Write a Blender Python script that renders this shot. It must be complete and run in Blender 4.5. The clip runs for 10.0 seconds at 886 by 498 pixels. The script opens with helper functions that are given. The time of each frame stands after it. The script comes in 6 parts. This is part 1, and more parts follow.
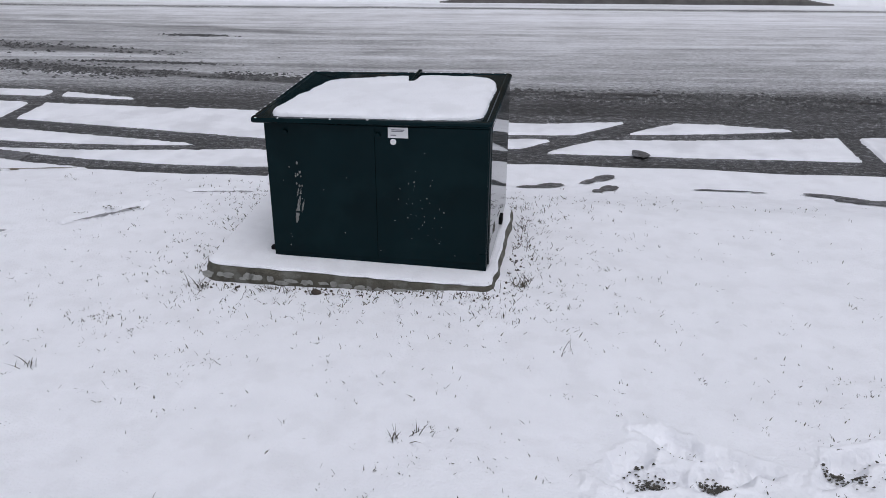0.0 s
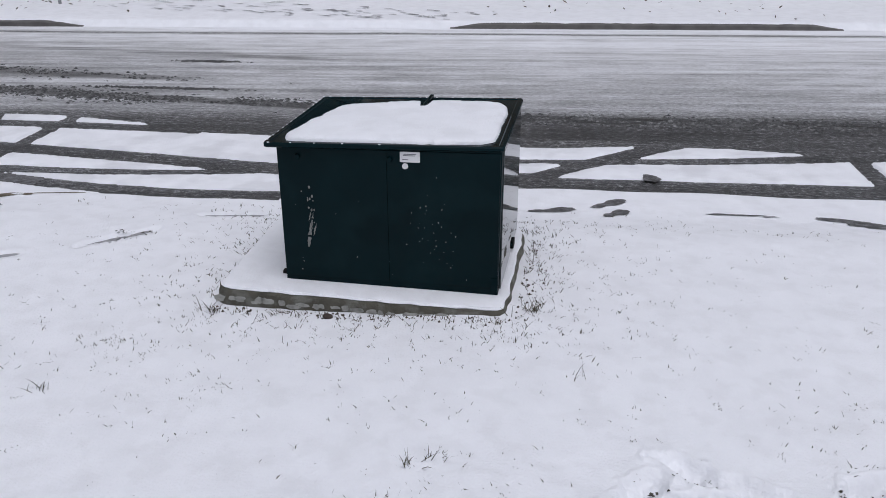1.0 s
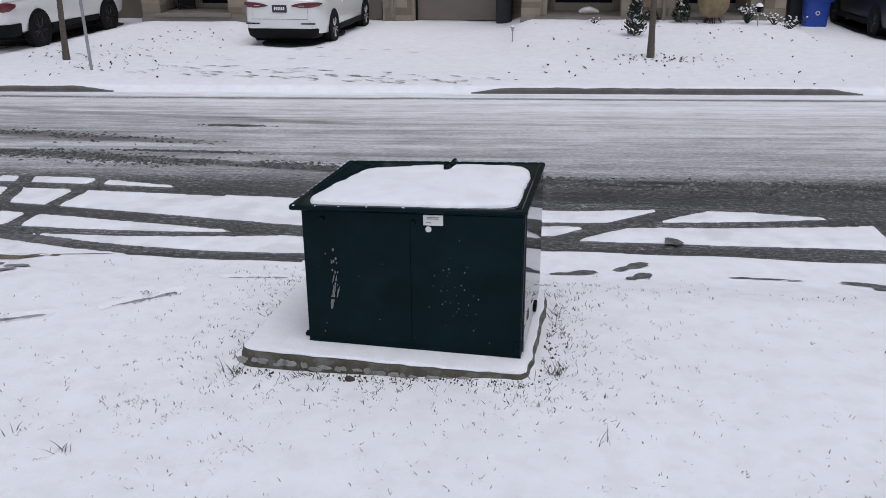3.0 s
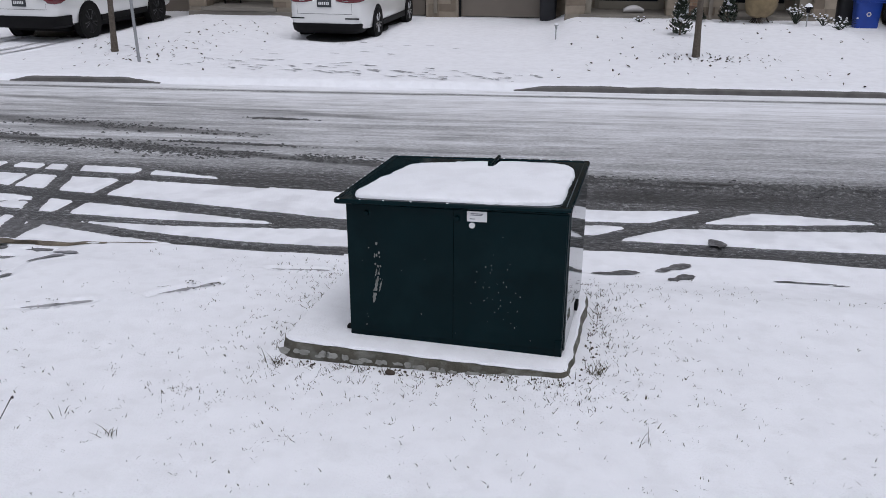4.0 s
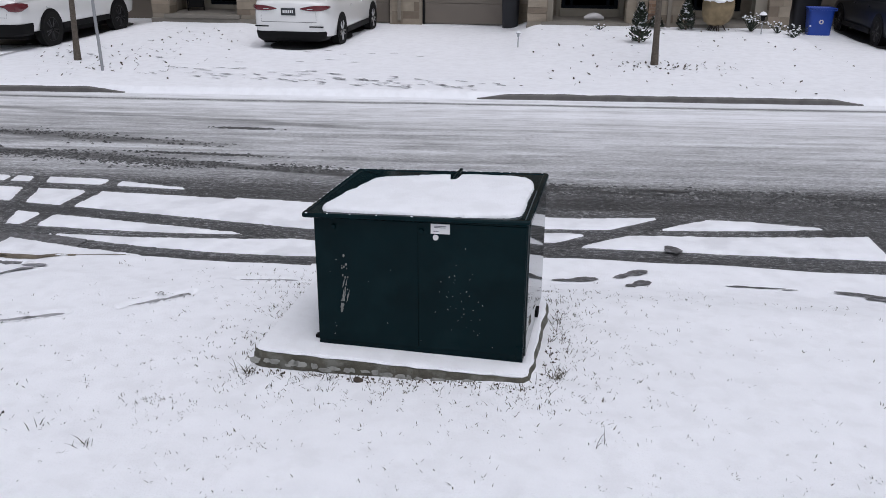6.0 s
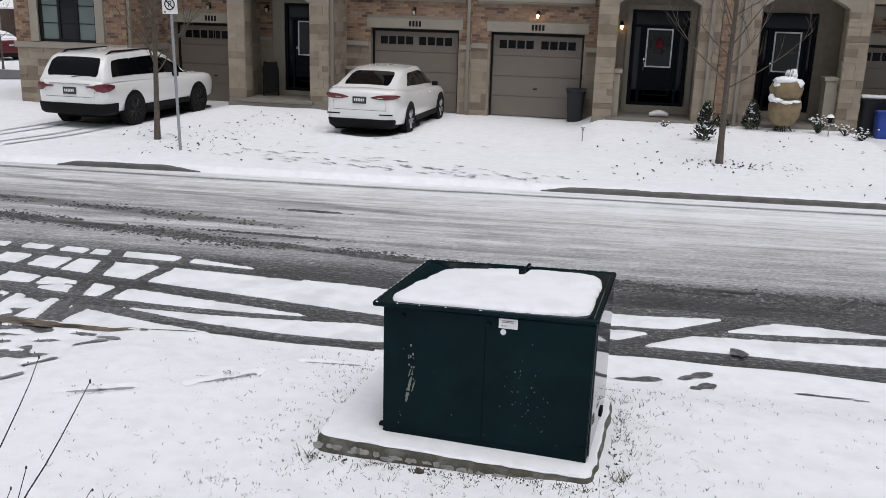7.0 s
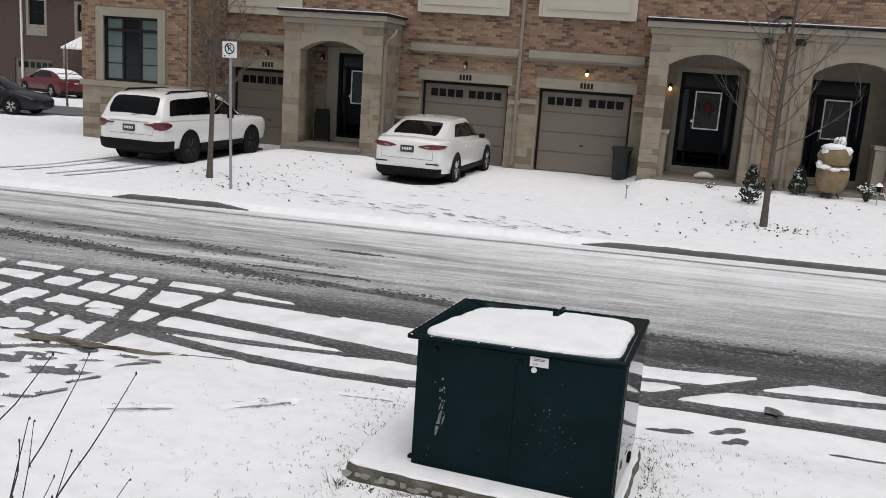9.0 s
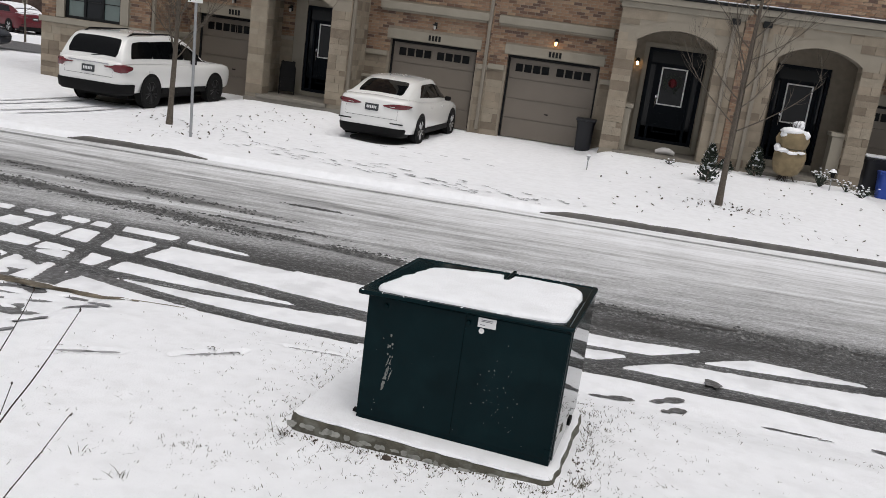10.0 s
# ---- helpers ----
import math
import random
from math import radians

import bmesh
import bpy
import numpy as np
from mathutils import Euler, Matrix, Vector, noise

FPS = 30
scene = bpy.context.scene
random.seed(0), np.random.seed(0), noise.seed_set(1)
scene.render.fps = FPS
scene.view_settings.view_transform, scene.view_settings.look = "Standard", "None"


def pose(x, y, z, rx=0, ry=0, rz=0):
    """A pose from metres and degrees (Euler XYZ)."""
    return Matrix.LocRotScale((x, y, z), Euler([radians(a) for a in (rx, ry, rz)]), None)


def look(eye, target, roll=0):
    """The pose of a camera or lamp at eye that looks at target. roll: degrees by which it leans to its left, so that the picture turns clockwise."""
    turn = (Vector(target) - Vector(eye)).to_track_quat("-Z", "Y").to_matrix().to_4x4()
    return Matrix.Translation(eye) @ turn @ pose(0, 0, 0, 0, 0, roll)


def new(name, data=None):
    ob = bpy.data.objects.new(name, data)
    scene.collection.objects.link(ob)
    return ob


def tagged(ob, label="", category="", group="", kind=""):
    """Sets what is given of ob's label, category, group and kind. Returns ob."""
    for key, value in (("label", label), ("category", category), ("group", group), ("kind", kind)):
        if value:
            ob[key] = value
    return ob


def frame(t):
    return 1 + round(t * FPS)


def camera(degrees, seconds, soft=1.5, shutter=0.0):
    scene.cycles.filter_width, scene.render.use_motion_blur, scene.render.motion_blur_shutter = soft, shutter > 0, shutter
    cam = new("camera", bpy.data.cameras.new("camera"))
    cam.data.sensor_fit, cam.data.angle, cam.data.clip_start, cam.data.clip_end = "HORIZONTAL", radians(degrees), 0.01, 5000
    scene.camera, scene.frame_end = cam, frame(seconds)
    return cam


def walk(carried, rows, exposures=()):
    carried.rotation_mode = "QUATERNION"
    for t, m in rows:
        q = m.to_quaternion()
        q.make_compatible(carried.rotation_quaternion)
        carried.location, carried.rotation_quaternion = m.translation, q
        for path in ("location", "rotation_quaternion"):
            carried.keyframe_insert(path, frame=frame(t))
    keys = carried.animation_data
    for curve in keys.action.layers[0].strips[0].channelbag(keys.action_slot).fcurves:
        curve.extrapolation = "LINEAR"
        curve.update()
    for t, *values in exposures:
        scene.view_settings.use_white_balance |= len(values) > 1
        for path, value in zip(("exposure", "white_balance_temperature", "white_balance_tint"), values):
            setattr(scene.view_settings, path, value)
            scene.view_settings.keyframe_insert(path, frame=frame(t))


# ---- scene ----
cam = camera(53.4, 10.0, soft=0.8)
METRES, EYE, TILT, LEAN, TURN = 0.836, 2.6, 0.0, 0.0, 4.6
ROWS = [
    (0.0, 0.0, 0.0, 0.0, 0.12, -26.1, -0.24),
    (0.5, -0.01, 0.0194, -0.0075, 0.38, -25.14, -0.16),
    (1.0, -0.0149, 0.0019, -0.005, 0.68, -24.5, 0.01),
    (1.5, -0.0162, -0.0026, 0.0036, 0.83, -23.47, 0.17),
    (2.0, -0.0208, -0.0078, 0.0154, 1.32, -22.04, 0.32),
    (3.5, -0.0549, -0.011, 0.0062, 2.97, -20.36, 0.06),
    (4.0, -0.0776, -0.0222, 0.0067, 4.64, -20.7, -0.12),
    (4.5, -0.0619, -0.0273, -0.0048, 4.56, -21.86, 0.62),
    (5.0, -0.0243, -0.0538, 0.0078, 2.84, -22.28, 1.05),
    (6.5, -0.0911, -0.2818, 0.1979, 2.96, -18.12, -1.16),
    (7.0, -0.1475, -0.2928, 0.222, 6.56, -15.04, -1.7),
    (7.5, -0.166, -0.3172, 0.2424, 7.92, -12.19, -1.79),
    (8.0, -0.1574, -0.3332, 0.2236, 8.55, -10.41, -1.98),
    (8.5, -0.1173, -0.3792, 0.1673, 8.72, -10.22, -2.16),
    (9.0, -0.0872, -0.466, 0.1379, 9.85, -11.69, -3.87),
    (9.5, -0.0328, -0.539, 0.1292, 8.87, -13.11, -5.32),
    (10.0, -0.0357, -0.5148, 0.1269, 8.0, -13.92, -7.48),
]
walk(cam, [(t, pose(0, 0, EYE, TILT, LEAN, TURN) @ pose(METRES * x, METRES * y, METRES * z, 90 + pitch, roll, yaw)) for t, x, y, z, yaw, pitch, roll in ROWS],
     exposures=[(0.0, -0.28, 6080, 14), (4.0, -0.24, 6080, 14), (5.0, -0.24, 6080, 14), (6.5, -0.06, 6200, 13), (7.5, 0.0, 6550, 11), (10.0, 0.0, 6650, 10)])

# ---- light ----
world = bpy.data.worlds.new("overcast_sky")
scene.world = world
world.use_nodes = True
wn, wl = world.node_tree.nodes, world.node_tree.links
wn.clear()
sky = wn.new("ShaderNodeTexSky")
sky.sky_type, sky.sun_disc = "NISHITA", False
sky.sun_elevation, sky.sun_rotation = radians(72), radians(150)
sky.dust_density, sky.air_density = 3.0, 1.0
grey = wn.new("ShaderNodeHueSaturation")
grey.inputs["Saturation"].default_value = 0.22
back = wn.new("ShaderNodeBackground")
back.inputs["Strength"].default_value = 0.11
wout = wn.new("ShaderNodeOutputWorld")
wl.new(sky.outputs[0], grey.inputs["Color"])
wl.new(grey.outputs[0], back.inputs["Color"])
wl.new(back.outputs[0], wout.inputs["Surface"])
sun_data = bpy.data.lights.new("sun", "SUN")
sun_data.energy, sun_data.angle, sun_data.color = 1.3, radians(60), (1.0, 0.98, 0.96)
sun = new("sun", sun_data)
sun.matrix_world = look((5, 1, 30), (0, 9, 0))


# ---- materials ----
def material(name, color, rough=0.7, metal=0.0, var=0.15, scale=6.0, bump=0.0, bump_scale=80.0, coat=0.0,
             random_per=None, dirt=None, dirt_scale=2.0, dirt_amount=0.5, spec=0.5, emit=None, emit_strength=0.0):
    m = bpy.data.materials.new(name)
    m.use_nodes = True
    n, l = m.node_tree.nodes, m.node_tree.links
    b = n["Principled BSDF"]
    b.inputs["Roughness"].default_value, b.inputs["Metallic"].default_value = rough, metal
    b.inputs["Coat Weight"].default_value = coat
    b.inputs["Coat Roughness"].default_value = 0.06
    b.inputs["Specular IOR Level"].default_value = spec
    tc = n.new("ShaderNodeTexCoord")
    src = tc.outputs["Object"]
    noise_a = n.new("ShaderNodeTexNoise")
    noise_a.inputs["Scale"].default_value, noise_a.inputs["Detail"].default_value = scale, 6
    l.new(src, noise_a.inputs["Vector"])
    ramp = n.new("ShaderNodeMapRange")
    ramp.inputs["From Min"].default_value, ramp.inputs["From Max"].default_value = 0.3, 0.7
    ramp.inputs["To Min"].default_value, ramp.inputs["To Max"].default_value = 1 - var, 1 + var
    l.new(noise_a.outputs["Fac"], ramp.inputs["Value"])
    mul = n.new("ShaderNodeVectorMath")
    mul.operation = "SCALE"
    mul.inputs[0].default_value = color[:3]
    l.new(ramp.outputs[0], mul.inputs["Scale"])
    out = mul.outputs[0]
    if random_per:
        if random_per == "object":
            r = n.new("ShaderNodeObjectInfo").outputs["Random"]
        else:
            r = n.new("ShaderNodeNewGeometry").outputs["Random Per Island"]
        cr = n.new("ShaderNodeValToRGB")
        cols = material.palettes[name.split(".")[0]]
        cr.color_ramp.interpolation = "CONSTANT"
        while len(cr.color_ramp.elements) < len(cols):
            cr.color_ramp.elements.new(0.5)
        for k, c in enumerate(cols):
            cr.color_ramp.elements[k].position = k / len(cols)
            cr.color_ramp.elements[k].color = (*c, 1)
        l.new(r, cr.inputs["Fac"])
        mul2 = n.new("ShaderNodeVectorMath")
        mul2.operation = "SCALE"
        l.new(cr.outputs["Color"], mul2.inputs[0])
        l.new(ramp.outputs[0], mul2.inputs["Scale"])
        out = mul2.outputs[0]
    if dirt:
        nd = n.new("ShaderNodeTexNoise")
        nd.inputs["Scale"].default_value, nd.inputs["Detail"].default_value = dirt_scale, 8
        l.new(src, nd.inputs["Vector"])
        mr = n.new("ShaderNodeMapRange")
        mr.inputs["From Min"].default_value, mr.inputs["From Max"].default_value = 0.5, 0.62
        mr.inputs["To Max"].default_value = dirt_amount
        l.new(nd.outputs["Fac"], mr.inputs["Value"])
        mx = n.new("ShaderNodeMix")
        mx.data_type = "RGBA"
        mx.inputs["B"].default_value = (*dirt, 1)
        l.new(mr.outputs[0], mx.inputs["Factor"])
        l.new(out, mx.inputs["A"])
        out = mx.outputs["Result"]
    l.new(out, b.inputs["Base Color"])
    if bump:
        nb = n.new("ShaderNodeTexNoise")
        nb.inputs["Scale"].default_value, nb.inputs["Detail"].default_value = bump_scale, 5
        l.new(src, nb.inputs["Vector"])
        bp = n.new("ShaderNodeBump")
        bp.inputs["Strength"].default_value, bp.inputs["Distance"].default_value = bump, 0.01
        l.new(nb.outputs["Fac"], bp.inputs["Height"])
        l.new(bp.outputs[0], b.inputs["Normal"])
    if emit:
        b.inputs["Emission Color"].default_value = (*emit, 1)
        b.inputs["Emission Strength"].default_value = emit_strength
    return m


BRICKS = [(0.83 * c[0], 0.81 * c[1], 0.78 * c[2]) for c in [(0.27, 0.17, 0.115), (0.32, 0.215, 0.15), (0.24, 0.155, 0.11), (0.36, 0.26, 0.18), (0.16, 0.10, 0.075),
          (0.30, 0.20, 0.14), (0.28, 0.19, 0.135), (0.13, 0.085, 0.07), (0.33, 0.235, 0.17), (0.25, 0.155, 0.10)]]
STONES = [(0.62 * c[0] + 0.034, 0.60 * c[1] + 0.027, 0.57 * c[2] + 0.022) for c in [(0.37, 0.325, 0.26), (0.40, 0.355, 0.285), (0.33, 0.285, 0.225), (0.39, 0.335, 0.265), (0.29, 0.25, 0.195),
          (0.41, 0.37, 0.30), (0.38, 0.335, 0.265), (0.235, 0.195, 0.15)]]
material.palettes = {"grey_slush_lump": [(v, v, v) for v in (0.03, 0.045, 0.06, 0.035, 0.08, 0.05, 0.12, 0.17, 0.04, 0.07)], "brick_face": BRICKS, "brick_rest": BRICKS, "stone_face": STONES}

M_SNOW = material("snow", (0.83, 0.84, 0.87), rough=0.65, var=0.03, scale=5, bump=0.55, bump_scale=70, spec=0.3,
                  dirt=(0.62, 0.62, 0.63), dirt_scale=7.0, dirt_amount=0.15)
M_SNOW_ROAD = material("trodden_snow", (0.82, 0.83, 0.86), rough=0.6, var=0.05, scale=5, bump=0.5, bump_scale=60, spec=0.3,
                       dirt=(0.45, 0.45, 0.47), dirt_scale=2.3, dirt_amount=0.25)
M_PANE = material("dark_garage_pane", (0.005, 0.006, 0.007), rough=0.25, var=0.2, scale=3, spec=0.1)
M_BRICK = material("brick_face", (0.27, 0.18, 0.12), rough=0.9, var=0.16, scale=9, bump=0.4, bump_scale=60, random_per="object")
M_BRICK_R = material("brick_rest", (0.27, 0.18, 0.12), rough=0.9, var=0.16, scale=9, bump=0.4, bump_scale=60, random_per="island")
M_MORTAR = material("mortar", (0.25, 0.215, 0.17), rough=0.95, var=0.1, scale=8, bump=0.3)
M_STONE = material("stone_face", (0.37, 0.33, 0.26), rough=0.85, var=0.12, scale=5, bump=0.5, bump_scale=30, random_per="object")
M_TRIM = material("cast_stone", (0.27, 0.245, 0.20), rough=0.8, var=0.07, scale=3, bump=0.2, bump_scale=50)
M_TRIM_PAINT = material("cream_painted_panel", (0.46, 0.43, 0.365), rough=0.55, var=0.03, scale=2)
M_GARAGE = material("taupe_steel_door", (0.163, 0.139, 0.114), rough=0.5, var=0.04, scale=2, bump=0.1, bump_scale=150)
M_BLACK = material("black_frame", (0.008, 0.009, 0.01), rough=0.6, spec=0.2, var=0.1, scale=4)
M_DOOR = material("black_painted_door", (0.004, 0.0065, 0.010), rough=0.5, var=0.1, scale=3, spec=0.08)
M_DARKGLASS = material("dim_window_glass", (0.008, 0.010, 0.012), rough=0.08, var=0.1, scale=1, spec=0.22)
M_CURTAIN = material("window_with_pale_blind", (0.085, 0.118, 0.112), rough=0.08, var=0.15, scale=1.5, spec=0.7)
M_ROOF = material("dark_shingle", (0.045, 0.043, 0.045), rough=0.9, var=0.25, scale=12, bump=0.5)
M_SPOUT = material("beige_downspout", (0.21, 0.185, 0.15), rough=0.5, var=0.05)
M_CONCRETE = material("weathered_concrete", (0.085, 0.08, 0.062), rough=0.9, var=0.25, scale=14, bump=0.6, bump_scale=90,
                      dirt=(0.17, 0.17, 0.15), dirt_scale=9, dirt_amount=0.75)
M_KERB = material("wet_kerb_concrete", (0.105, 0.10, 0.095), rough=0.7, var=0.25, scale=6, bump=0.5, bump_scale=60)
M_WET = material("wet_asphalt", (0.085, 0.084, 0.086), rough=0.4, var=0.4, scale=14, bump=0.6, bump_scale=70,
                 dirt=(0.30, 0.30, 0.31), dirt_scale=18, dirt_amount=0.45)
M_GREEN = material("dark_green_fibreglass", (0.0022, 0.0112, 0.0138), rough=0.10, var=0.2, scale=2.2, bump=0.012, bump_scale=9,
                   spec=0.07, dirt=(0.004, 0.016, 0.019), dirt_scale=3, dirt_amount=0.6)
M_GLOSS = material("glossy_green_fibreglass", (0.0022, 0.0112, 0.0138), rough=0.035, var=0.2, scale=2.2, bump=0.02, bump_scale=5, spec=0.6)
M_FROST = material("frosted_concrete", (0.30, 0.30, 0.275), rough=0.9, var=0.3, scale=20, bump=0.4)
M_ARCH = material("smooth_arch_stone", (0.262, 0.232, 0.186), rough=0.8, var=0.07, scale=3, bump=0.2, bump_scale=50)
M_TURF = material("trodden_turf", (0.075, 0.07, 0.058), rough=0.9, var=0.5, scale=40, bump=0.6)
M_SCUFF = material("bare_scuff", (0.17, 0.175, 0.165), rough=0.8, var=0.3, scale=40)
M_LABEL = material("white_label", (0.72, 0.72, 0.72), rough=0.5, var=0.03)
M_INK = material("grey_print", (0.18, 0.18, 0.2), rough=0.6, var=0.05)
M_WHITECAR = material("white_car_paint", (0.74, 0.74, 0.73), rough=0.25, var=0.015, scale=2, coat=0.8)
M_DARKCAR = material("dark_navy_car_paint", (0.006, 0.008, 0.014), rough=0.35, var=0.1, coat=0.15, spec=0.25)
M_REDCAR = material("dark_red_car_paint", (0.10, 0.006, 0.012), rough=0.35, var=0.05, coat=0.2, spec=0.3)
M_PLASTIC = material("black_plastic", (0.006, 0.006, 0.0065), rough=0.6, var=0.15, scale=10, spec=0.13)
M_TYRE = material("tyre_rubber", (0.009, 0.009, 0.009), spec=0.2, rough=0.85, var=0.2, scale=10, bump=0.3)
M_ALLOY = material("silver_alloy", (0.55, 0.55, 0.56), rough=0.3, metal=0.9, var=0.05)
M_BLACKALLOY = material("black_alloy", (0.012, 0.012, 0.013), rough=0.4, metal=0.3, var=0.05)
M_CARGLASS = material("tinted_car_glass", (0.003, 0.0035, 0.004), rough=0.04, var=0.05, spec=0.16)
M_TAIL = material("red_tail_lamp", (0.11, 0.006, 0.012), rough=0.12, var=0.1, coat=0.6)
M_LENS = material("clear_lamp_lens", (0.62, 0.60, 0.60), rough=0.12, var=0.05)
M_CHROME = material("chrome", (0.6, 0.6, 0.62), rough=0.15, metal=1.0, var=0.02)
M_PLATE = material("dark_number_plate", (0.03, 0.035, 0.04), rough=0.5, var=0.05)
M_BARK = material("grey_brown_bark", (0.092, 0.076, 0.060), rough=0.9, var=0.3, scale=25, bump=0.6, bump_scale=60)
M_TWIG = material("dark_twig", (0.035, 0.026, 0.022), rough=0.8, var=0.3, scale=30)
M_STEEL = material("galvanised_steel", (0.32, 0.33, 0.34), rough=0.5, metal=0.5, var=0.1, scale=8)
M_SIGN = material("white_reflective_sign", (0.78, 0.78, 0.78), rough=0.4, var=0.02)
M_SIGNBLACK = material("sign_black", (0.02, 0.02, 0.022), rough=0.5, var=0.02)
M_BURLAP = material("brown_burlap", (0.215, 0.165, 0.095), rough=0.95, var=0.2, scale=7, bump=0.7, bump_scale=40)
M_CONIFER = material("dark_conifer_green", (0.022, 0.032, 0.02), rough=0.8, var=0.4, scale=12)
M_BINBLUE = material("blue_plastic_bin", (0.015, 0.06, 0.36), rough=0.45, var=0.08, scale=5)
M_BINBLACK = material("black_plastic_bin", (0.007, 0.008, 0.012), rough=0.5, var=0.1, scale=5)
M_GRASS = material("dry_grass", (0.075, 0.064, 0.042), rough=0.9, var=0.4, scale=9)
M_LEAF = material("dead_leaf", (0.06, 0.045, 0.035), rough=0.9, var=0.4, scale=9)
M_MUD = material("muddy_wet_verge", (0.135, 0.112, 0.08), rough=0.6, var=0.45, scale=14, bump=0.7, bump_scale=50)
M_WREATH = material("dark_green_wreath", (0.02, 0.03, 0.018), rough=0.9, var=0.4, scale=30, bump=0.6)
M_RED = material("red_bow", (0.13, 0.008, 0.014), rough=0.6, var=0.1)
M_BULB = material("warm_lamp_glass", (0.9, 0.6, 0.3), rough=0.3, emit=(1.0, 0.55, 0.2), emit_strength=9)
M_BULBOFF = material("unlit_lamp_glass", (0.5, 0.5, 0.48), rough=0.2)
M_PAVER = material("porch_concrete", (0.19, 0.175, 0.15), rough=0.85, var=0.1, scale=4, bump=0.3)
# brown brick with the far walls' shade put into its colour
M_BACKWALL = material("far_shaded_brick", (0.075, 0.05, 0.042), rough=0.9, var=0.25, scale=9)


def road_material():
    m = bpy.data.materials.new("slushy_asphalt")
    m.use_nodes = True
    n, l = m.node_tree.nodes, m.node_tree.links
    b = n["Principled BSDF"]
    tc = n.new("ShaderNodeTexCoord")
    rot = n.new("ShaderNodeMapping")
    rot.inputs["Rotation"].default_value = (0, 0, radians(-3.2))
    l.new(tc.outputs["Object"], rot.inputs["Vector"])
    sep = n.new("ShaderNodeSeparateXYZ")
    l.new(rot.outputs[0], sep.inputs[0])

    def nz(sx, sy, detail=6, rough=0.6):
        mp = n.new("ShaderNodeMapping")
        mp.inputs["Scale"].default_value = (sx, sy, 1)
        l.new(rot.outputs[0], mp.inputs["Vector"])
        t = n.new("ShaderNodeTexNoise")
        t.inputs["Scale"].default_value, t.inputs["Detail"].default_value = 1, detail
        t.inputs["Roughness"].default_value = rough
        l.new(mp.outputs[0], t.inputs["Vector"])
        return t.outputs["Fac"]

    def mth(op, a, c):
        k = n.new("ShaderNodeMath")
        k.operation = op
        for i, v in enumerate((a, c)):
            if isinstance(v, (int, float)):
                k.inputs[i].default_value = v
            else:
                l.new(v, k.inputs[i])
        return k.outputs[0]

    # slush cover across the carriageway: bare wheel paths nearer the box, white by the far kerb
    def ease(value, a, b, to_a=0.0, to_b=1.0):
        k = n.new("ShaderNodeMapRange")
        k.interpolation_type = "SMOOTHSTEP"
        for name, v in (("From Min", a), ("From Max", b), ("To Min", to_a), ("To Max", to_b)):
            k.inputs[name].default_value = v
        l.new(value, k.inputs["Value"])
        return k.outputs[0]

    yy = n.new("ShaderNodeMapRange")
    yy.inputs["From Min"].default_value, yy.inputs["From Max"].default_value = 6.0, 15.0
    wob = mth("ADD", sep.outputs["Y"], mth("MULTIPLY", mth("SUBTRACT", nz(0.12, 0.5), 0.5), 0.3))
    l.new(wob, yy.inputs["Value"])
    cover = n.new("ShaderNodeValToRGB")
    stops = [(0.0, 0.15), (0.29, 0.19), (0.32, 0.27), (0.36, 0.56), (0.42, 0.65), (0.47, 0.66), (0.55, 0.71), (0.60, 0.69), (0.66, 0.76), (0.71, 0.77),
             (0.75, 0.81), (0.80, 0.87), (0.832, 0.91), (0.847, 0.46), (0.862, 0.93), (1.0, 0.97)]
    e = cover.color_ramp.elements
    while len(e) < len(stops):
        e.new(0.5)
    for k, (p, v) in enumerate(stops):
        e[k].position, e[k].color = p, (v, v, v, 1)
    l.new(yy.outputs[0], cover.inputs["Fac"])
    streak = mth("SUBTRACT", nz(0.14, 3.0, 8, 0.7), 0.5)
    fine = mth("SUBTRACT", nz(0.45, 17.0, 6, 0.65), 0.5)
    grain = mth("SUBTRACT", nz(16.0, 30.0, 4, 0.7), 0.5)
    clump = mth("SUBTRACT", nz(1.5, 5.0, 8, 0.7), 0.5)
    speck = mth("SUBTRACT", nz(60.0, 75.0, 3, 0.8), 0.5)
    rough_band = ease(cover.outputs["Color"], 0.85, 0.25, 0.2, 2.5)
    raw = n.new("ShaderNodeSeparateXYZ")
    l.new(tc.outputs["Object"], raw.inputs[0])
    beyond = ease(raw.outputs["Y"], 8.9, 9.7)
    c = mth("ADD", cover.outputs["Color"], mth("MULTIPLY", ease(sep.outputs["X"], -7.5, 2.5, -0.09, 0.06), beyond))
    # churned dark ridges thrown up by the wheels, bending away to the west
    bend = mth("MULTIPLY", mth("MINIMUM", raw.outputs["X"], 0.0), -0.11)
    wander = mth("MULTIPLY", mth("SUBTRACT", nz(0.5, 0.5), 0.5), 0.25)
    for centre, wide, depth, west in ((9.05, 0.17, 0.42, None), (9.92, 0.20, 0.26, -3.0), (10.2, 0.45, 0.05, -3.0), (11.35, 0.16, 0.14, -1.0)):
        off = mth("ABSOLUTE", mth("SUBTRACT", mth("ADD", raw.outputs["Y"], wander), mth("ADD", bend, centre)), 0.0)
        dark = mth("MULTIPLY", ease(off, wide, wide * 0.3), depth)
        if west is not None:
            dark = mth("MULTIPLY", dark, ease(raw.outputs["X"], west, west - 2.5))
        c = mth("SUBTRACT", c, dark)
    c = mth("ADD", c, mth("MULTIPLY", streak, 1.05))
    c = mth("ADD", c, mth("MULTIPLY", fine, 0.42))
    c = mth("ADD", c, mth("MULTIPLY", clump, 0.62))
    c = mth("ADD", c, mth("MULTIPLY", grain, rough_band))
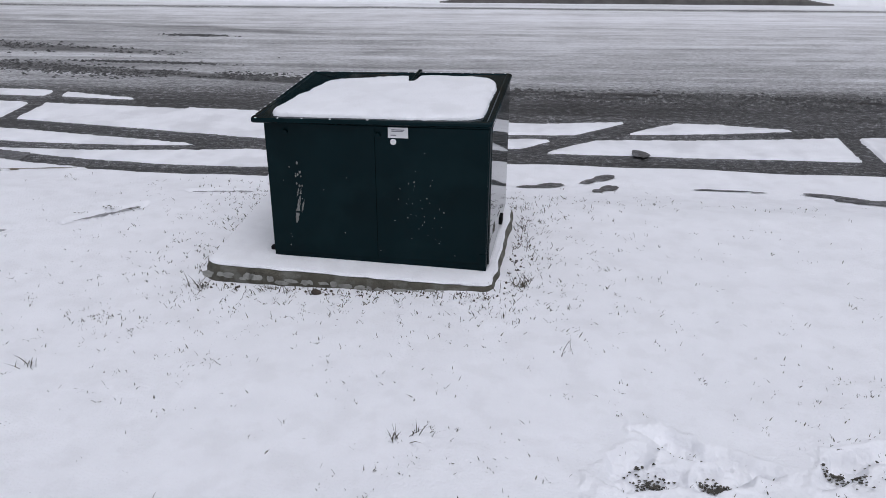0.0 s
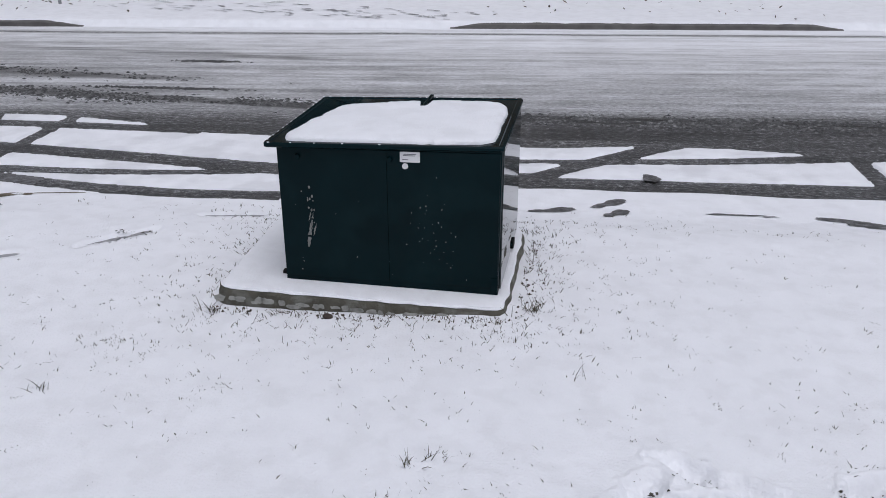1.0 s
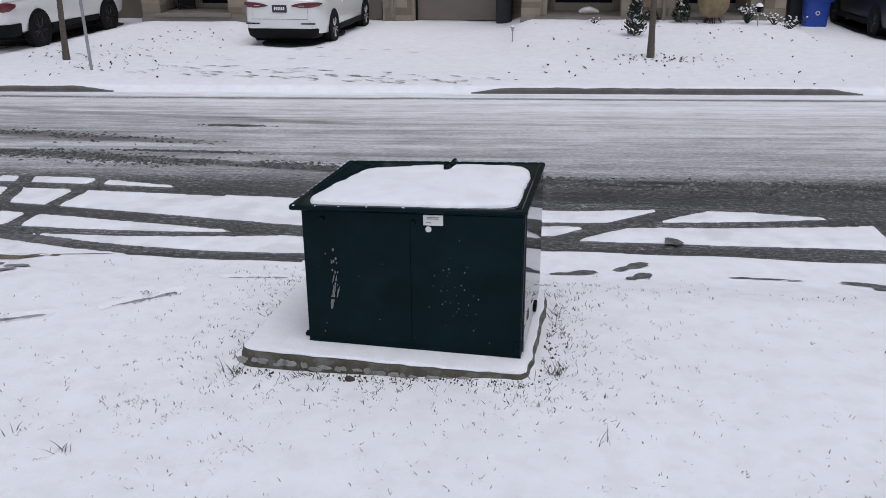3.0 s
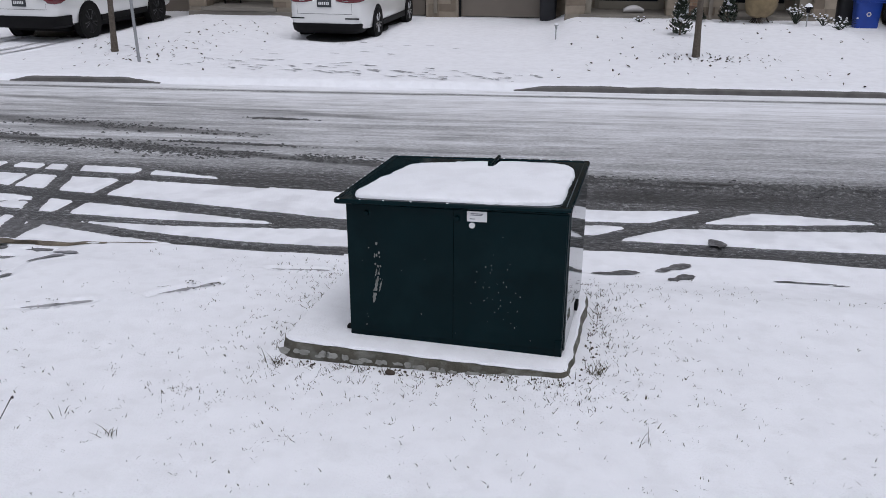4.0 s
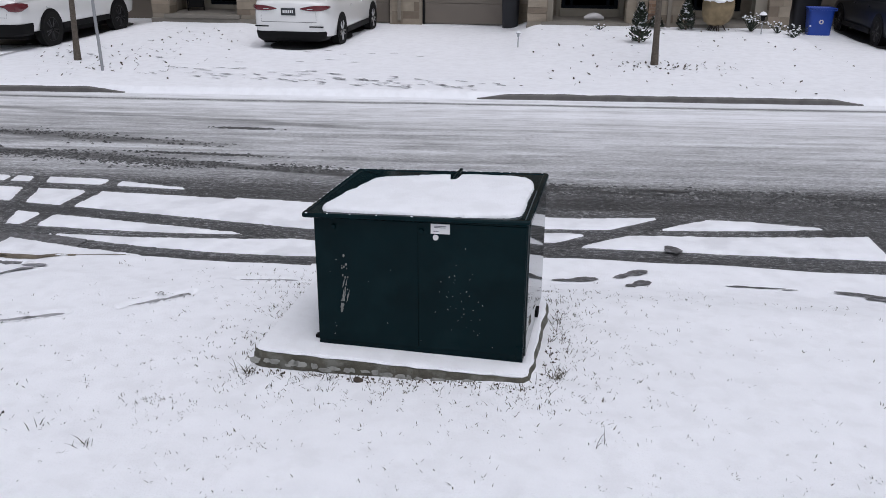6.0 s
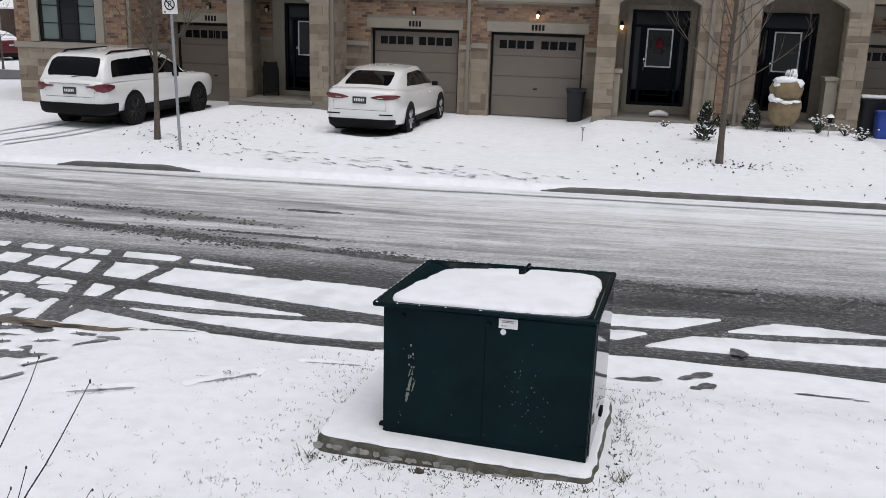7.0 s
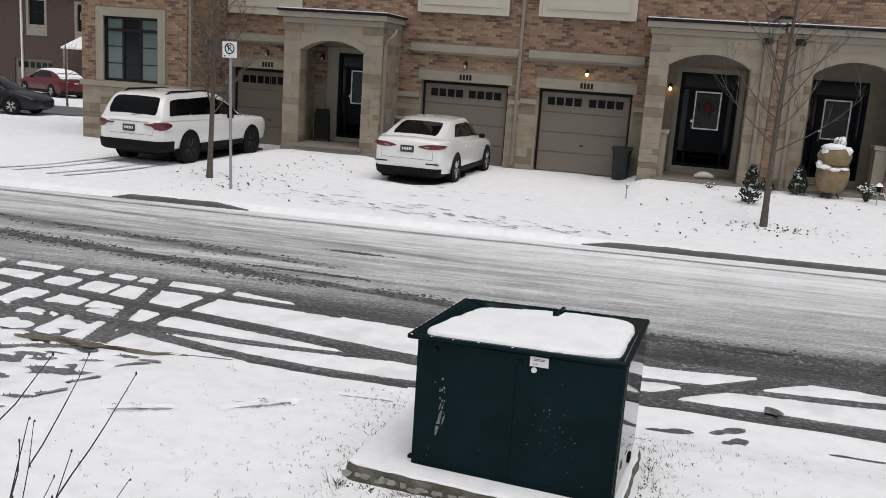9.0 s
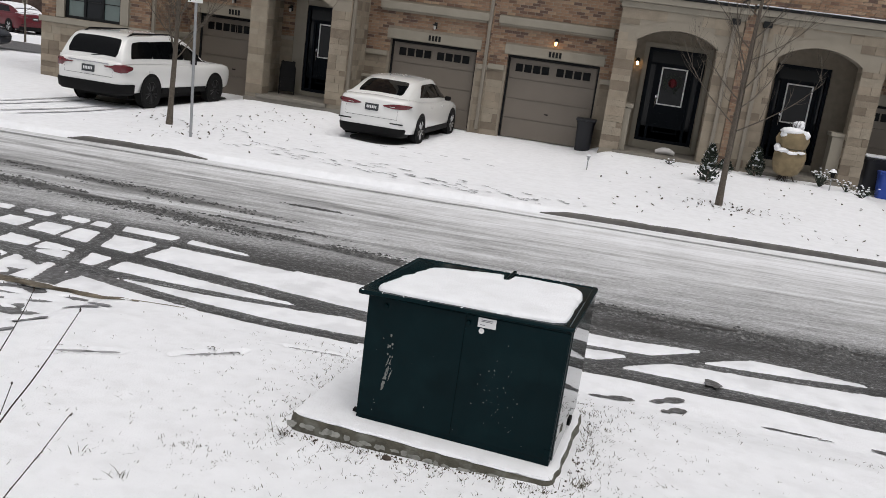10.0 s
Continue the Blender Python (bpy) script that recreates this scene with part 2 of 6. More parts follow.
    c = mth("ADD", c, mth("MULTIPLY", speck, mth("MULTIPLY", rough_band, 0.8)))
    cl = n.new("ShaderNodeClamp")
    l.new(c, cl.inputs[0])
    col = n.new("ShaderNodeValToRGB")
    tones = [(0.0, (0.032, 0.033, 0.034)), (0.22, (0.098, 0.098, 0.099)), (0.45, (0.22, 0.22, 0.222)), (0.62, (0.39, 0.393, 0.40)),
             (0.80, (0.62, 0.625, 0.64)), (1.0, (0.80, 0.81, 0.84))]
    e = col.color_ramp.elements
    while len(e) < len(tones):
        e.new(0.5)
    for k, (p, v) in enumerate(tones):
        e[k].position, e[k].color = p, (*v, 1)
    l.new(cl.outputs[0], col.inputs["Fac"])
    l.new(col.outputs["Color"], b.inputs["Base Color"])
    rr = n.new("ShaderNodeMapRange")
    rr.inputs["To Min"].default_value, rr.inputs["To Max"].default_value = 0.38, 0.75
    l.new(cl.outputs[0], rr.inputs["Value"])
    l.new(rr.outputs[0], b.inputs["Roughness"])
    bp = n.new("ShaderNodeBump")
    bp.inputs["Strength"].default_value, bp.inputs["Distance"].default_value = 0.8, 0.03
    l.new(cl.outputs[0], bp.inputs["Height"])
    l.new(bp.outputs[0], b.inputs["Normal"])
    return m


M_ROAD = road_material()
# compressed snow, its grey deepened to paint the shading inside prints
M_GREYPRINT = material("shaded_trodden_snow", (0.31, 0.31, 0.322), rough=0.6, var=0.25, scale=12, bump=0.4)
M_FAINT = material("faint_grey_snow", (0.50, 0.50, 0.515), rough=0.6, var=0.25, scale=9, bump=0.4)
# asphalt colour blackened to hold the shade beneath parked cars
M_BARESHADE = material("shaded_bare_asphalt", (0.022, 0.022, 0.024), rough=0.6, var=0.4, scale=9, bump=0.5, bump_scale=70)
M_OLDPRINT = material("icy_old_print", (0.20, 0.20, 0.212), rough=0.6, var=0.3, scale=9, bump=0.3)
M_SLUSH = material("grey_slush_lump", (0.05, 0.05, 0.05), rough=0.5, var=0.4, scale=6, bump=0.5, random_per="island")


# ---- mesh helpers ----
class Shape:
    """Collects vertices and faces of one mesh."""

    def __init__(self):
        self.v, self.f = [], []

    def add(self, verts, faces):
        o = len(self.v)
        self.v += [tuple(p) for p in verts]
        self.f += [tuple(i + o for i in f) for f in faces]
        return self

    def box(self, x0, x1, y0, y1, z0, z1, bevel=0.0):
        if bevel <= 0:
            return self.add([(x0, y0, z0), (x1, y0, z0), (x1, y1, z0), (x0, y1, z0), (x0, y0, z1), (x1, y0, z1), (x1, y1, z1), (x0, y1, z1)],
                            [(0, 3, 2, 1), (4, 5, 6, 7), (0, 1, 5, 4), (1, 2, 6, 5), (2, 3, 7, 6), (3, 0, 4, 7)])
        bm = bmesh.new()
        bmesh.ops.create_cube(bm, size=1)
        for p in bm.verts:
            p.co = ((x0 + x1) / 2 + p.co.x * (x1 - x0), (y0 + y1) / 2 + p.co.y * (y1 - y0), (z0 + z1) / 2 + p.co.z * (z1 - z0))
        bmesh.ops.bevel(bm, geom=bm.edges[:], offset=bevel, segments=2, affect="EDGES", profile=0.6)
        bm.verts.index_update()
        self.add([p.co[:] for p in bm.verts], [[q.index for q in f.verts] for f in bm.faces])
        bm.free()
        return self

    def loft(self, rings, closed=True, caps=True):
        n = len(rings[0])
        o = []
        for r in rings:
            o += list(r)
        f = []
        for i in range(len(rings) - 1):
            for j in range(n if closed else n - 1):
                k = (j + 1) % n
                f.append((i * n + j, i * n + k, (i + 1) * n + k, (i + 1) * n + j))
        if caps and closed:
            f.append(tuple(range(n))[::-1])
            f.append(tuple((len(rings) - 1) * n + j for j in range(n)))
        return self.add(o, f)

    def tube(self, pts, radii, sides=6, caps=True):
        rings, prev = [], None
        pts = [Vector(p) for p in pts]
        for i, p in enumerate(pts):
            d = (pts[min(i + 1, len(pts) - 1)] - pts[max(i - 1, 0)]).normalized()
            if prev is None:
                prev = d.orthogonal().normalized()
            a = (prev - d * prev.dot(d)).normalized()
            c = d.cross(a)
            prev = a
            rings.append([p + radii[i] * (math.cos(t) * a + math.sin(t) * c) for t in [2 * math.pi * k / sides for k in range(sides)]])
        return self.loft(rings, True, caps)

    def lathe(self, profile, m=None, sides=20, axis="z"):
        rings = []
        for k in range(sides):
            t = 2 * math.pi * k / sides
            rings.append([(r * math.cos(t), r * math.sin(t), h) for r, h in profile])
        pts = [Vector(p) for r in rings for p in r]
        if axis == "x":
            pts = [Vector((p.z, p.x, p.y)) for p in pts]
        if axis == "y":
            pts = [Vector((p.x, p.z, p.y)) for p in pts]
        if m is not None:
            pts = [m @ p for p in pts]
        n = len(profile)
        f = [(i * n + j, ((i + 1) % sides) * n + j, ((i + 1) % sides) * n + j + 1, i * n + j + 1) for i in range(sides) for j in range(n - 1)]
        return self.add(pts, f)

    def moved(self, m):
        self.v = [tuple(m @ Vector(p)) for p in self.v]
        return self

    def mesh(self, name, mat, smooth=False, fix=True):
        me = bpy.data.meshes.new(name)
        me.from_pydata(self.v, [], self.f)
        if fix and len(self.f) < 20000:
            bm = bmesh.new()
            bm.from_mesh(me)
            bmesh.ops.recalc_face_normals(bm, faces=bm.faces)
            bm.to_mesh(me)
            bm.free()
        me.materials.append(mat)
        if smooth:
            me.polygons.foreach_set("use_smooth", [True] * len(me.polygons))
            if smooth != "all":
                me.set_sharp_from_angle(angle=radians(40))
        return me


def part(name, shape, mat, parent=None, label="", smooth=False):
    ob = new(name, shape.mesh(name, mat, smooth))
    ob.parent = parent
    return tagged(ob, label)


def thing(name, label, category, at=None, group="", kind=""):
    ob = new(name)
    ob.empty_display_size = 0.2
    if at is not None:
        ob.matrix_world = at
    return tagged(ob, label, category, group, kind)


rnd = random.Random(7)


def smooth01(a, b, x):
    t = min(1.0, max(0.0, (x - a) / (b - a)))
    return t * t * (3 - 2 * t)


# ---- ground ----
def far_edge(x):
    return 14.12 + 0.062 * (x + 1)


def near_edge(x):
    """The lawn's edge towards the road."""
    return 6.44 + 0.46 * smooth01(-2.0, -0.2, x) + 0.02 * math.sin(1.7 * x) + 0.012 * math.sin(5.1 * x)


def base_height(x, y):
    """The height of the snow-covered ground."""
    if y < 7.0:
        lawn = 0.180 + 0.03 * (4.2 - y) if y < 4.2 else 0.180 - 0.035 * (y - 4.2)
        lawn += 0.070 * smooth01(-1.5, 0.1, x)
        lawn += (0.045 - lawn) * smooth01(5.5, 6.42, y)
        lawn = max(lawn, 0.035) if y > -2 else 0.6
        e = near_edge(x)
        z = lawn + (-0.06 - lawn) * smooth01(e - 0.08, e + 0.08, y)
        drive = smooth01(-4.05, -4.6, x + 0.28 * max(0.0, 5.0 - y) * smooth01(6.0, 4.0, y))
        return z + (min(z, 0.02 + 0.05 * max(0.0, 6.6 - y)) - 0.05 - z) * drive
    e = far_edge(x)
    if y < e - 0.3:
        return -0.06
    up = smooth01(15.0, 21.6, y)
    lawn_a = smooth01(-10.6, -9.9, x) * (1 - smooth01(-7.6, -7.0, x))
    lawn_b = smooth01(-1.2, -0.3, x) * (1 - smooth01(5.3, 5.8, x))
    lawn = max(lawn_a * 0.13, lawn_b * 0.24)
    z = 0.10 + 0.04 * up + lawn * up
    z -= 0.44 * smooth01(-17.0, -22.0, x) * smooth01(22.0, 29.0, y)
    return -0.06 + (z + 0.06) * smooth01(e - 0.12, e + 0.03, y)


PRINTS = [(0.51, 2.83, 0.9), (0.74, 2.96, -0.6), (0.86, 2.76, 0.3), (1.36, 2.86, 0.7), (1.50, 2.97, 0.3), (0.62, 2.74, 0.2), (0.95, 2.86, -0.4),
          (-2.82, 5.30, 0.7), (-2.68, 5.42, 0.8), (-3.58, 4.88, 0.45), (-3.42, 4.96, 0.45), (-2.22, 5.95, 0.1), (-2.05, 5.98, 0.1)]


def ground_height(x, y):
    z = base_height(x, y)
    if -6 < x < 5 and 0.5 < y < 6.5:
        z += 0.007 * noise.noise((x * 1.3, y * 1.3, 0)) + 0.005 * noise.noise((x * 6, y * 6, 3)) + 0.003 * noise.noise((x * 19, y * 19, 5))
        for px, py, a in PRINTS:
            dx, dy = x - px, y - py
            if abs(dx) < 0.3 and abs(dy) < 0.3:
                u, w = dx * math.cos(a) + dy * math.sin(a), -dx * math.sin(a) + dy * math.cos(a)
                r = (u / (0.14 if py < 3.5 else 0.17)) ** 2 + (w / (0.055 if py < 3.5 else 0.042)) ** 2
                r *= 1 + 0.8 * noise.noise((x * 11, y * 11, 2)) + 0.4 * noise.noise((x * 30, y * 30, 6))
                k = math.exp(-max(r, 0.0) ** 2)
                z -= (0.055 if py < 3.5 else 0.075) * k - 0.010 * math.exp(-((r - 2.0) ** 2) * 2) + 0.02 * k * noise.noise((x * 45, y * 45, 3))
    elif y > 13.5 and -18 < x < 14:
        z += 0.02 * noise.noise((x * 0.9, y * 0.9, 8)) * smooth01(14.3, 15.5, y) + 0.008 * noise.noise((x * 4, y * 4, 9)) * smooth01(14.2, 14.6, y)
    return z


def graded(fine, coarse):
    return sorted({round(v, 3) for v in [*fine, *coarse]})


def build_ground():
    xs = graded(np.arange(-5.2, 3.6, 0.03), [*np.arange(0.3, 1.75, 0.012), *np.arange(-20, 14, 0.3), *np.arange(-60, 60, 4.0), -900, -600, -300, -150, -90, 90, 150, 300, 600, 900])
    ys = graded(np.arange(1.4, 7.08, 0.03), [*np.arange(2.6, 3.1, 0.012), *np.arange(-12, 1.4, 0.5), 8, 10, 12, *np.arange(13.0, 15.6, 0.06), *np.arange(15.6, 24, 0.15),
                *np.arange(24, 60, 2.0), -900, -500, -200, -80, -40, -20, 80, 120, 200, 400, 700, 1200])
    s = Shape()
    s.v = [(x, y, ground_height(x, y)) for y in ys for x in xs]
    n = len(xs)
    s.f = [(j * n + i, j * n + i + 1, (j + 1) * n + i + 1, (j + 1) * n + i) for j in range(len(ys) - 1) for i in range(n - 1)]
    g = new("ground", s.mesh("ground", M_SNOW, "all", fix=False))
    tagged(g, "thin fresh snow over lawn and driveways", "snowy ground", kind="structure")


build_ground()


def strip(name, label, x0, x1, y_low, y_high, z, mat, step=0.5, category="road", rows=1):
    s = Shape()
    xs = list(np.arange(x0, x1 + 1e-6, step))
    rings = []
    for x in xs:
        a, b = y_low(x), y_high(x)
        rings.append([(x, a + (b - a) * k / rows, z(x, a + (b - a) * k / rows)) for k in range(rows + 1)])
    s.loft(rings, closed=False)
    ob = new(name, s.mesh(name, mat, "all"))
    return tagged(ob, label, category, kind="structure")


strip("road", "wet asphalt street streaked with grey slush", -300, 300, lambda x: 6.2, lambda x: far_edge(x) + 0.05, lambda x, y: 0.0, M_ROAD, 4.0)
strip("driveway", "wet asphalt driveway with melting slush", -8.5, -4.1, lambda x: -6.0, lambda x: 6.9,
      lambda x, y: 0.004 + 0.05 * max(0.0, 6.6 - y) if y < 6.6 else 0.004, M_WET, 0.4, "driveway", 60)


# ---- snow left between the wheel tracks ----
# along the road: three points that the middle of the track passes, its width at both ends
ALONG = [(-9.5, 8.40, -5.0, 8.37, -3.2, 8.30, 0.22, 0.26), (-9.5, 8.16, -4.8, 7.60, -2.0, 7.21, 0.26, 0.30), (-2.1, 7.21, -0.9, 7.14, 0.3, 7.12, 0.28, 0.42),
         (-6.5, 7.27, -4.2, 7.01, -2.0, 7.20, 0.24, 0.13), (-5.2, 7.02, -3.5, 6.63, -2.0, 6.60, 0.22, 0.18), (-2.1, 6.60, -0.9, 6.76, 0.2, 7.08, 0.18, 0.30),
         (0.1, 7.07, 1.5, 7.06, 7.0, 7.30, 0.33, 0.40), (0.0, 7.12, 0.58, 7.60, 1.5, 8.29, 0.20, 0.26), (-0.3, 7.62, 1.3, 7.73, 2.9, 7.97, 0.13, 0.24),
         (2.8, 7.97, 4.5, 8.06, 7.0, 8.15, 0.22, 0.24)]
# across it, where cars turn into the driveway: x at y = 8.6, x at y = 7.0, width
ACROSS = [(-4.72, -4.87, 0.16), (-5.58, -5.14, 0.18), (-5.92, -5.75, 0.07), (-6.36, -6.30, 0.15), (-6.88, -6.80, 0.19), (-7.7, -7.4, 0.22), (3.02, 3.06, 0.17)]


def bare(x, y):
    """How far a place on the verge lies inside the swept tracks (above 0: bare)."""
    best = -1.0
    wob = 0.010 * noise.noise((x * 2.2, y * 5, 1)) + 0.010 * noise.noise((x * 9, y * 12, 2)) + 0.007 * noise.noise((x * 26, y * 30, 5))
    for x0, y0, xm, ym, x1, y1, w0, w1 in ALONG:
        if x0 <= x <= x1:
            a, b, c = (x - xm) * (x - x1) / ((x0 - xm) * (x0 - x1)), (x - x0) * (x - x1) / ((xm - x0) * (xm - x1)), (x - x0) * (x - xm) / ((x1 - x0) * (x1 - xm))
            slope = (y1 - y0) / (x1 - x0)
            w = w0 + (w1 - w0) * (x - x0) / (x1 - x0)
            best = max(best, w / 2 - abs(y - a * y0 - b * ym - c * y1) / math.sqrt(1 + slope * slope) + wob)
    for a, b, w in ACROSS:
        c = a + (b - a) * (8.6 - y) / 1.6
        best = max(best, w / 2 - abs(x - c) + wob)
    top = 8.69 - 0.27 * min(1.0, max(0.0, (x + 4.9) / 1.3)) - 0.20 * smooth01(-3.7, -3.5, x) - 0.20 * smooth01(-3.5, -0.2, x)
    top += 0.14 * smooth01(0.1, 1.3, x) - 0.12 * smooth01(1.6, 3.0, x)
    best = max(best, y - top + wob)
    if x < -5.3:
        slush = noise.noise((x * 2.6, y * 4.2, 4)) + 0.5 * noise.noise((x * 7, y * 9, 6))
        best = max(best, min(0.06, (slush + 0.02) * 0.2) - 0.2 * smooth01(7.3, 7.7, y))
    if x > 3.4:
        best = max(best, 0.12 * noise.noise((x * 0.8, y * 3, 7)))
    return best


def snow_between_tracks():
    xs, ys = np.arange(-9.4, 6.5, 0.024), np.arange(6.40, 8.74, 0.018)
    s, n = Shape(), len(xs)
    for y in ys:
        for x in xs:
            b = bare(x, y)
            if y < near_edge(x) + 0.04 and x > -3.6:
                b = max(b, 0.05)
            k = smooth01(0.008, -0.014, b)
            s.v.append((x, y, -0.03 + 0.05 * k + 0.004 * noise.noise((x * 8, y * 8, 0)) * k))
    s.f = [(j * n + i, j * n + i + 1, (j + 1) * n + i + 1, (j + 1) * n + i) for j in range(len(ys) - 1) for i in range(n - 1)
           if max(s.v[j * n + i][2], s.v[j * n + i + 1][2], s.v[(j + 1) * n + i][2], s.v[(j + 1) * n + i + 1][2]) > -0.02]
    ob = new("snow_between_tracks", s.mesh("snow_between_tracks", M_SNOW_ROAD, "all", fix=False))
    tagged(ob, "flat white snow left between dark tyre tracks", "snow", kind="stuff")


snow_between_tracks()


def slush_level(y):
    return 0.05 * max(0.0, 6.6 - y) + 0.02


def scattered_prints(count):
    r = random.Random(12)
    made = []
    while len(made) < count:
        x, y = r.uniform(-5.6, -3.95), r.uniform(4.2, 6.2)
        if x > -4.2 and y < 5.2:
            continue
        made.append((x, y, r.gauss(0.3, 0.3), r.uniform(0.11, 0.16), r.uniform(0.045, 0.065)))
    return made


DRIVE_PRINTS = scattered_prints(46)


def driveway_slush():
    xs, ys = np.arange(-7.6, -3.7, 0.03), np.arange(3.2, 6.75, 0.03)
    s, n = Shape(), len(xs)
    for y in ys:
        for x in xs:
            v = noise.noise((x * 1.7, y * 2.4, 14)) + 0.55 * noise.noise((x * 5.5, y * 6.5, 16)) + 0.25 * noise.noise((x * 14, y * 14, 17))
            v += 0.42 + 0.35 * smooth01(-5.2, -4.3, x) - 0.45 * smooth01(5.9, 6.4, y) - 3.0 * smooth01(6.35, 6.5, y) - 0.35 * math.exp(-((x + 5.2) / 0.16) ** 2)
            for px, py, a, lx, ly in DRIVE_PRINTS:
                if abs(x - px) < 0.2 and abs(y - py) < 0.2:
                    u, w = (x - px) * math.cos(a) + (y - py) * math.sin(a), (y - py) * math.cos(a) - (x - px) * math.sin(a)
                    v -= 1.6 * math.exp(-((u / lx) ** 2 + (w / ly) ** 2) ** 2)
            k = smooth01(-0.12, 0.02, v)
            s.v.append((x, y, 0.05 * max(0.0, 6.6 - y) - 0.03 + 0.05 * k))
    s.f = [(j * n + i, j * n + i + 1, (j + 1) * n + i + 1, (j + 1) * n + i) for j in range(len(ys) - 1) for i in range(n - 1)
           if max(s.v[j * n + i][2] - 0.05 * max(0.0, 6.6 - s.v[j * n + i][1]), s.v[(j + 1) * n + i + 1][2] - 0.05 * max(0.0, 6.6 - s.v[(j + 1) * n + i + 1][1])) > -0.02]
    ob = new("driveway_slush", s.mesh("driveway_slush", M_SNOW_ROAD, "all", fix=False))
    tagged(ob, "trodden melting snow on the wet driveway", "snow", kind="stuff")


driveway_slush()


def blob(cx, cy, a, lx, ly, z, s, seed, n=22):
    """A flat uneven patch."""
    pts = []
    for k in range(n):
        t = 2 * math.pi * k / n
        r = 1 + 0.45 * noise.noise((math.cos(t) * 1.5 + seed, math.sin(t) * 1.5, seed * 0.7)) + 0.25 * noise.noise((math.cos(t) * 4 + seed, math.sin(t) * 4, seed))
        u, w = lx * r * math.cos(t), ly * r * math.sin(t)
        pts.append((cx + u * math.cos(a) - w * math.sin(a), cy + u * math.sin(a) + w * math.cos(a)))
    ring = [(x, y, z(x, y) if callable(z) else z) for x, y in pts]
    mid = (cx, cy, z(cx, cy) if callable(z) else z)
    s.add([mid, *ring], [(0, k + 1, (k + 1) % n + 1) for k in range(n)])


def sole(cx, cy, a, lx, ly, z, s, seed, n=30):
    """The flat outline of a shoe's print, narrow at the waist, with an uneven rim."""
    ring = []
    for k in range(n):
        t = 2 * math.pi * k / n
        u = math.cos(t)
        w = math.sin(t) * (0.85 + 0.2 * u - 0.38 * math.exp(-((u + 0.2) / 0.24) ** 2))
        r = 1 + 0.16 * noise.noise((u * 3 + seed, w * 3, seed)) + 0.10 * noise.noise((u * 9 + seed, w * 9, seed))
        p, q = lx * u * r, ly * w * r
        x, y = cx + p * math.cos(a) - q * math.sin(a), cy + p * math.sin(a) + q * math.cos(a)
        ring.append((x, y, z(x, y)))
    s.add([(cx, cy, z(cx, cy)), *ring], [(0, k + 1, (k + 1) % n + 1) for k in range(n)])


def flecks(cx, cy, rx, ry, count, s, r, top):
    """A cluster of dark crumbs of turf."""
    for k in range(count):
        x, y = cx + r.gauss(0, rx), cy + r.gauss(0, ry)
        e, a = r.uniform(0.003, 0.010), r.uniform(0, 6.28)
        z = top(x, y)
        s.add([(x + e * r.uniform(0.5, 1.3) * math.cos(a + q), y + e * r.uniform(0.4, 1.1) * math.sin(a + q), z + r.uniform(0, 0.008)) for q in (0, 1.3, 2.6, 3.9, 5.1)], [(0, 1, 2, 3, 4)])


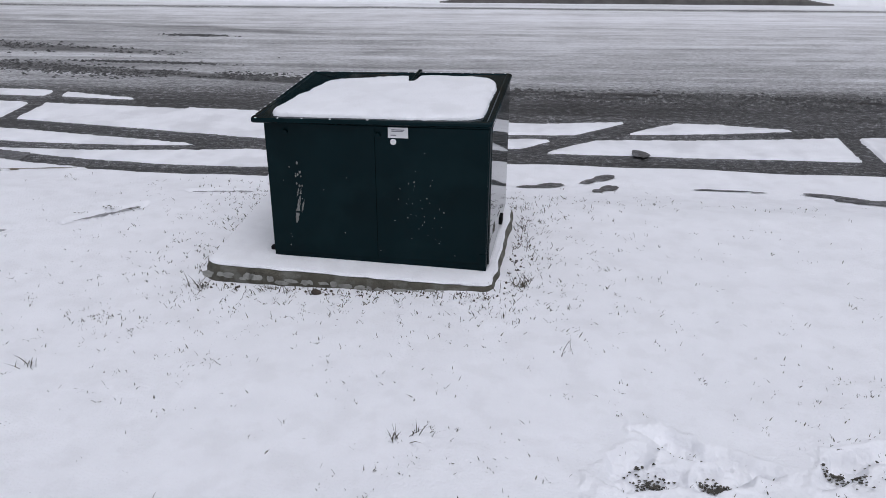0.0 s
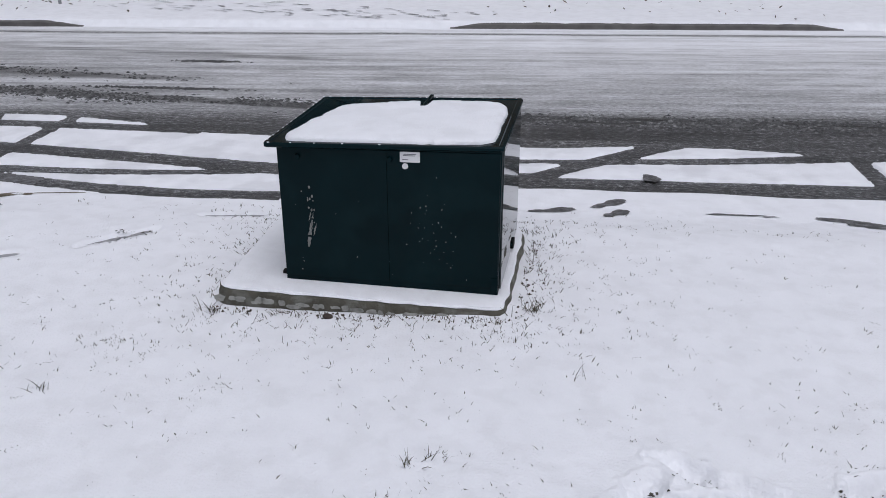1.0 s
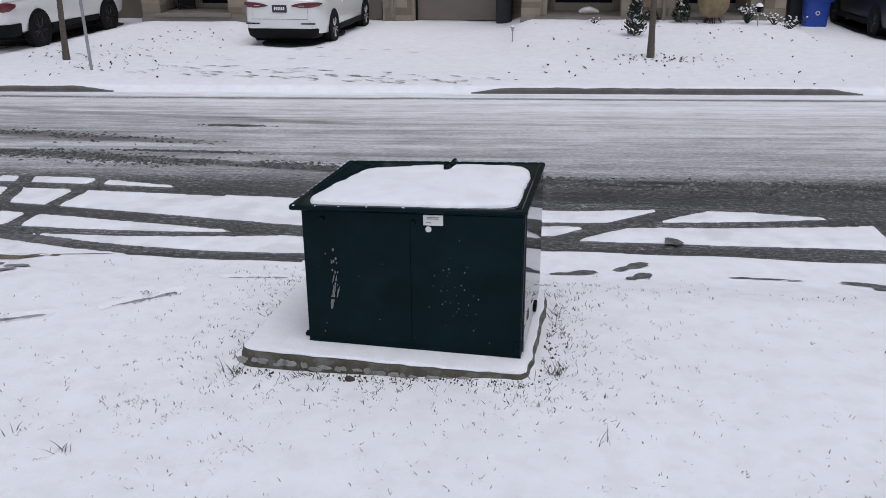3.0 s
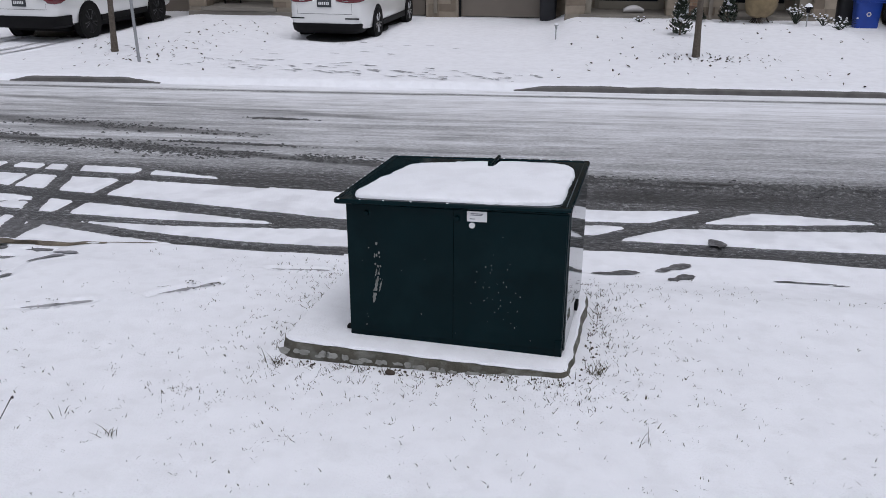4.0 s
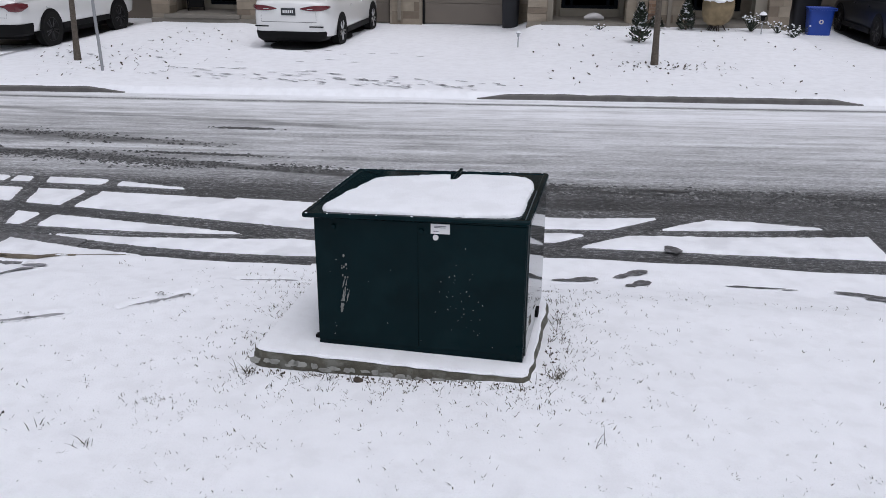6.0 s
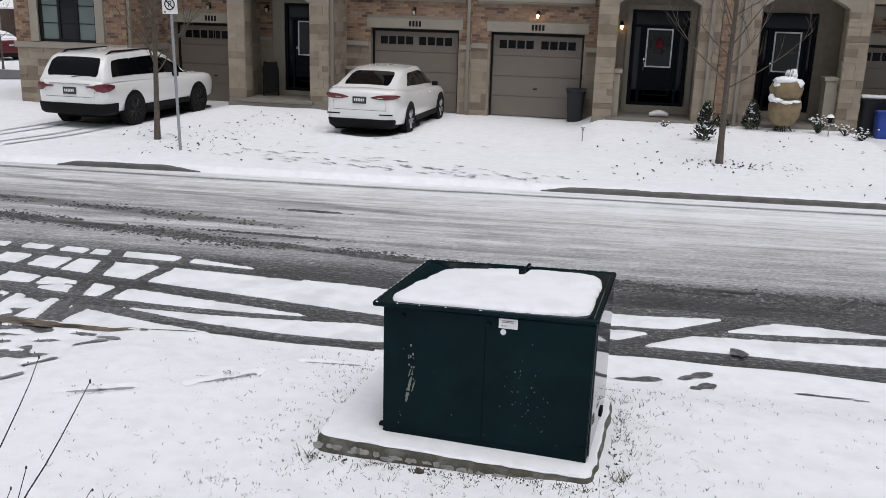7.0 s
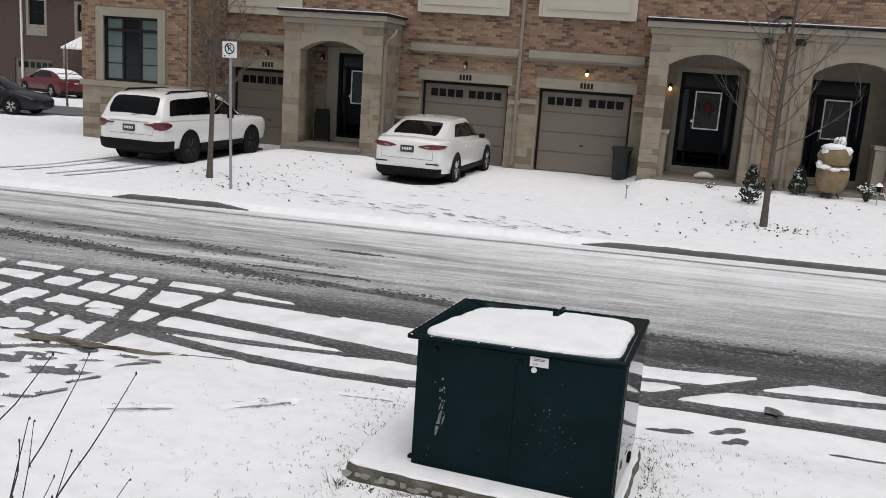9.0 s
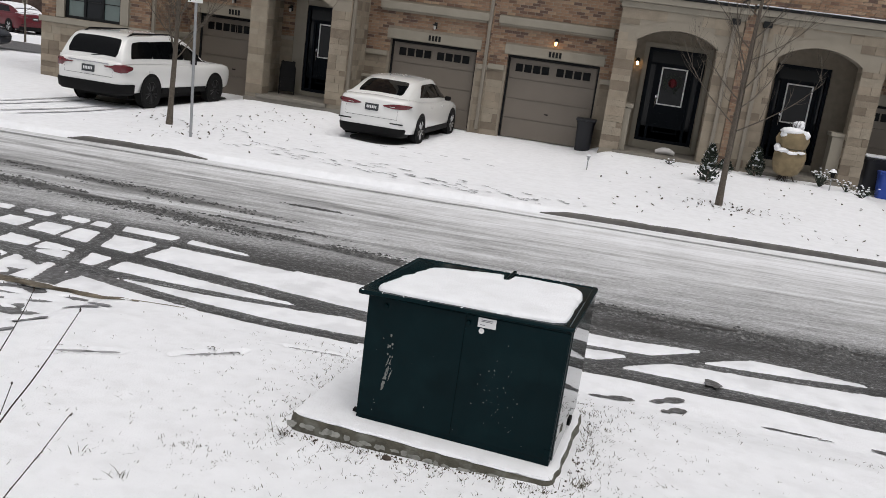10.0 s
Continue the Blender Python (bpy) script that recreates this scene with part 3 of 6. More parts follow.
def wet_marks():
    """Bare wet prints and gaps where the snow is trodden through."""
    s = Shape()
    low = lambda p, q: ground_height(p, q) + 0.006
    for k, (x, y, a, lx, ly) in enumerate([(0.24, 6.36, 0.30, 0.19, 0.062), (0.69, 6.54, 0.60, 0.16, 0.066), (0.73, 6.33, 0.70, 0.13, 0.07)]):
        sole(x, y, a, lx, ly, low, s, k * 3.1)
    for k, (x, y, a, lx, ly) in enumerate([(1.52, 6.38, 0.0, 0.10, 0.016), (1.66, 6.38, 0.03, 0.18, 0.014), (1.88, 6.36, 0.0, 0.06, 0.010), (2.42, 6.33, -0.14, 0.22, 0.035), (2.66, 6.22, -0.18, 0.26, 0.075), (2.95, 6.18, -0.1, 0.3, 0.11)]):
        blob(x, y, a, lx, ly, low, s, k * 2.3)
    blob(1.11, 7.23, 0.2, 0.075, 0.085, lambda p, q: 0.024, s, 90)
    turf, trodden = Shape(), Shape()
    r = random.Random(8)
    for px, py, rx, ry, count in ((0.61, 2.745, 0.035, 0.018, 110), (0.56, 2.78, 0.03, 0.03, 20), (0.86, 2.745, 0.030, 0.014, 130), (0.76, 2.93, 0.05, 0.02, 14),
                                  (1.33, 2.86, 0.03, 0.012, 60), (1.385, 2.80, 0.028, 0.02, 46), (1.5, 2.95, 0.03, 0.02, 10)):
        flecks(px, py, rx, ry, count, turf, r, low)
    for px, py, a in PRINTS:
        if py > 3.5:
            flecks(px, py, 0.07, 0.014, 40, turf, r, low)
            # grey sole laid in the hollow paints the shading its depth lacks
            sole(px, py, a, 0.14, 0.032, lambda p, q: base_height(p, q) - 0.006, trodden, px * 7, 24)
    tagged(new("bare_turf", turf.mesh("bare_turf", M_TURF, fix=False)), "dark turf showing in footprints on the lawn", "turf", kind="stuff")
    tagged(new("lawn_footprints", trodden.mesh("lawn_footprints", M_GREYPRINT)), "footprints pressed into the lawn's snow, greyed with painted shading", "footprints", kind="stuff")
    ob = new("wet_footprints", s.mesh("wet_footprints", M_WET))
    tagged(ob, "wet dark footprints trodden through the snow", "footprints", kind="stuff")
    s = Shape()
    for k in range(90):
        t = k / 89
        x = -7.0 + 6.0 * t + rnd.uniform(-0.5, 0.5)
        y = 15.3 - 1.0 * t + rnd.uniform(-0.45, 0.9) * (1 - 0.4 * t)
        sole(x, y, rnd.uniform(-0.6, 0.1), rnd.uniform(0.06, 0.14), rnd.uniform(0.012, 0.032), lambda p, q: ground_height(p, q) + 0.012, s, k * 1.7, 14)
    for k in range(14):
        blob(-9.5 + rnd.random() * 7, 16.5 + rnd.random() * 2.5, rnd.uniform(-0.4, 0), 0.1, 0.02, lambda p, q: ground_height(p, q) + 0.012, s, k * 2.7, 8)
    tagged(new("old_footprints", s.mesh("old_footprints", M_OLDPRINT)), "trail of faint footprints across a snowy driveway", "footprints", kind="stuff")
    s = Shape()
    for k, (x, y, a, lx, ly) in enumerate(((-5.35, 6.22, 0.0, 0.34, 0.07), (-4.95, 6.26, -0.05, 0.36, 0.08), (-4.5, 6.26, 0.04, 0.36, 0.055), (-4.15, 6.31, 0.18, 0.26, 0.035), (-3.75, 6.42, 0.15, 0.25, 0.015))):
        blob(x, y, a, lx, ly, lambda p, q: max(ground_height(p, q), slush_level(q)) + 0.004, s, 5 + k * 3.7, 40)
    tagged(new("muddy_verge", s.mesh("muddy_verge", M_MUD)), "muddy strip where grass meets the driveway", "mud", kind="stuff")


wet_marks()


def bare_and_shade_under_cars():
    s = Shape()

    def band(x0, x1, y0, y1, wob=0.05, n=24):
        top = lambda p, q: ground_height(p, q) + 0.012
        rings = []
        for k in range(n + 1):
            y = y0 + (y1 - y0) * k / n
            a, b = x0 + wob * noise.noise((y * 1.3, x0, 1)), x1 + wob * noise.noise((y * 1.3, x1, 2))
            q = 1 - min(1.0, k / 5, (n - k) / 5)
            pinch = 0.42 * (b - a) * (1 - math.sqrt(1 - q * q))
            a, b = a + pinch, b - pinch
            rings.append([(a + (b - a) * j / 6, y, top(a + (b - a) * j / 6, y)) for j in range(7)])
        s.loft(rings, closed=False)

    # bare ground and the car's shadow, painted as one dark band each
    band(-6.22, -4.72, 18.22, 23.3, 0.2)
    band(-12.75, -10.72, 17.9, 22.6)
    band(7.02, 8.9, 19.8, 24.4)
    tagged(new("shaded_asphalt", s.mesh("shaded_asphalt", M_BARESHADE)), "bare wet asphalt below parked cars, blackened with their shade", "asphalt", kind="stuff")
    s = Shape()
    for x in (-12.55, -10.95, -12.15, -11.35):
        rings = []
        for k in range(30):
            y = 14.6 + 3.6 * k / 29
            c = x - 0.55 * ((18.2 - y) / 3.6) ** 2
            w = 0.05 + 0.035 * noise.noise((y * 3, x, 3))
            rings.append([(c - w, y, ground_height(c - w, y) + 0.014), (c + w, y, ground_height(c + w, y) + 0.014)])
        s.loft(rings, closed=False)
    tagged(new("tyre_tracks", s.mesh("tyre_tracks", M_FAINT)), "faint grey tyre tracks on a snowy driveway", "tyre tracks", kind="stuff")


bare_and_shade_under_cars()


def drive_prints():
    """Grey prints trodden into the lawn's snow beside the driveway."""
    s = Shape()
    for k, (x, y, a, lx, ly) in enumerate(DRIVE_PRINTS):
        if slush_level(y) < ground_height(x, y) + 0.01:
            sole(x, y, a, lx, ly, lambda p, q: ground_height(p, q) + 0.010, s, 100 + k * 1.3, 26)
    tagged(new("grey_footprints", s.mesh("grey_footprints", M_OLDPRINT)), "crowded grey footprints in the snow by the driveway", "footprints", kind="stuff")


drive_prints()


def slush_ridges():
    """Churned lumps of slush thrown up beside the wheel paths."""
    r = random.Random(17)
    s = Shape()
    made = 0
    while made < 15000:
        band = r.random()
        x = r.uniform(-11.5, 7.5)
        bend = 0.11 * max(0.0, -x) + 0.1 * noise.noise((x * 0.5, 3, 1))
        if band < 0.66:
            y = r.gauss(9.03, 0.095 if x > 0 else 0.12) + bend
        elif band < 0.90:
            y = r.gauss(9.92, 0.11) + bend
            if x > -4.5 + r.gauss(0, 0.5):
                continue
        elif band < 0.95:
            x = r.gauss(-4.3, 0.35)
            y = r.gauss(9.95, 0.02)
        else:
            x, y = r.gauss(-4.2, 0.16), r.gauss(11.39, 0.02)
        n = noise.noise((x * 0.7, y * 3.0, 21)) + 0.5 * noise.noise((x * 2.5, y * 8, 22))
        if (n < -0.12 and band < 0.9) or y < 8.75:
            continue
        made += 1
        w = 0.006 + 0.020 * r.random() ** 2
        h = w * r.uniform(0.4, 0.8)
        l = w * r.uniform(1.0, 2.2)
        a = r.gauss(0, 0.4)
        c, sn = math.cos(a), math.sin(a)
        pts = [(-l, 0, -0.003), (-l * 0.3, -w, -0.003), (l * 0.6, -w * 0.8, -0.003), (l, w * 0.1, -0.003), (l * 0.3, w, -0.003), (-l * 0.6, w * 0.7, -0.003), (r.uniform(-0.3, 0.3) * l, 0, h), (r.uniform(0, 0.5) * l, w * 0.2, h * 0.8)]
        s.add([(x + u * c - v * sn, y + u * sn + v * c, z) for u, v, z in pts], [(0, 1, 6), (1, 2, 7, 6), (2, 3, 7), (3, 4, 7), (4, 5, 6, 7), (5, 0, 6)])
    tagged(new("slush_ridge", s.mesh("slush_ridge", M_SLUSH, fix=False)), "churned dark slush lumps along the wheel paths", "slush", kind="stuff")


slush_ridges()


def kerb(x0, x1, taper0, taper1):
    s = Shape()
    rings = []
    for x in np.arange(x0, x1 + 0.001, 0.09):
        k = min(smooth01(x0 - 0.05, x0 + taper0, x), smooth01(x1 + 0.05, x1 - taper1, x))
        y = far_edge(x) - 0.10 + 0.02 * noise.noise((x * 1.7, 4, 0))
        h = 0.012 + (0.066 + 0.012 * noise.noise((x * 2.5, 1, 0)) + 0.006 * noise.noise((x * 9, 2, 0))) * k
        rings.append([(x, y, -0.02), (x, y + 0.012, h * 0.8), (x, y + 0.035, h), (x, y + 0.10 + 0.012 * math.sin(7 * x), h + 0.003), (x, y + 0.13, -0.02)])
    s.loft(rings)
    tagged(new("kerb", s.mesh("kerb", M_KERB, True)), "grey concrete kerb with a dropped end, half under snow", "kerb", kind="structure")


kerb(-9.65, -7.0, 0.4, 0.7)
kerb(-1.2, 4.95, 0.6, 0.6)
kerb(9.5, 40.0, 0.6, 0.6)
kerb(-40, -14.0, 0.6, 0.6)


# ---- the transformer box on its pad ----
BOX = pose(-0.733, 4.485, 0, 0, 0, -5.0)


true_part = part


def transformer_box():
    t = thing("transformer_box", "dark green fibreglass transformer box with snow on its lid", "utility box", BOX)
    w, d, z0, z1 = 0.633, 0.95, 0.292, 1.118

    def part(name, shape, mat, parent=None, label="", smooth=False):
        """A part of the box, which stands a little out of true."""
        shape.v = [(x, y, z + 0.008 + 0.0215 * x * (0.6 + 0.5 * z)) for x, y, z in shape.v]
        return true_part(name, shape, mat, parent, label, smooth)

    body = Shape()
    rings = []
    for z, k in ((z0, 0.0), (z0 + 0.02, 0.004), (0.7, 0.002), (z1, 0.0)):
        a = w - 0.008 * (z1 - z) / 0.8 + k
        r = 0.025
        ring = []
        for cx, cy, t0 in ((a - r, d - r, 0), (-a + r, d - r, 90), (-a + r, r, 180), (a - r, r, 270)):
            for q in (0, 45, 90):
                ring.append((cx + r * math.cos(radians(t0 + q)), cy + r * math.sin(radians(t0 + q)), z))
        rings.append(ring)
    body.loft(rings)
    part("body", body, M_GREEN, t, smooth=True)
    part("side_panel", Shape().box(w - 0.01, w + 0.003, 0.028, d - 0.028, z0 + 0.012, z1 - 0.01, 0.002), M_GLOSS, t, "glossy dark green side panel")
    for x0, x1 in ((-w + 0.014, -0.0012), (0.0012, w - 0.014)):
        part("door_panel", Shape().box(x0, x1, -0.006, 0.01, z0 + 0.03, z1 - 0.012, 0.002), M_GREEN, t)
    part("base_flange", Shape().box(-w + 0.01, w - 0.01, 0.004, d - 0.004, z0 - 0.03, z0 + 0.018, 0.004), M_GREEN, t)
    lid = Shape()
    corners = ((-0.682, -0.055), (0.640, -0.012), (0.640, 1.005), (-0.640, 0.945))
    prof = [(-0.006, 1.118), (0.0, 1.124), (0.0, 1.138), (-0.006, 1.146), (-0.030, 1.146), (-0.036, 1.143)]

    def rim(grow, z):
        ring = []
        for k, (x, y) in enumerate(corners):
            sx, sy = math.copysign(1, x), (-1 if k < 2 else 1)
            for q in (0, 45, 90):
                a = radians({0: 180, 1: 270, 2: 0, 3: 90}[k] + q)
                ring.append((x - sx * 0.022 + (0.022 + grow) * math.cos(a), y - sy * 0.022 + (0.022 + grow) * math.sin(a), z))
        return ring

    lid.loft([rim(g, z) for g, z in prof])
    lo = part("lid", lid, M_GREEN, t)
    part("hinge_strap", Shape().box(0.050, 0.074, 0.72, 0.985, 1.141, 1.164, 0.006), M_GREEN, lo, "black lid strap")
    snow = Shape()
    rings = []
    for inset, z in ((0.0, 1.142), (0.004, 1.156), (0.016, 1.166), (0.05, 1.171), (0.16, 1.174)):
        ring = []
        hw, hh, bend = 0.585 - inset, 0.435 - inset, 0.07
        for k in range(260):
            far = (k + 0.5) / 260 * 4 * (hw + hh)
            if far < 2 * hw:
                x, y = hw - far, hh
            elif far < 2 * hw + 2 * hh:
                x, y = -hw, hh - (far - 2 * hw)
            elif far < 4 * hw + 2 * hh:
                x, y = -hw + (far - 2 * hw - 2 * hh), -hh
            else:
                x, y = hw, -hh + (far - 4 * hw - 2 * hh)
            ex, ey = abs(x) - hw + bend, abs(y) - hh + bend
            if ex > 0 and ey > 0:
                turn = math.hypot(ex, ey)
                x, y = math.copysign(hw - bend + bend * ex / turn, x), math.copysign(hh - bend + bend * ey / turn, y)
            c, sn = x / hw, y / hh
            x, y = x - 0.005, y + 0.43
            y -= 0.15 * ((0.5 - min(x, 0.5)) / 0.95) ** 2 * smooth01(0.25, 0.86, y)
            if x < 0:
                x += 0.13 * smooth01(0.05, 0.72, y) * (-x / 0.585) ** 2
            if x > 0.3:
                y -= 0.10 * ((x - 0.3) / 0.275) ** 2 * smooth01(0.4, 0.9, y) - 0.06 * ((x - 0.3) / 0.275) * smooth01(0.4, 0.0, y)
            x += 0.014 * noise.noise((c * 3, sn * 3, 1)) + 0.010 * noise.noise((c * 16, sn * 16, 2)) + 0.006 * noise.noise((c * 45, sn * 45, 3))
            y += 0.012 * noise.noise((c * 3, sn * 3, 5)) + 0.010 * noise.noise((c * 16, sn * 16, 6)) + 0.006 * noise.noise((c * 45, sn * 45, 7))
            if abs(x - 0.058) < 0.030 and y > 0.6:
                y -= max(0.0, 0.17 - inset)
            ring.append((x, y, z + 0.004 * noise.noise((c * 4, sn * 4, z))))
        rings.append(ring)
    snow.loft(rings)
    part("snow_cover", snow, M_SNOW, t, "thin white snow lying on the lid", smooth=True)
    for k in range(38):
        x = -0.65 + 1.24 * (k % 19) / 18 + rnd.uniform(-0.02, 0.02)
        e = rnd.uniform(0.003, 0.008)
        if k < 19:
            y = -0.046 + 0.043 * (x + 0.65) / 1.25
            if rnd.random() < 0.4 or x > 0.05:
                continue
        else:
            y = 0.938 + 0.055 * (x + 0.65) / 1.25
        part("frozen_drip", Shape().box(x - e, x + e, y - 0.004, y + 0.005, 1.141, 1.148, 0.002), M_SNOW, lo)
    for k in range(13):
        y = 0.02 + 0.07 * k + rnd.uniform(-0.01, 0.01)
        x = -0.676 + 0.042 * y
        part("frozen_drip", Shape().box(x - 0.003, x + 0.006, y - rnd.uniform(0.004, 0.012), y + rnd.uniform(0.004, 0.010), 1.141, 1.148, 0.002), M_SNOW, lo)
    label = part("label_plate", Shape().box(0.075, 0.185, -0.010, -0.004, 1.045, 1.104, 0.001), M_LABEL, t, "small white printed label")
    bars = Shape()
    for z, a, b in ((1.092, 0.095, 0.165), (1.084, 0.095, 0.16), (1.062, 0.09, 0.12)):
        bars.box(a, b, -0.0115, -0.0098, z - 0.003, z + 0.001)
    part("print_line", bars, M_INK, label)
    part("corner_chip", Shape().box(w - 0.05, w - 0.012, -0.012, -0.004, z0 + 0.01, z0 + 0.09, 0.003), M_GREEN, t)
    part("round_sticker", Shape().lathe([(0, 0), (0.017, 0), (0.017, 0.004), (0, 0.004)], pose(0.103, -0.008, 1.022), 18, "y"), M_LABEL, t, "round white sticker")
    for x in (-0.50, 0.02):
        part("bolt", Shape().lathe([(0, -0.014), (0.012, -0.014), (0.016, 0), (0.024, 0.002)], pose(x, -0.008, 1.06), 12, "y"), M_GREEN, t)
    scuffs = Shape()
    for x0, z0, z1, wide in ((-0.472, 0.50, 0.66, 0.012), (-0.452, 0.60, 0.73, 0.006), (-0.438, 0.58, 0.66, 0.005), (-0.462, 0.67, 0.745, 0.004)):
        edge_a, edge_b = [], []
        for k in range(14):
            a = k / 13
            w3 = wide * (0.25 + math.sin(math.pi * a)) * rnd.uniform(0.5, 1.3)
            xc = x0 + 0.02 * a + rnd.uniform(-0.002, 0.002)
            edge_a.append((xc - w3 * rnd.uniform(0.4, 1), -0.0078, z0 + (z1 - z0) * a))
            edge_b.append((xc + w3 * rnd.uniform(0.4, 1), -0.0078, z0 + (z1 - z0) * a))
        for k in range(13):
            if rnd.random() < 0.9:
                scuffs.add([edge_a[k], edge_b[k], edge_b[k + 1], edge_a[k + 1]], [(0, 1, 2, 3)])
    for k in range(9):
        x, z, r = -0.44 + rnd.gauss(0, 0.012), rnd.uniform(0.74, 0.90), rnd.uniform(0.003, 0.007)
        scuffs.add([(x + r * math.cos(q), -0.0078, z + 1.5 * r * math.sin(q)) for q in (0, 1.2, 2.5, 3.8, 5.0)], [(0, 1, 2, 3, 4)])
    for k in range(48):
        x, z = rnd.uniform(-0.55, 0.56), rnd.uniform(0.34, 1.0)
        if rnd.random() < 0.45:
            x, z = rnd.gauss(0.27, 0.07), rnd.gauss(0.68, 0.1)
        r = rnd.uniform(0.0015, 0.004)
        scuffs.add([(x + r * math.cos(q) * rnd.uniform(0.6, 1.4), -0.0078, z + r * math.sin(q) * rnd.uniform(0.6, 1.8)) for q in (0, 1.2, 2.5, 3.8, 5.0)], [(0, 1, 2, 3, 4)])
    tagged(part("scuffed_paint", scuffs, M_SCUFF, t, "pale scuffs and chips in the paint"), kind="stuff")
    part("side_vent_flap", Shape().box(w, w + 0.014, 0.60, 0.68, 0.295, 0.345, 0.006), M_PLASTIC, t)


transformer_box()


def concrete_pad():
    t = thing("concrete_pad", "mossy concrete pad under snow, standing on the lawn", "concrete pad", BOX)
    s, sn = Shape(), Shape()

    def outline(grow, z, wobble):
        ring = []
        x0, x1, y0, y1, r = -1.01 - grow, 0.69 + grow, -0.165 - grow, 1.02 + grow, 0.075
        for cx, cy, t0 in ((x1 - r, y1 - r, 0), (x0 + r, y1 - r, 90), (x0 + r, y0 + r, 180), (x1 - r, y0 + r, 270)):
            for q in (0, 30, 60, 90):
                ring.append((cx + r * math.cos(radians(t0 + q)), cy + r * math.sin(radians(t0 + q)), z))
            nx = {0: -1, 90: 0, 180: 1, 270: 0}[t0]
            ny = {0: 0, 90: -1, 180: 0, 270: 1}[t0]
            ln = (x1 - x0 - 2 * r) if nx else (y1 - y0 - 2 * r)
            bx, by, _ = ring[-1]
            for k in range(1, 24):
                ring.append((bx + nx * ln * k / 24, by + ny * ln * k / 24, z))
        return [(x + wobble * noise.noise((x * 9, y * 9, z)), y + wobble * noise.noise((x * 9, y * 9, z + 4)), z + wobble * 0.5 * noise.noise((x * 14, y * 14, 8))) for x, y, z in ring]

    s.loft([outline(0.0, 0.02, 0.014), outline(0.004, 0.15, 0.018), outline(0.004, 0.20, 0.020), outline(0.0, 0.245, 0.014), outline(-0.014, 0.268, 0.008)])
    part("slab", s, M_CONCRETE, t, smooth=True)
    sn.loft([outline(-0.020, 0.264, 0.010), outline(-0.012, 0.273, 0.018), outline(-0.022, 0.286, 0.012), outline(-0.06, 0.291, 0.006)])
    part("snow_cover", sn, M_SNOW, t, "even white snow on the slab", smooth=True)
    stuck = Shape()
    for k in range(24):
        x = -0.99 + 1.45 * (k + rnd.random()) / 24
        wide, tall, z = rnd.uniform(0.014, 0.048), rnd.uniform(0.010, 0.024), rnd.uniform(0.205, 0.232)
        ring = []
        for j in range(14):
            q = 2 * math.pi * j / 14
            k2 = 1 + 0.5 * noise.noise((math.cos(q) * 1.5 + x * 20, math.sin(q) * 1.5, k))
            ring.append((x + wide * k2 * math.cos(q), -0.186, z + tall * k2 * math.sin(q)))
        stuck.add(ring, [tuple(range(14))])
    tagged(part("frost_patch", stuck, M_FROST, t, "pale frost stuck to the slab's edge"), kind="stuff")
    part("bracket", Shape().box(-0.67, -0.63, 0.06, 0.10, 0.285, 0.31, 0.006), M_PLASTIC, t)


concrete_pad()


# ---- the row of houses ----
def brick_faces(x0, x1, z0, z1, y, holes, houses_wall, limit=260, along="x", size=(0.2, 0.065), joint=0.011, depth=0.012):
    """Running-bond bricks set 12 mm proud of the mortar; whole bricks are single pieces, the rest joined."""
    whole = Shape().box(0, size[0], -depth, 0.004, 0, size[1]).mesh("brick", M_BRICK)
    rest, count, row = Shape(), 0, 0
    z = z0
    while z + size[1] <= z1 + 1e-6:
        x = x0 - (size[0] + joint) * 0.5 * (row % 2)
        while x < x1:
            a, b = max(x, x0), min(x + size[0], x1)
            for h0, h1, hz0, hz1 in holes:
                if z < hz1 and z + size[1] > hz0 and a < h1 and b > h0:
                    if a >= h0:
                        a = max(a, h1)
                    else:
                        b = min(b, h0)
            if b - a > 0.03:
                if b - a > size[0] - 0.001 and count < limit and along == "x":
                    o = new("brick", whole)
                    o.location, o.parent = (a, y, z), houses_wall
                    count += 1
                elif along == "x":
                    rest.box(a, b, y - depth, y + 0.004, z, z + size[1])
                else:
                    rest.box(y - 0.004 if along == "+" else y - depth, y + depth if along == "+" else y + 0.004, a, b, z, z + size[1])
            x += size[0] + joint
        z += size[1] + joint
        row += 1
    if rest.f:
        o = new("brickwork", rest.mesh("brickwork", M_BRICK_R, fix=False))
        o.parent = houses_wall
        tagged(o, "mottled brown brickwork", kind="stuff")


def stone_faces(x0, x1, z0, z1, y, inside, wall, seed, along="x"):
    """Coursed rough stone blocks of uneven length."""
    r = random.Random(seed)
    z = z0
    while z < z1 - 0.06:
        h = min(r.choice((0.14, 0.19, 0.24)), z1 - z)
        x = x0
        while x < x1 - 0.02:
            w = min(r.uniform(0.22, 0.5), x1 - x)
            if x1 - x - w < 0.12:
                w = x1 - x
            if inside(x + w / 2, z + h / 2) and inside(x + 0.02, z + h / 2) and inside(x + w - 0.02, z + h / 2) and inside(x + w / 2, z + 0.02):
                d = r.uniform(0.008, 0.018)
                s = Shape()
                if along == "x":
                    s.box(x + 0.003, x + w - 0.003, y - d, y + 0.005, z + 0.003, z + h - 0.003)
                else:
                    s.box(y - 0.005 if along == "+" else y - d, y + d if along == "+" else y + 0.005, x + 0.003, x + w - 0.003, z + 0.003, z + h - 0.003)
                o = new("stone_block", s.mesh("stone_block", M_STONE, fix=False))
                o.parent = wall
            x += w
        z += h


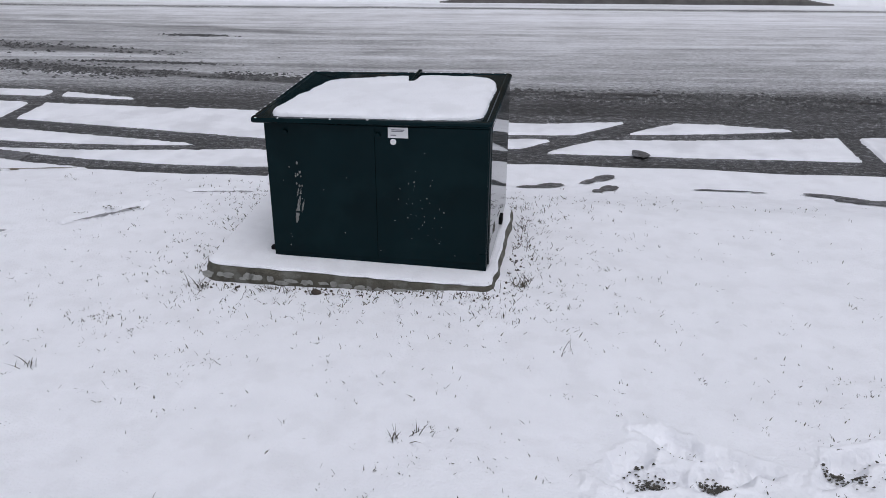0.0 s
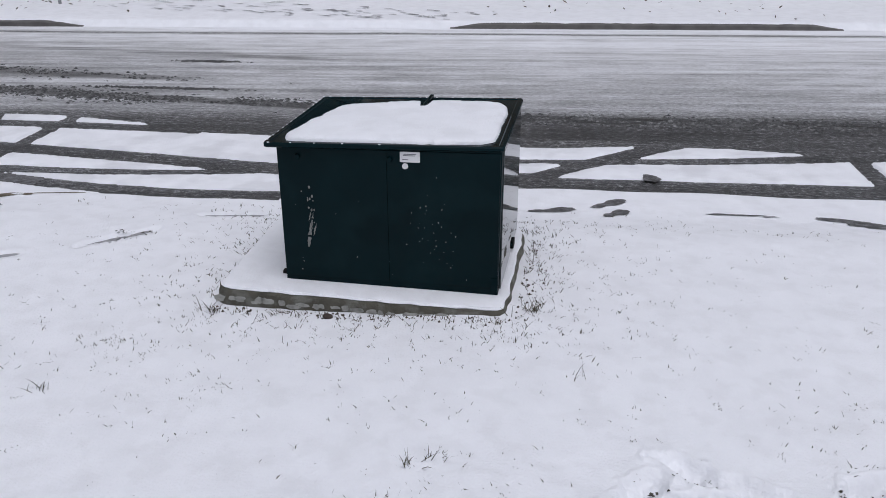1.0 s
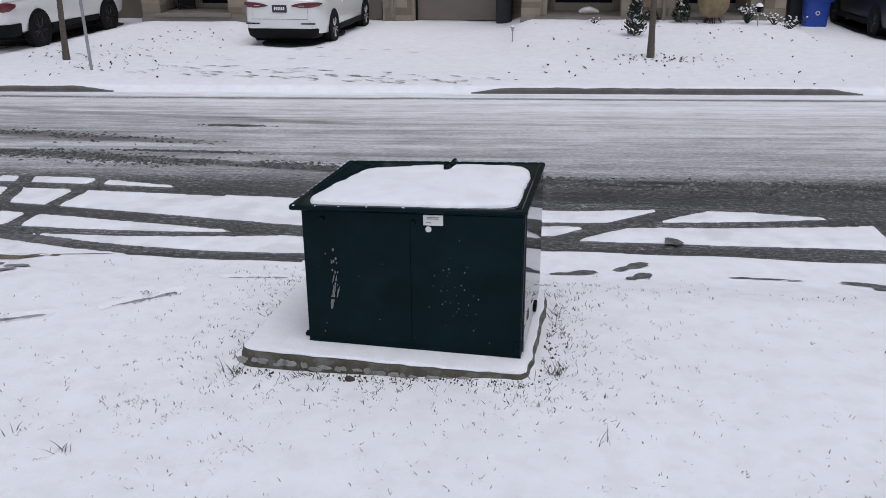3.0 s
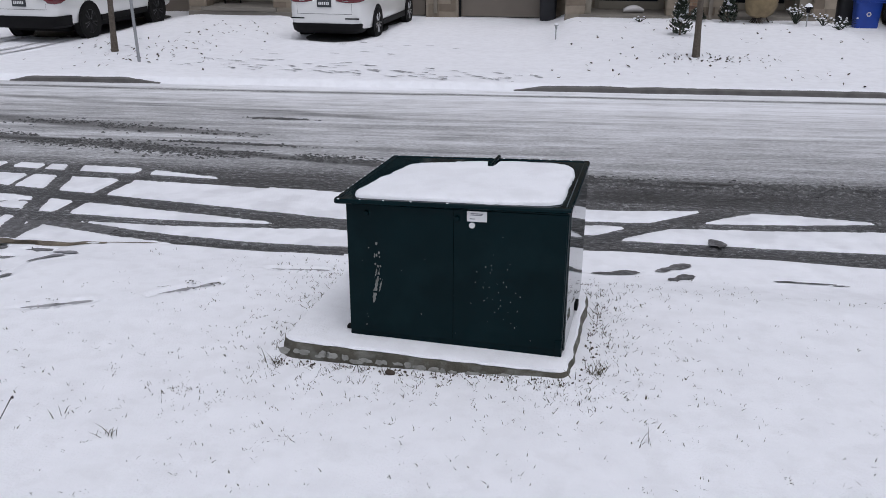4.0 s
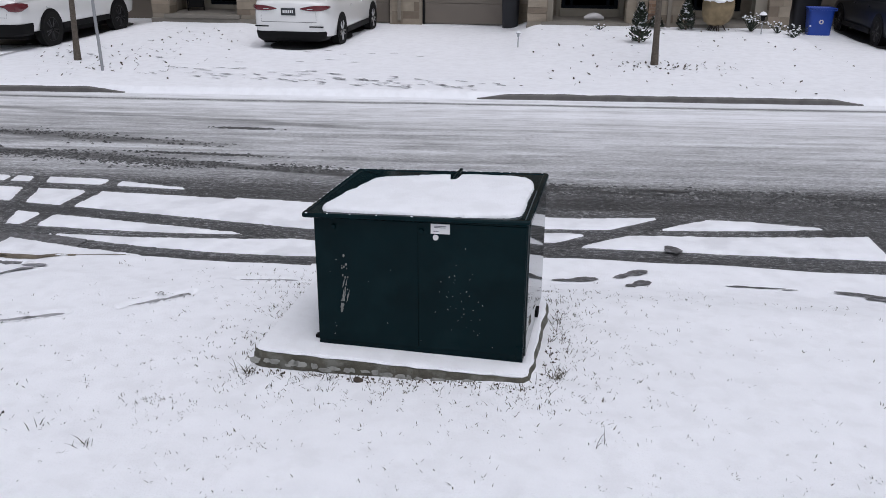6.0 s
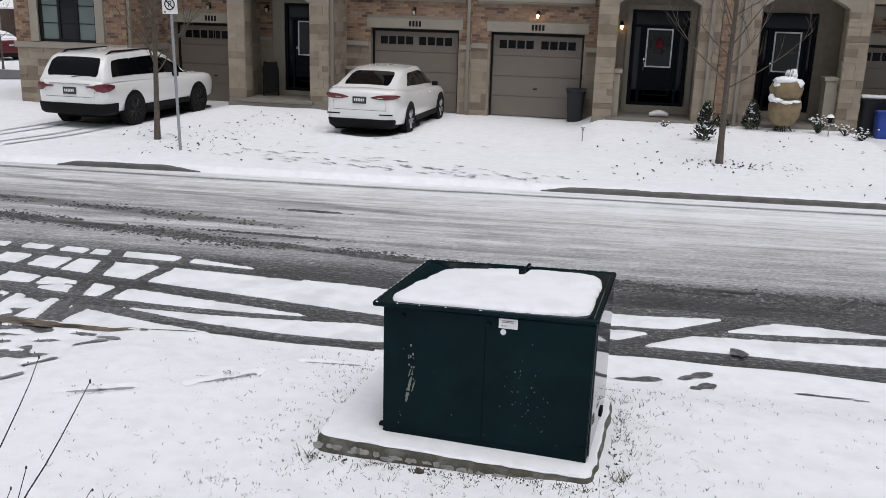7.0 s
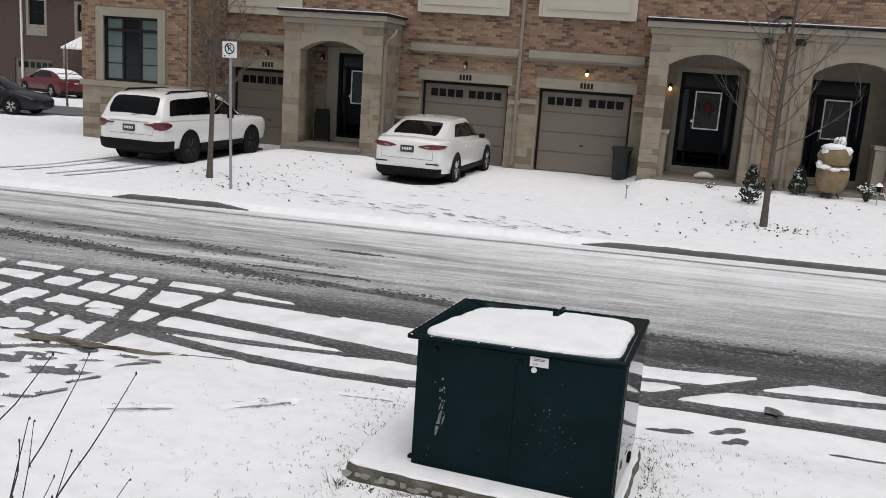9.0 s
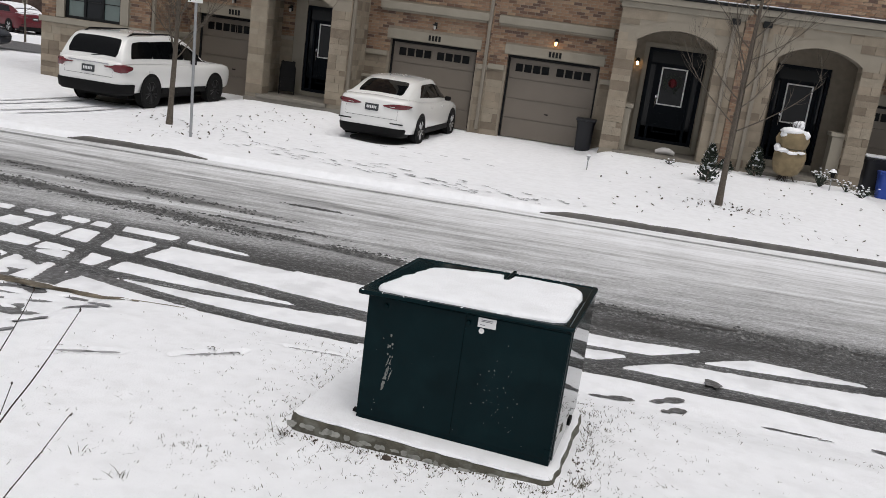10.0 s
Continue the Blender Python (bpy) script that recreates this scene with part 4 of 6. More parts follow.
def pierced(x0, x1, y0, y1, z0, z1, holes):
    """A wall slab with rectangular openings right through it."""
    s = Shape()
    xs = sorted({x0, x1, *[v for h in holes for v in h[:2] if x0 < v < x1]})
    zs = sorted({z0, z1, *[v for h in holes for v in h[2:] if z0 < v < z1]})
    for a, b in zip(xs, xs[1:]):
        for c, d in zip(zs, zs[1:]):
            if not any(h[0] <= (a + b) / 2 <= h[1] and h[2] <= (c + d) / 2 <= h[3] for h in holes):
                s.box(a, b, y0, y1, c, d)
    return s


def frame_rect(s, x0, x1, z0, z1, y0, y1, t, bottom=True):
    s.box(x0, x0 + t, y0, y1, z0, z1)
    s.box(x1 - t, x1, y0, y1, z0, z1)
    s.box(x0 + t, x1 - t, y0, y1, z1 - t, z1)
    if bottom:
        s.box(x0 + t, x1 - t, y0, y1, z0, z0 + t)
    return s


def garage_door(house, x0, x1, z0, z1, y):
    g = part("garage_door", Shape().box(x0 + 0.05, x1 - 0.05, y + 0.03, y + 0.07, z0, z1 - 0.05), M_GARAGE, house, "taupe panelled garage door")
    part("door_jamb", frame_rect(Shape(), x0 - 0.01, x1 + 0.01, z0 - 0.02, z1, y - 0.02, y + 0.04, 0.06, False), M_BLACK, g, "black weather strip")
    n, h = 4, (z1 - 0.06 - z0) / 4
    for k in range(n):
        part("panel", Shape().box(x0 + 0.06, x1 - 0.06, y + 0.005, y + 0.032, z0 + 0.008 + k * h, z0 + (k + 1) * h - 0.008, 0.006), M_GARAGE, g)
    wd = x1 - x0
    for side in (0, 1):
        for k in range(4):
            a = x0 + (0.22 if side == 0 else wd - 1.12) + k * 0.235
            part("pane", Shape().box(a, a + 0.195, y - 0.004, y + 0.012, z1 - 0.40, z1 - 0.19), M_PANE, g)
            part("pane_frame", frame_rect(Shape(), a - 0.018, a + 0.213, z1 - 0.418, z1 - 0.172, y - 0.008, y + 0.006, 0.018), M_GARAGE, g)
    part("handle", Shape().box((x0 + x1) / 2 - 0.05, (x0 + x1) / 2 + 0.05, y - 0.012, y + 0.006, z0 + 0.72, z0 + 0.75, 0.004), M_PLASTIC, g)


def number_bar(house, x, z, y):
    s = Shape()
    for k in range(4):
        s.box(x - 0.17 + k * 0.09, x - 0.11 + k * 0.09, y - 0.012, y, z - 0.07, z + 0.07, 0.004)
    part("number_plate", s, M_BLACK, house, "dark bars in place of a house number")


def wall_lamp(house, x, y, z, lit):
    lamp = part("wall_lamp", Shape().box(x - 0.04, x + 0.04, y - 0.03, y, z - 0.02, z + 0.14, 0.01).tube([(x, y - 0.03, z + 0.1), (x, y - 0.09, z + 0.14), (x, y - 0.12, z + 0.1)], [0.012] * 3)
                .lathe([(0.0, 0.12), (0.05, 0.10), (0.07, 0.07), (0.0, 0.07)], pose(x, y - 0.12, z - 0.01), 10), M_BLACK, house, "black coach lamp")
    part("lamp_glass", Shape().lathe([(0.0, 0.07), (0.034, 0.06), (0.034, 0.0), (0.022, -0.03), (0.0, -0.035)], pose(x, y - 0.12, z - 0.01), 10),
         M_BULB if lit else M_BULBOFF, lamp, "glowing warm glass" if lit else "unlit glass", smooth=True)


def sash_window(house, x0, x1, z0, z1, y, lights, transom, surround, sill=True, blind=False):
    w = part("window", frame_rect(Shape(), x0, x1, z0, z1, y + 0.03, y + 0.12, 0.07), M_BLACK, house, "black-framed casement window")
    g = (x1 - x0 - 0.07) / lights
    bars = Shape()
    for k in range(1, lights):
        bars.box(x0 + 0.035 + k * g - 0.035, x0 + 0.035 + k * g + 0.035, y + 0.032, y + 0.118, z0 + 0.07, z1 - 0.07)
    if transom:
        bars.box(x0 + 0.07, x1 - 0.07, y + 0.028, y + 0.112, transom - 0.04, transom + 0.04)
        for k in range(lights):
            for zz in (z0 + 0.35 * (transom - z0), z0 + 0.68 * (transom - z0)):
                bars.box(x0 + 0.07 + k * g, x0 + k * g + g, y + 0.045, y + 0.08, zz - 0.012, zz + 0.012)
    part("mullions", bars, M_BLACK, w)
    for k in range(lights):
        part("pane", Shape().box(x0 + 0.04 + k * g, x0 + 0.03 + (k + 1) * g, y + 0.062, y + 0.075, z0 + 0.05, z1 - 0.05),
             M_CURTAIN if blind and k != 1 else M_DARKGLASS, w, "glass with a pale blind behind" if blind and k != 1 else "")
    if surround:
        t = surround
        part("surround", frame_rect(Shape(), x0 - t, x1 + t, z0, z1 + t, y - 0.06, y + 0.10, t, False), M_TRIM, w, "cast stone surround")
    if sill:
        part("window_sill", Shape().box(x0 - 0.28, x1 + 0.28, y - 0.10, y + 0.06, z0 - 0.16, z0, 0.012), M_TRIM, w, "cast stone sill")
    return w


def panel_bay(house, x0, x1, y, z0):
    """A cream panel with raised mouldings below an upper window."""
    z1 = z0 + 1.05
    p = part("bay_panel", Shape().box(x0, x1, y - 0.10, y, z0, z1 + 1.9), M_TRIM_PAINT, house, "cream panelled bay below a window")
    part("moulding", frame_rect(Shape(), x0 + 0.17, x1 - 0.17, z0 + 0.17, z1 - 0.1, y - 0.125, y - 0.09, 0.05), M_TRIM_PAINT, p)
    part("moulding", frame_rect(Shape(), x0 - 0.02, x1 + 0.02, z0 - 0.03, z1 + 1.92, y - 0.13, y - 0.06, 0.09), M_TRIM_PAINT, p)
    sash_window(house, x0 + 0.15, x1 - 0.15, z1 + 0.1, z1 + 1.7, y - 0.19, 3, None, 0, sill=False)


def garage_bay(house, x0, x1, dx0, dx1, y, z_floor, stone_top, lit, seed, top=8.0, bricks=260):
    """A stretch of front wall with a garage door, its header and lintel."""
    hole = (dx0, dx1, z_floor - 0.3, z_floor + 2.19)
    bay = (dx0 - 0.02, dx1 + 0.02, 0, 0)
    z_l = z_floor + 2.90
    wall = part("wall", pierced(x0, x1, y, y + 0.3, 0.0, top, [hole]), M_MORTAR, house, "brown brick front wall with stone below")
    head = (dx0 - 0.1, dx1 + 0.1, z_floor + 2.19, z_floor + 2.47)
    lint = (dx0 - 0.35, dx1 + 0.22, z_l, z_l + 0.25)
    brick_faces(x0, x1, stone_top + 0.14, top, y, [hole, head, lint], wall, bricks)
    stone_faces(x0, dx0 - 0.06, 0.1, stone_top, y, lambda p, q: True, wall, seed)
    stone_faces(dx1 + 0.06, x1, 0.1, stone_top, y, lambda p, q: True, wall, seed + 1)
    for a, b in ((x0, dx0 - 0.05), (dx1 + 0.05, x1)):
        part("stone_cap", Shape().box(a, b, y - 0.075, y + 0.02, stone_top, stone_top + 0.13, 0.012), M_TRIM, house, "cast stone band")
    part("header_panel", Shape().box(dx0 - 0.1, dx1 + 0.1, y - 0.035, y + 0.1, z_floor + 2.19, z_floor + 2.45, 0.006), M_TRIM, house, "smooth stone header over the garage door")
    part("lintel", Shape().box(dx0 - 0.35, dx1 + 0.22, y - 0.13, y + 0.05, z_l + 0.05, z_l + 0.25, 0.01).box(dx0 - 0.3, dx1 + 0.17, y - 0.09, y + 0.05, z_l, z_l + 0.045), M_TRIM, house, "projecting cast stone lintel")
    number_bar(house, (dx0 + dx1) / 2 + 0.02, z_floor + 2.32, y - 0.036)
    wall_lamp(house, (dx0 + dx1) / 2, y - 0.012, z_floor + 2.60, lit)
    garage_door(house, dx0, dx1, z_floor, z_floor + 2.17, y + 0.22)
    return wall


def front_door(house, x0, x1, z0, z1, y, dx0, dx1, wreath):
    """A black door with a framed pane, sidelights and a transom."""
    d = part("front_door", Shape().box(dx0, dx1, y, y + 0.05, z0, z1 - 0.42), M_DOOR, house, "black front door with a white-framed pane")
    # unseen box added behind the door to stop light leaking through
    part("unseen_light_stop", Shape().box(x0 - 0.06, x1 + 0.06, y + 0.065, y + 0.12, z0 - 0.15, z1 + 0.06), M_DOOR, d)
    part("door_frame", frame_rect(frame_rect(Shape(), x0, x1, z0 - 0.03, z1, y - 0.06, y + 0.06, 0.08), dx0 - 0.07, dx1 + 0.07, z0 - 0.03, z1 - 0.36, y - 0.05, y + 0.055, 0.07), M_DOOR, d)
    for a, b, c, e in ((x0 + 0.08, dx0 - 0.07, z0 + 0.35, z1 - 0.42), (dx1 + 0.07, x1 - 0.08, z0 + 0.35, z1 - 0.42), (x0 + 0.08, x1 - 0.08, z1 - 0.36, z1 - 0.08)):
        if b - a > 0.05:
            part("sidelight", Shape().box(a, b, y + 0.01, y + 0.03, c, e), M_DARKGLASS, d, "dark narrow glass beside the door")
            part("sidelight_base", Shape().box(a, b, y, y + 0.04, z0, z0 + 0.35), M_DOOR, d)
    g0, g1, gz0, gz1 = dx0 + 0.11, dx1 - 0.12, z0 + 0.95, z1 - 0.47
    part("door_pane", Shape().box(g0, g1, y - 0.008, y + 0.01, gz0, gz1), M_DARKGLASS, d, "dark glass pane")
    part("pane_frame", frame_rect(Shape(), g0 - 0.02, g1 + 0.02, gz0 - 0.02, gz1 + 0.02, y - 0.022, y + 0.005, 0.035), M_LABEL, d, "thin white pane frame")
    for zz in (z0 + 0.22, z0 + 0.5):
        part("door_panel", frame_rect(Shape(), dx0 + 0.1, dx1 - 0.1, zz, zz + 0.22, y - 0.012, y + 0.005, 0.03), M_DOOR, d)
    part("door_handle", Shape().tube([(dx0 + 0.06, y - 0.03, z0 + 0.85), (dx0 + 0.06, y - 0.05, z0 + 0.95), (dx0 + 0.06, y - 0.03, z0 + 1.08)], [0.012] * 3).box(dx0 + 0.04, dx0 + 0.08, y - 0.03, y, z0 + 1.1, z0 + 1.16, 0.004), M_CHROME, d)
    if wreath:
        cx, cz = (g0 + g1) / 2, (gz0 + gz1) / 2 + 0.1
        ring, bow = Shape(), Shape()
        for k in range(90):
            t = rnd.uniform(0, 2 * math.pi)
            r = 0.19 + rnd.uniform(-0.05, 0.06)
            p = Vector((cx + r * math.cos(t), y - 0.06, cz + r * math.sin(t)))
            ring.tube([p, p + Vector((rnd.uniform(-0.06, 0.06), rnd.uniform(-0.03, 0.02), rnd.uniform(-0.06, 0.06)))], [0.014, 0.004], 4)
        for k in range(12):
            t = 2 * math.pi * k / 12
            bow.tube([(cx, y - 0.07, cz), (cx + 0.07 * math.cos(t), y - 0.09, cz + 0.1 * math.sin(t)), (cx + 0.11 * math.cos(t + 0.4), y - 0.07, cz + 0.12 * math.sin(t + 0.4))], [0.008, 0.025, 0.01], 5)
        wr = part("wreath", ring, M_WREATH, d, "dark green door wreath")
        part("bow", bow, M_RED, wr, "red bow", smooth=True)


def porch(house, x0, x1, ox0, ox1, y, yb, floor, spring, apex, top, seed):
    """A stone porch with a segmental arch, cornice and flat roof."""
    front = Shape()
    front.box(x0, ox0, y, y + 0.45, 0.0, top - 0.3)
    front.box(ox1, x1, y, y + 0.45, 0.0, top - 0.3)
    n, cx, half = 16, (ox0 + ox1) / 2, (ox1 - ox0) / 2
    rise = apex - spring
    rad = (half * half + rise * rise) / (2 * rise)

    def arch(x, grow=0.0):
        q = (rad + grow) ** 2 - (x - cx) ** 2
        return apex - rad + math.sqrt(max(q, 0.0))

    for k in range(n):
        a, b = ox0 + (ox1 - ox0) * k / n, ox0 + (ox1 - ox0) * (k + 1) / n
        za, zb = arch(a), arch(b)
        zt = top - 0.3
        front.add([(a, y, za), (b, y, zb), (b, y, zt), (a, y, zt), (a, y + 0.45, za), (b, y + 0.45, zb), (b, y + 0.45, zt), (a, y + 0.45, zt)],
                  [(0, 1, 2, 3), (7, 6, 5, 4), (0, 4, 5, 1), (3, 2, 6, 7)])
    p = part("porch", front, M_ARCH, house, "beige stone porch with a shallow arch")
    trim_w = 0.20

    def is_stone(x, z):
        if ox0 - 0.02 < x < ox1 + 0.02 and z < spring + 0.02:
            return False
        if ox0 - trim_w < x < ox1 + trim_w and spring - 0.05 < z < arch(min(max(x, ox0), ox1)) + trim_w + 0.06:
            return False
        return True

    stone_faces(x0, ox0, floor, spring - 0.06, y, lambda a, b: True, p, seed)
    stone_faces(ox1, x1, floor, spring - 0.06, y, lambda a, b: True, p, seed + 1)
    stone_faces(x0, x1, spring - 0.06, top - 0.3, y, is_stone, p, seed + 2)
    stone_faces(y + 0.02, y + 0.44, floor, spring, ox0, lambda a, b: True, p, seed + 3, "+")
    stone_faces(y + 0.02, y + 0.44, floor, spring, ox1, lambda a, b: True, p, seed + 4, "-")
    stone_faces(y, yb, floor, top - 0.35, x1, lambda a, b: True, p, seed + 5, "+")
    stone_faces(y + 0.46, yb - 0.32, floor, spring + 0.1, x0 + 0.25, lambda a, b: True, p, seed + 6, "+")
    ring = Shape()
    rr = []
    for k in range(25):
        x = ox0 + (ox1 - ox0) * k / 24
        z = arch(x)
        d = Vector((x - cx, z - (apex - rad))).normalized() * trim_w
        rr.append([(x, y - 0.02, z), (x + d.x, y - 0.02, z + d.y), (x + d.x, y + 0.01, z + d.y), (x, y + 0.01, z)])
    ring.loft(rr)
    part("arch_trim", ring, M_ARCH, p, "smooth cast stone arch band", smooth=True)
    for a in (x0, x1 - 0.25):
        part("side_wall", Shape().box(a, a + 0.25, y + 0.45, yb, 0, top - 0.3), M_PAVER, p)
    part("porch_floor", Shape().box(x0 - 0.02, x1 + 0.02, y - 0.06, yb, -0.1, floor - 0.10, 0.01), M_PAVER, p)
    part("step", Shape().box(ox0 - 0.12, ox1 + 0.08, y - 0.10, yb, floor - 0.095, floor, 0.012), M_PAVER, p)
    part("porch_ceiling", Shape().box(x0 + 0.25, x1 - 0.25, y + 0.45, yb, apex + 0.05, apex + 0.12), M_TRIM, p)
    co = part("cornice", Shape().box(x0 - 0.04, x1 + 0.04, y - 0.05, yb, top - 0.34, top - 0.20, 0.01).box(x0 - 0.13, x1 + 0.13, y - 0.14, yb, top - 0.196, top - 0.05, 0.015), M_TRIM, p, "cream cornice")
    part("roof_edge", Shape().box(x0 - 0.17, x1 + 0.17, y - 0.18, yb, top - 0.046, top + 0.01, 0.006), M_BLACK, co, "black roof edge")
    part("roof_snow", Shape().box(x0 - 0.13, x1 + 0.13, y - 0.13, yb, top + 0.012, top + 0.04, 0.01), M_SNOW, co, "thin snow on the roof edge")
    return p


def downspout(house, x, y, z0, z1, head=True):
    s = Shape().box(x - 0.045, x + 0.045, y - 0.09, y - 0.01, z0, z1, 0.008)
    d = part("downspout", s, M_SPOUT, house, "beige square downspout")
    if head:
        part("rain_head", Shape().box(x - 0.1, x + 0.1, y - 0.15, y - 0.005, z1, z1 + 0.14, 0.012), M_BLACK, d, "black rain head")
    for z in np.arange(z0 + 0.6, z1, 1.2):
        part("strap", Shape().box(x - 0.06, x + 0.06, y - 0.096, y - 0.004, z, z + 0.03), M_SPOUT, d)


WALL_Y, PORCH_Y = 23.3, 21.75

# end house with the tall window
end_house = thing("townhouse", "brown brick end townhouse with a tall black window", "house", group="row of townhouses")
hole_a, hole_b = (-15.1, -13.45, 1.74, 3.45), (-15.1, -13.45, 4.64, 6.4)
ew = part("wall", pierced(-15.8, -12.62, 21.1, 21.4, 0, 8.0, [hole_a, hole_b]).box(-15.8, -15.5, 21.4, 34, 0, 8).box(-12.92, -12.62, 21.4, 23.6, 0, 8), M_MORTAR, end_house, "brown brick wall over a stone base")
brick_faces(-15.8, -12.62, 1.73, 8.0, 21.1, [hole_a, hole_b, (-15.36, -13.2, 1.5, 3.68), (-15.36, -13.2, 4.45, 6.6)], ew, 300)
brick_faces(21.1, 23.3, 1.73, 8.0, -12.62, [], ew, 0, along="+")
brick_faces(21.1, 34.0, 1.73, 8.0, -15.8, [], ew, 0, along="-")
stone_faces(-15.8, -12.62, 0.1, 1.56, 21.1, lambda a, b: True, ew, 3)
stone_faces(21.1, 23.3, 0.1, 1.56, -12.62, lambda a, b: True, ew, 4, "+")
part("stone_cap", Shape().box(-15.85, -12.57, 21.03, 21.13, 1.57, 1.72, 0.012).box(-12.63, -12.56, 21.13, 23.3, 1.57, 1.72, 0.012), M_TRIM, end_house, "cast stone band")
sash_window(end_house, -15.1, -13.45, 1.74, 3.45, 21.1, 3, 3.1, 0.23, sill=False, blind=True)
sash_window(end_house, -15.1, -13.45, 4.64, 6.4, 21.1, 3, None, 0.23, blind=True)
part("downspout", Shape().box(-12.60, -12.52, 21.14, 21.22, 0.2, 8.0), M_SPOUT, end_house, "beige downspout at the corner")


def roof(house, x0, x1, y0, y1, z):
    # unseen wall added to keep sky light out of the open back
    part("unseen_rear_wall", Shape().box(x0, x1, y1 - 0.3, y1, 0, z), M_MORTAR, house)
    part("floor_slab", Shape().box(x0 + 0.01, x1 - 0.01, y0 + 0.32, y1 - 0.31, 3.3, 3.5), M_MORTAR, house)
    part("eaves", Shape().box(x0, x1, y0 - 0.35, y0 + 0.1, z, z + 0.22, 0.02), M_TRIM_PAINT, house)
    part("roof", Shape().add([(x0, y0 - 0.4, z + 0.22), (x1, y0 - 0.4, z + 0.22), (x1, (y0 + y1) / 2, z + 3), (x0, (y0 + y1) / 2, z + 3), (x1, y1 + 0.4, z + 0.22), (x0, y1 + 0.4, z + 0.22)],
         [(0, 1, 2, 3), (3, 2, 4, 5), (0, 3, 5), (1, 4, 2), (0, 5, 4, 1)]), M_ROOF, house, "dark shingle roof")


roof(end_house, -16.1, -12.62, 21.1, 34, 8.0)

# house beside it: garage and arched porch
house_b = thing("townhouse", "brown brick townhouse with a stone arched porch", "house", group="row of townhouses")
garage_bay(house_b, -12.62, -10.12, -12.42, -10.22, WALL_Y, 0.12, 1.80, False, 11, bricks=120)
panel_bay(house_b, -12.5, -10.3, WALL_Y, 3.85)
porch(house_b, -10.12, -7.39, -9.66, -7.89, PORCH_Y, WALL_Y + 0.3, 0.46, 2.91, 3.18, 3.93, 20)
pw = part("wall", pierced(-10.12, -7.39, WALL_Y, WALL_Y + 0.3, 0.0, 8.0, [(-9.13, -7.72, 0.4, 2.9)]), M_MORTAR, house_b, "brick wall behind the porch")
brick_faces(-10.12, -7.39, 3.98, 8.0, WALL_Y, [], pw, 200)
stone_faces(-9.86, -9.5, 0.46, 1.9, WALL_Y, lambda a, b: True, pw, 25)
brick_faces(-9.86, -9.5, 2.02, 3.2, WALL_Y, [], pw, 0)
part("stone_ledge", Shape().box(-9.86, -9.49, WALL_Y - 0.06, WALL_Y + 0.02, 1.91, 2.0, 0.01), M_TRIM, house_b, "cast stone ledge")
front_door(house_b, -9.13, -7.72, 0.6, 2.9, WALL_Y + 0.02, -8.86, -7.96, False)
part("door_surround", Shape().box(-9.48, -9.14, WALL_Y - 0.05, WALL_Y + 0.02, 0.46, 3.06, 0.01).box(-9.138, -7.64, WALL_Y - 0.05, WALL_Y + 0.02, 2.91, 3.06, 0.01), M_TRIM, house_b, "grey painted door surround")
part("threshold", Shape().box(-9.138, -7.70, WALL_Y - 0.10, WALL_Y + 0.05, 0.46, 0.57, 0.01), M_TRIM, house_b)
wall_lamp(house_b, -9.62, WALL_Y - 0.01, 2.70, False)
roof(house_b, -12.62, -7.39, WALL_Y, 34, 8.0)
downspout(house_b, -7.33, 21.92, 0.3, 3.14, False)
part("spout_elbow", Shape().tube([(-7.33, 21.87, 3.13), (-7.32, 21.87, 3.2), (-7.2, 21.86, 3.34), (-7.1, 21.9, 3.44), (-7.09, 21.95, 3.56)], [0.045] * 5, 6), M_SPOUT, house_b, "bent downspout elbow")

# middle houses with their garages
house_c = thing("townhouse", "brown brick townhouse with a closed taupe garage", "house", group="row of townhouses")
garage_bay(house_c, -7.39, -3.95, -6.71, -4.30, WALL_Y, 0.15, 1.85, False, 31)
panel_bay(house_c, -6.9, -4.44, WALL_Y, 4.16)
downspout(house_c, -4.04, WALL_Y, 0.25, 8.0, False)
part("meter_box", Shape().box(-7.2, -6.95, WALL_Y - 0.16, WALL_Y - 0.02, 0.75, 1.2, 0.01), M_TRIM, house_c, "grey utility meter box")
part("meter_ledge", Shape().box(-7.38, -6.85, WALL_Y - 0.2, WALL_Y, 1.22, 1.3, 0.01), M_TRIM, house_c)
roof(house_c, -7.39, -3.95, WALL_Y, 34, 8.0)

house_d = thing("townhouse", "brown brick townhouse with a lit lamp over its garage", "house", group="row of townhouses")
garage_bay(house_d, -3.95, -0.66, -3.46, -1.02, WALL_Y, 0.15, 1.90, True, 41)
panel_bay(house_d, -3.62, -1.15, WALL_Y, 4.20)
porch(house_d, -0.66, 2.17, -0.20, 1.69, PORCH_Y, WALL_Y + 0.3, 0.44, 3.12, 3.42, 4.17, 50)
dw = part("wall", pierced(-0.66, 2.17, WALL_Y, WALL_Y + 0.3, 0.0, 8.0, [(0.15, 1.58, 0.4, 3.0)]), M_MORTAR, house_d, "brick wall behind the porch")
brick_faces(-0.66, 2.3, 4.22, 8.0, WALL_Y, [], dw, 260)
front_door(house_d, 0.17, 1.56, 0.66, 3.0, WALL_Y + 0.02, 0.45, 1.29, True)
part("threshold", Shape().box(0.12, 1.62, WALL_Y - 0.12, WALL_Y + 0.05, 0.44, 0.63, 0.01), M_TRIM, house_d)
wall_lamp(house_d, -0.10, WALL_Y, 2.55, True)
part("door_surround", frame_rect(Shape(), 0.03, 1.72, 0.44, 3.12, WALL_Y - 0.06, WALL_Y + 0.02, 0.11, False), M_TRIM, house_d, "grey painted door surround")
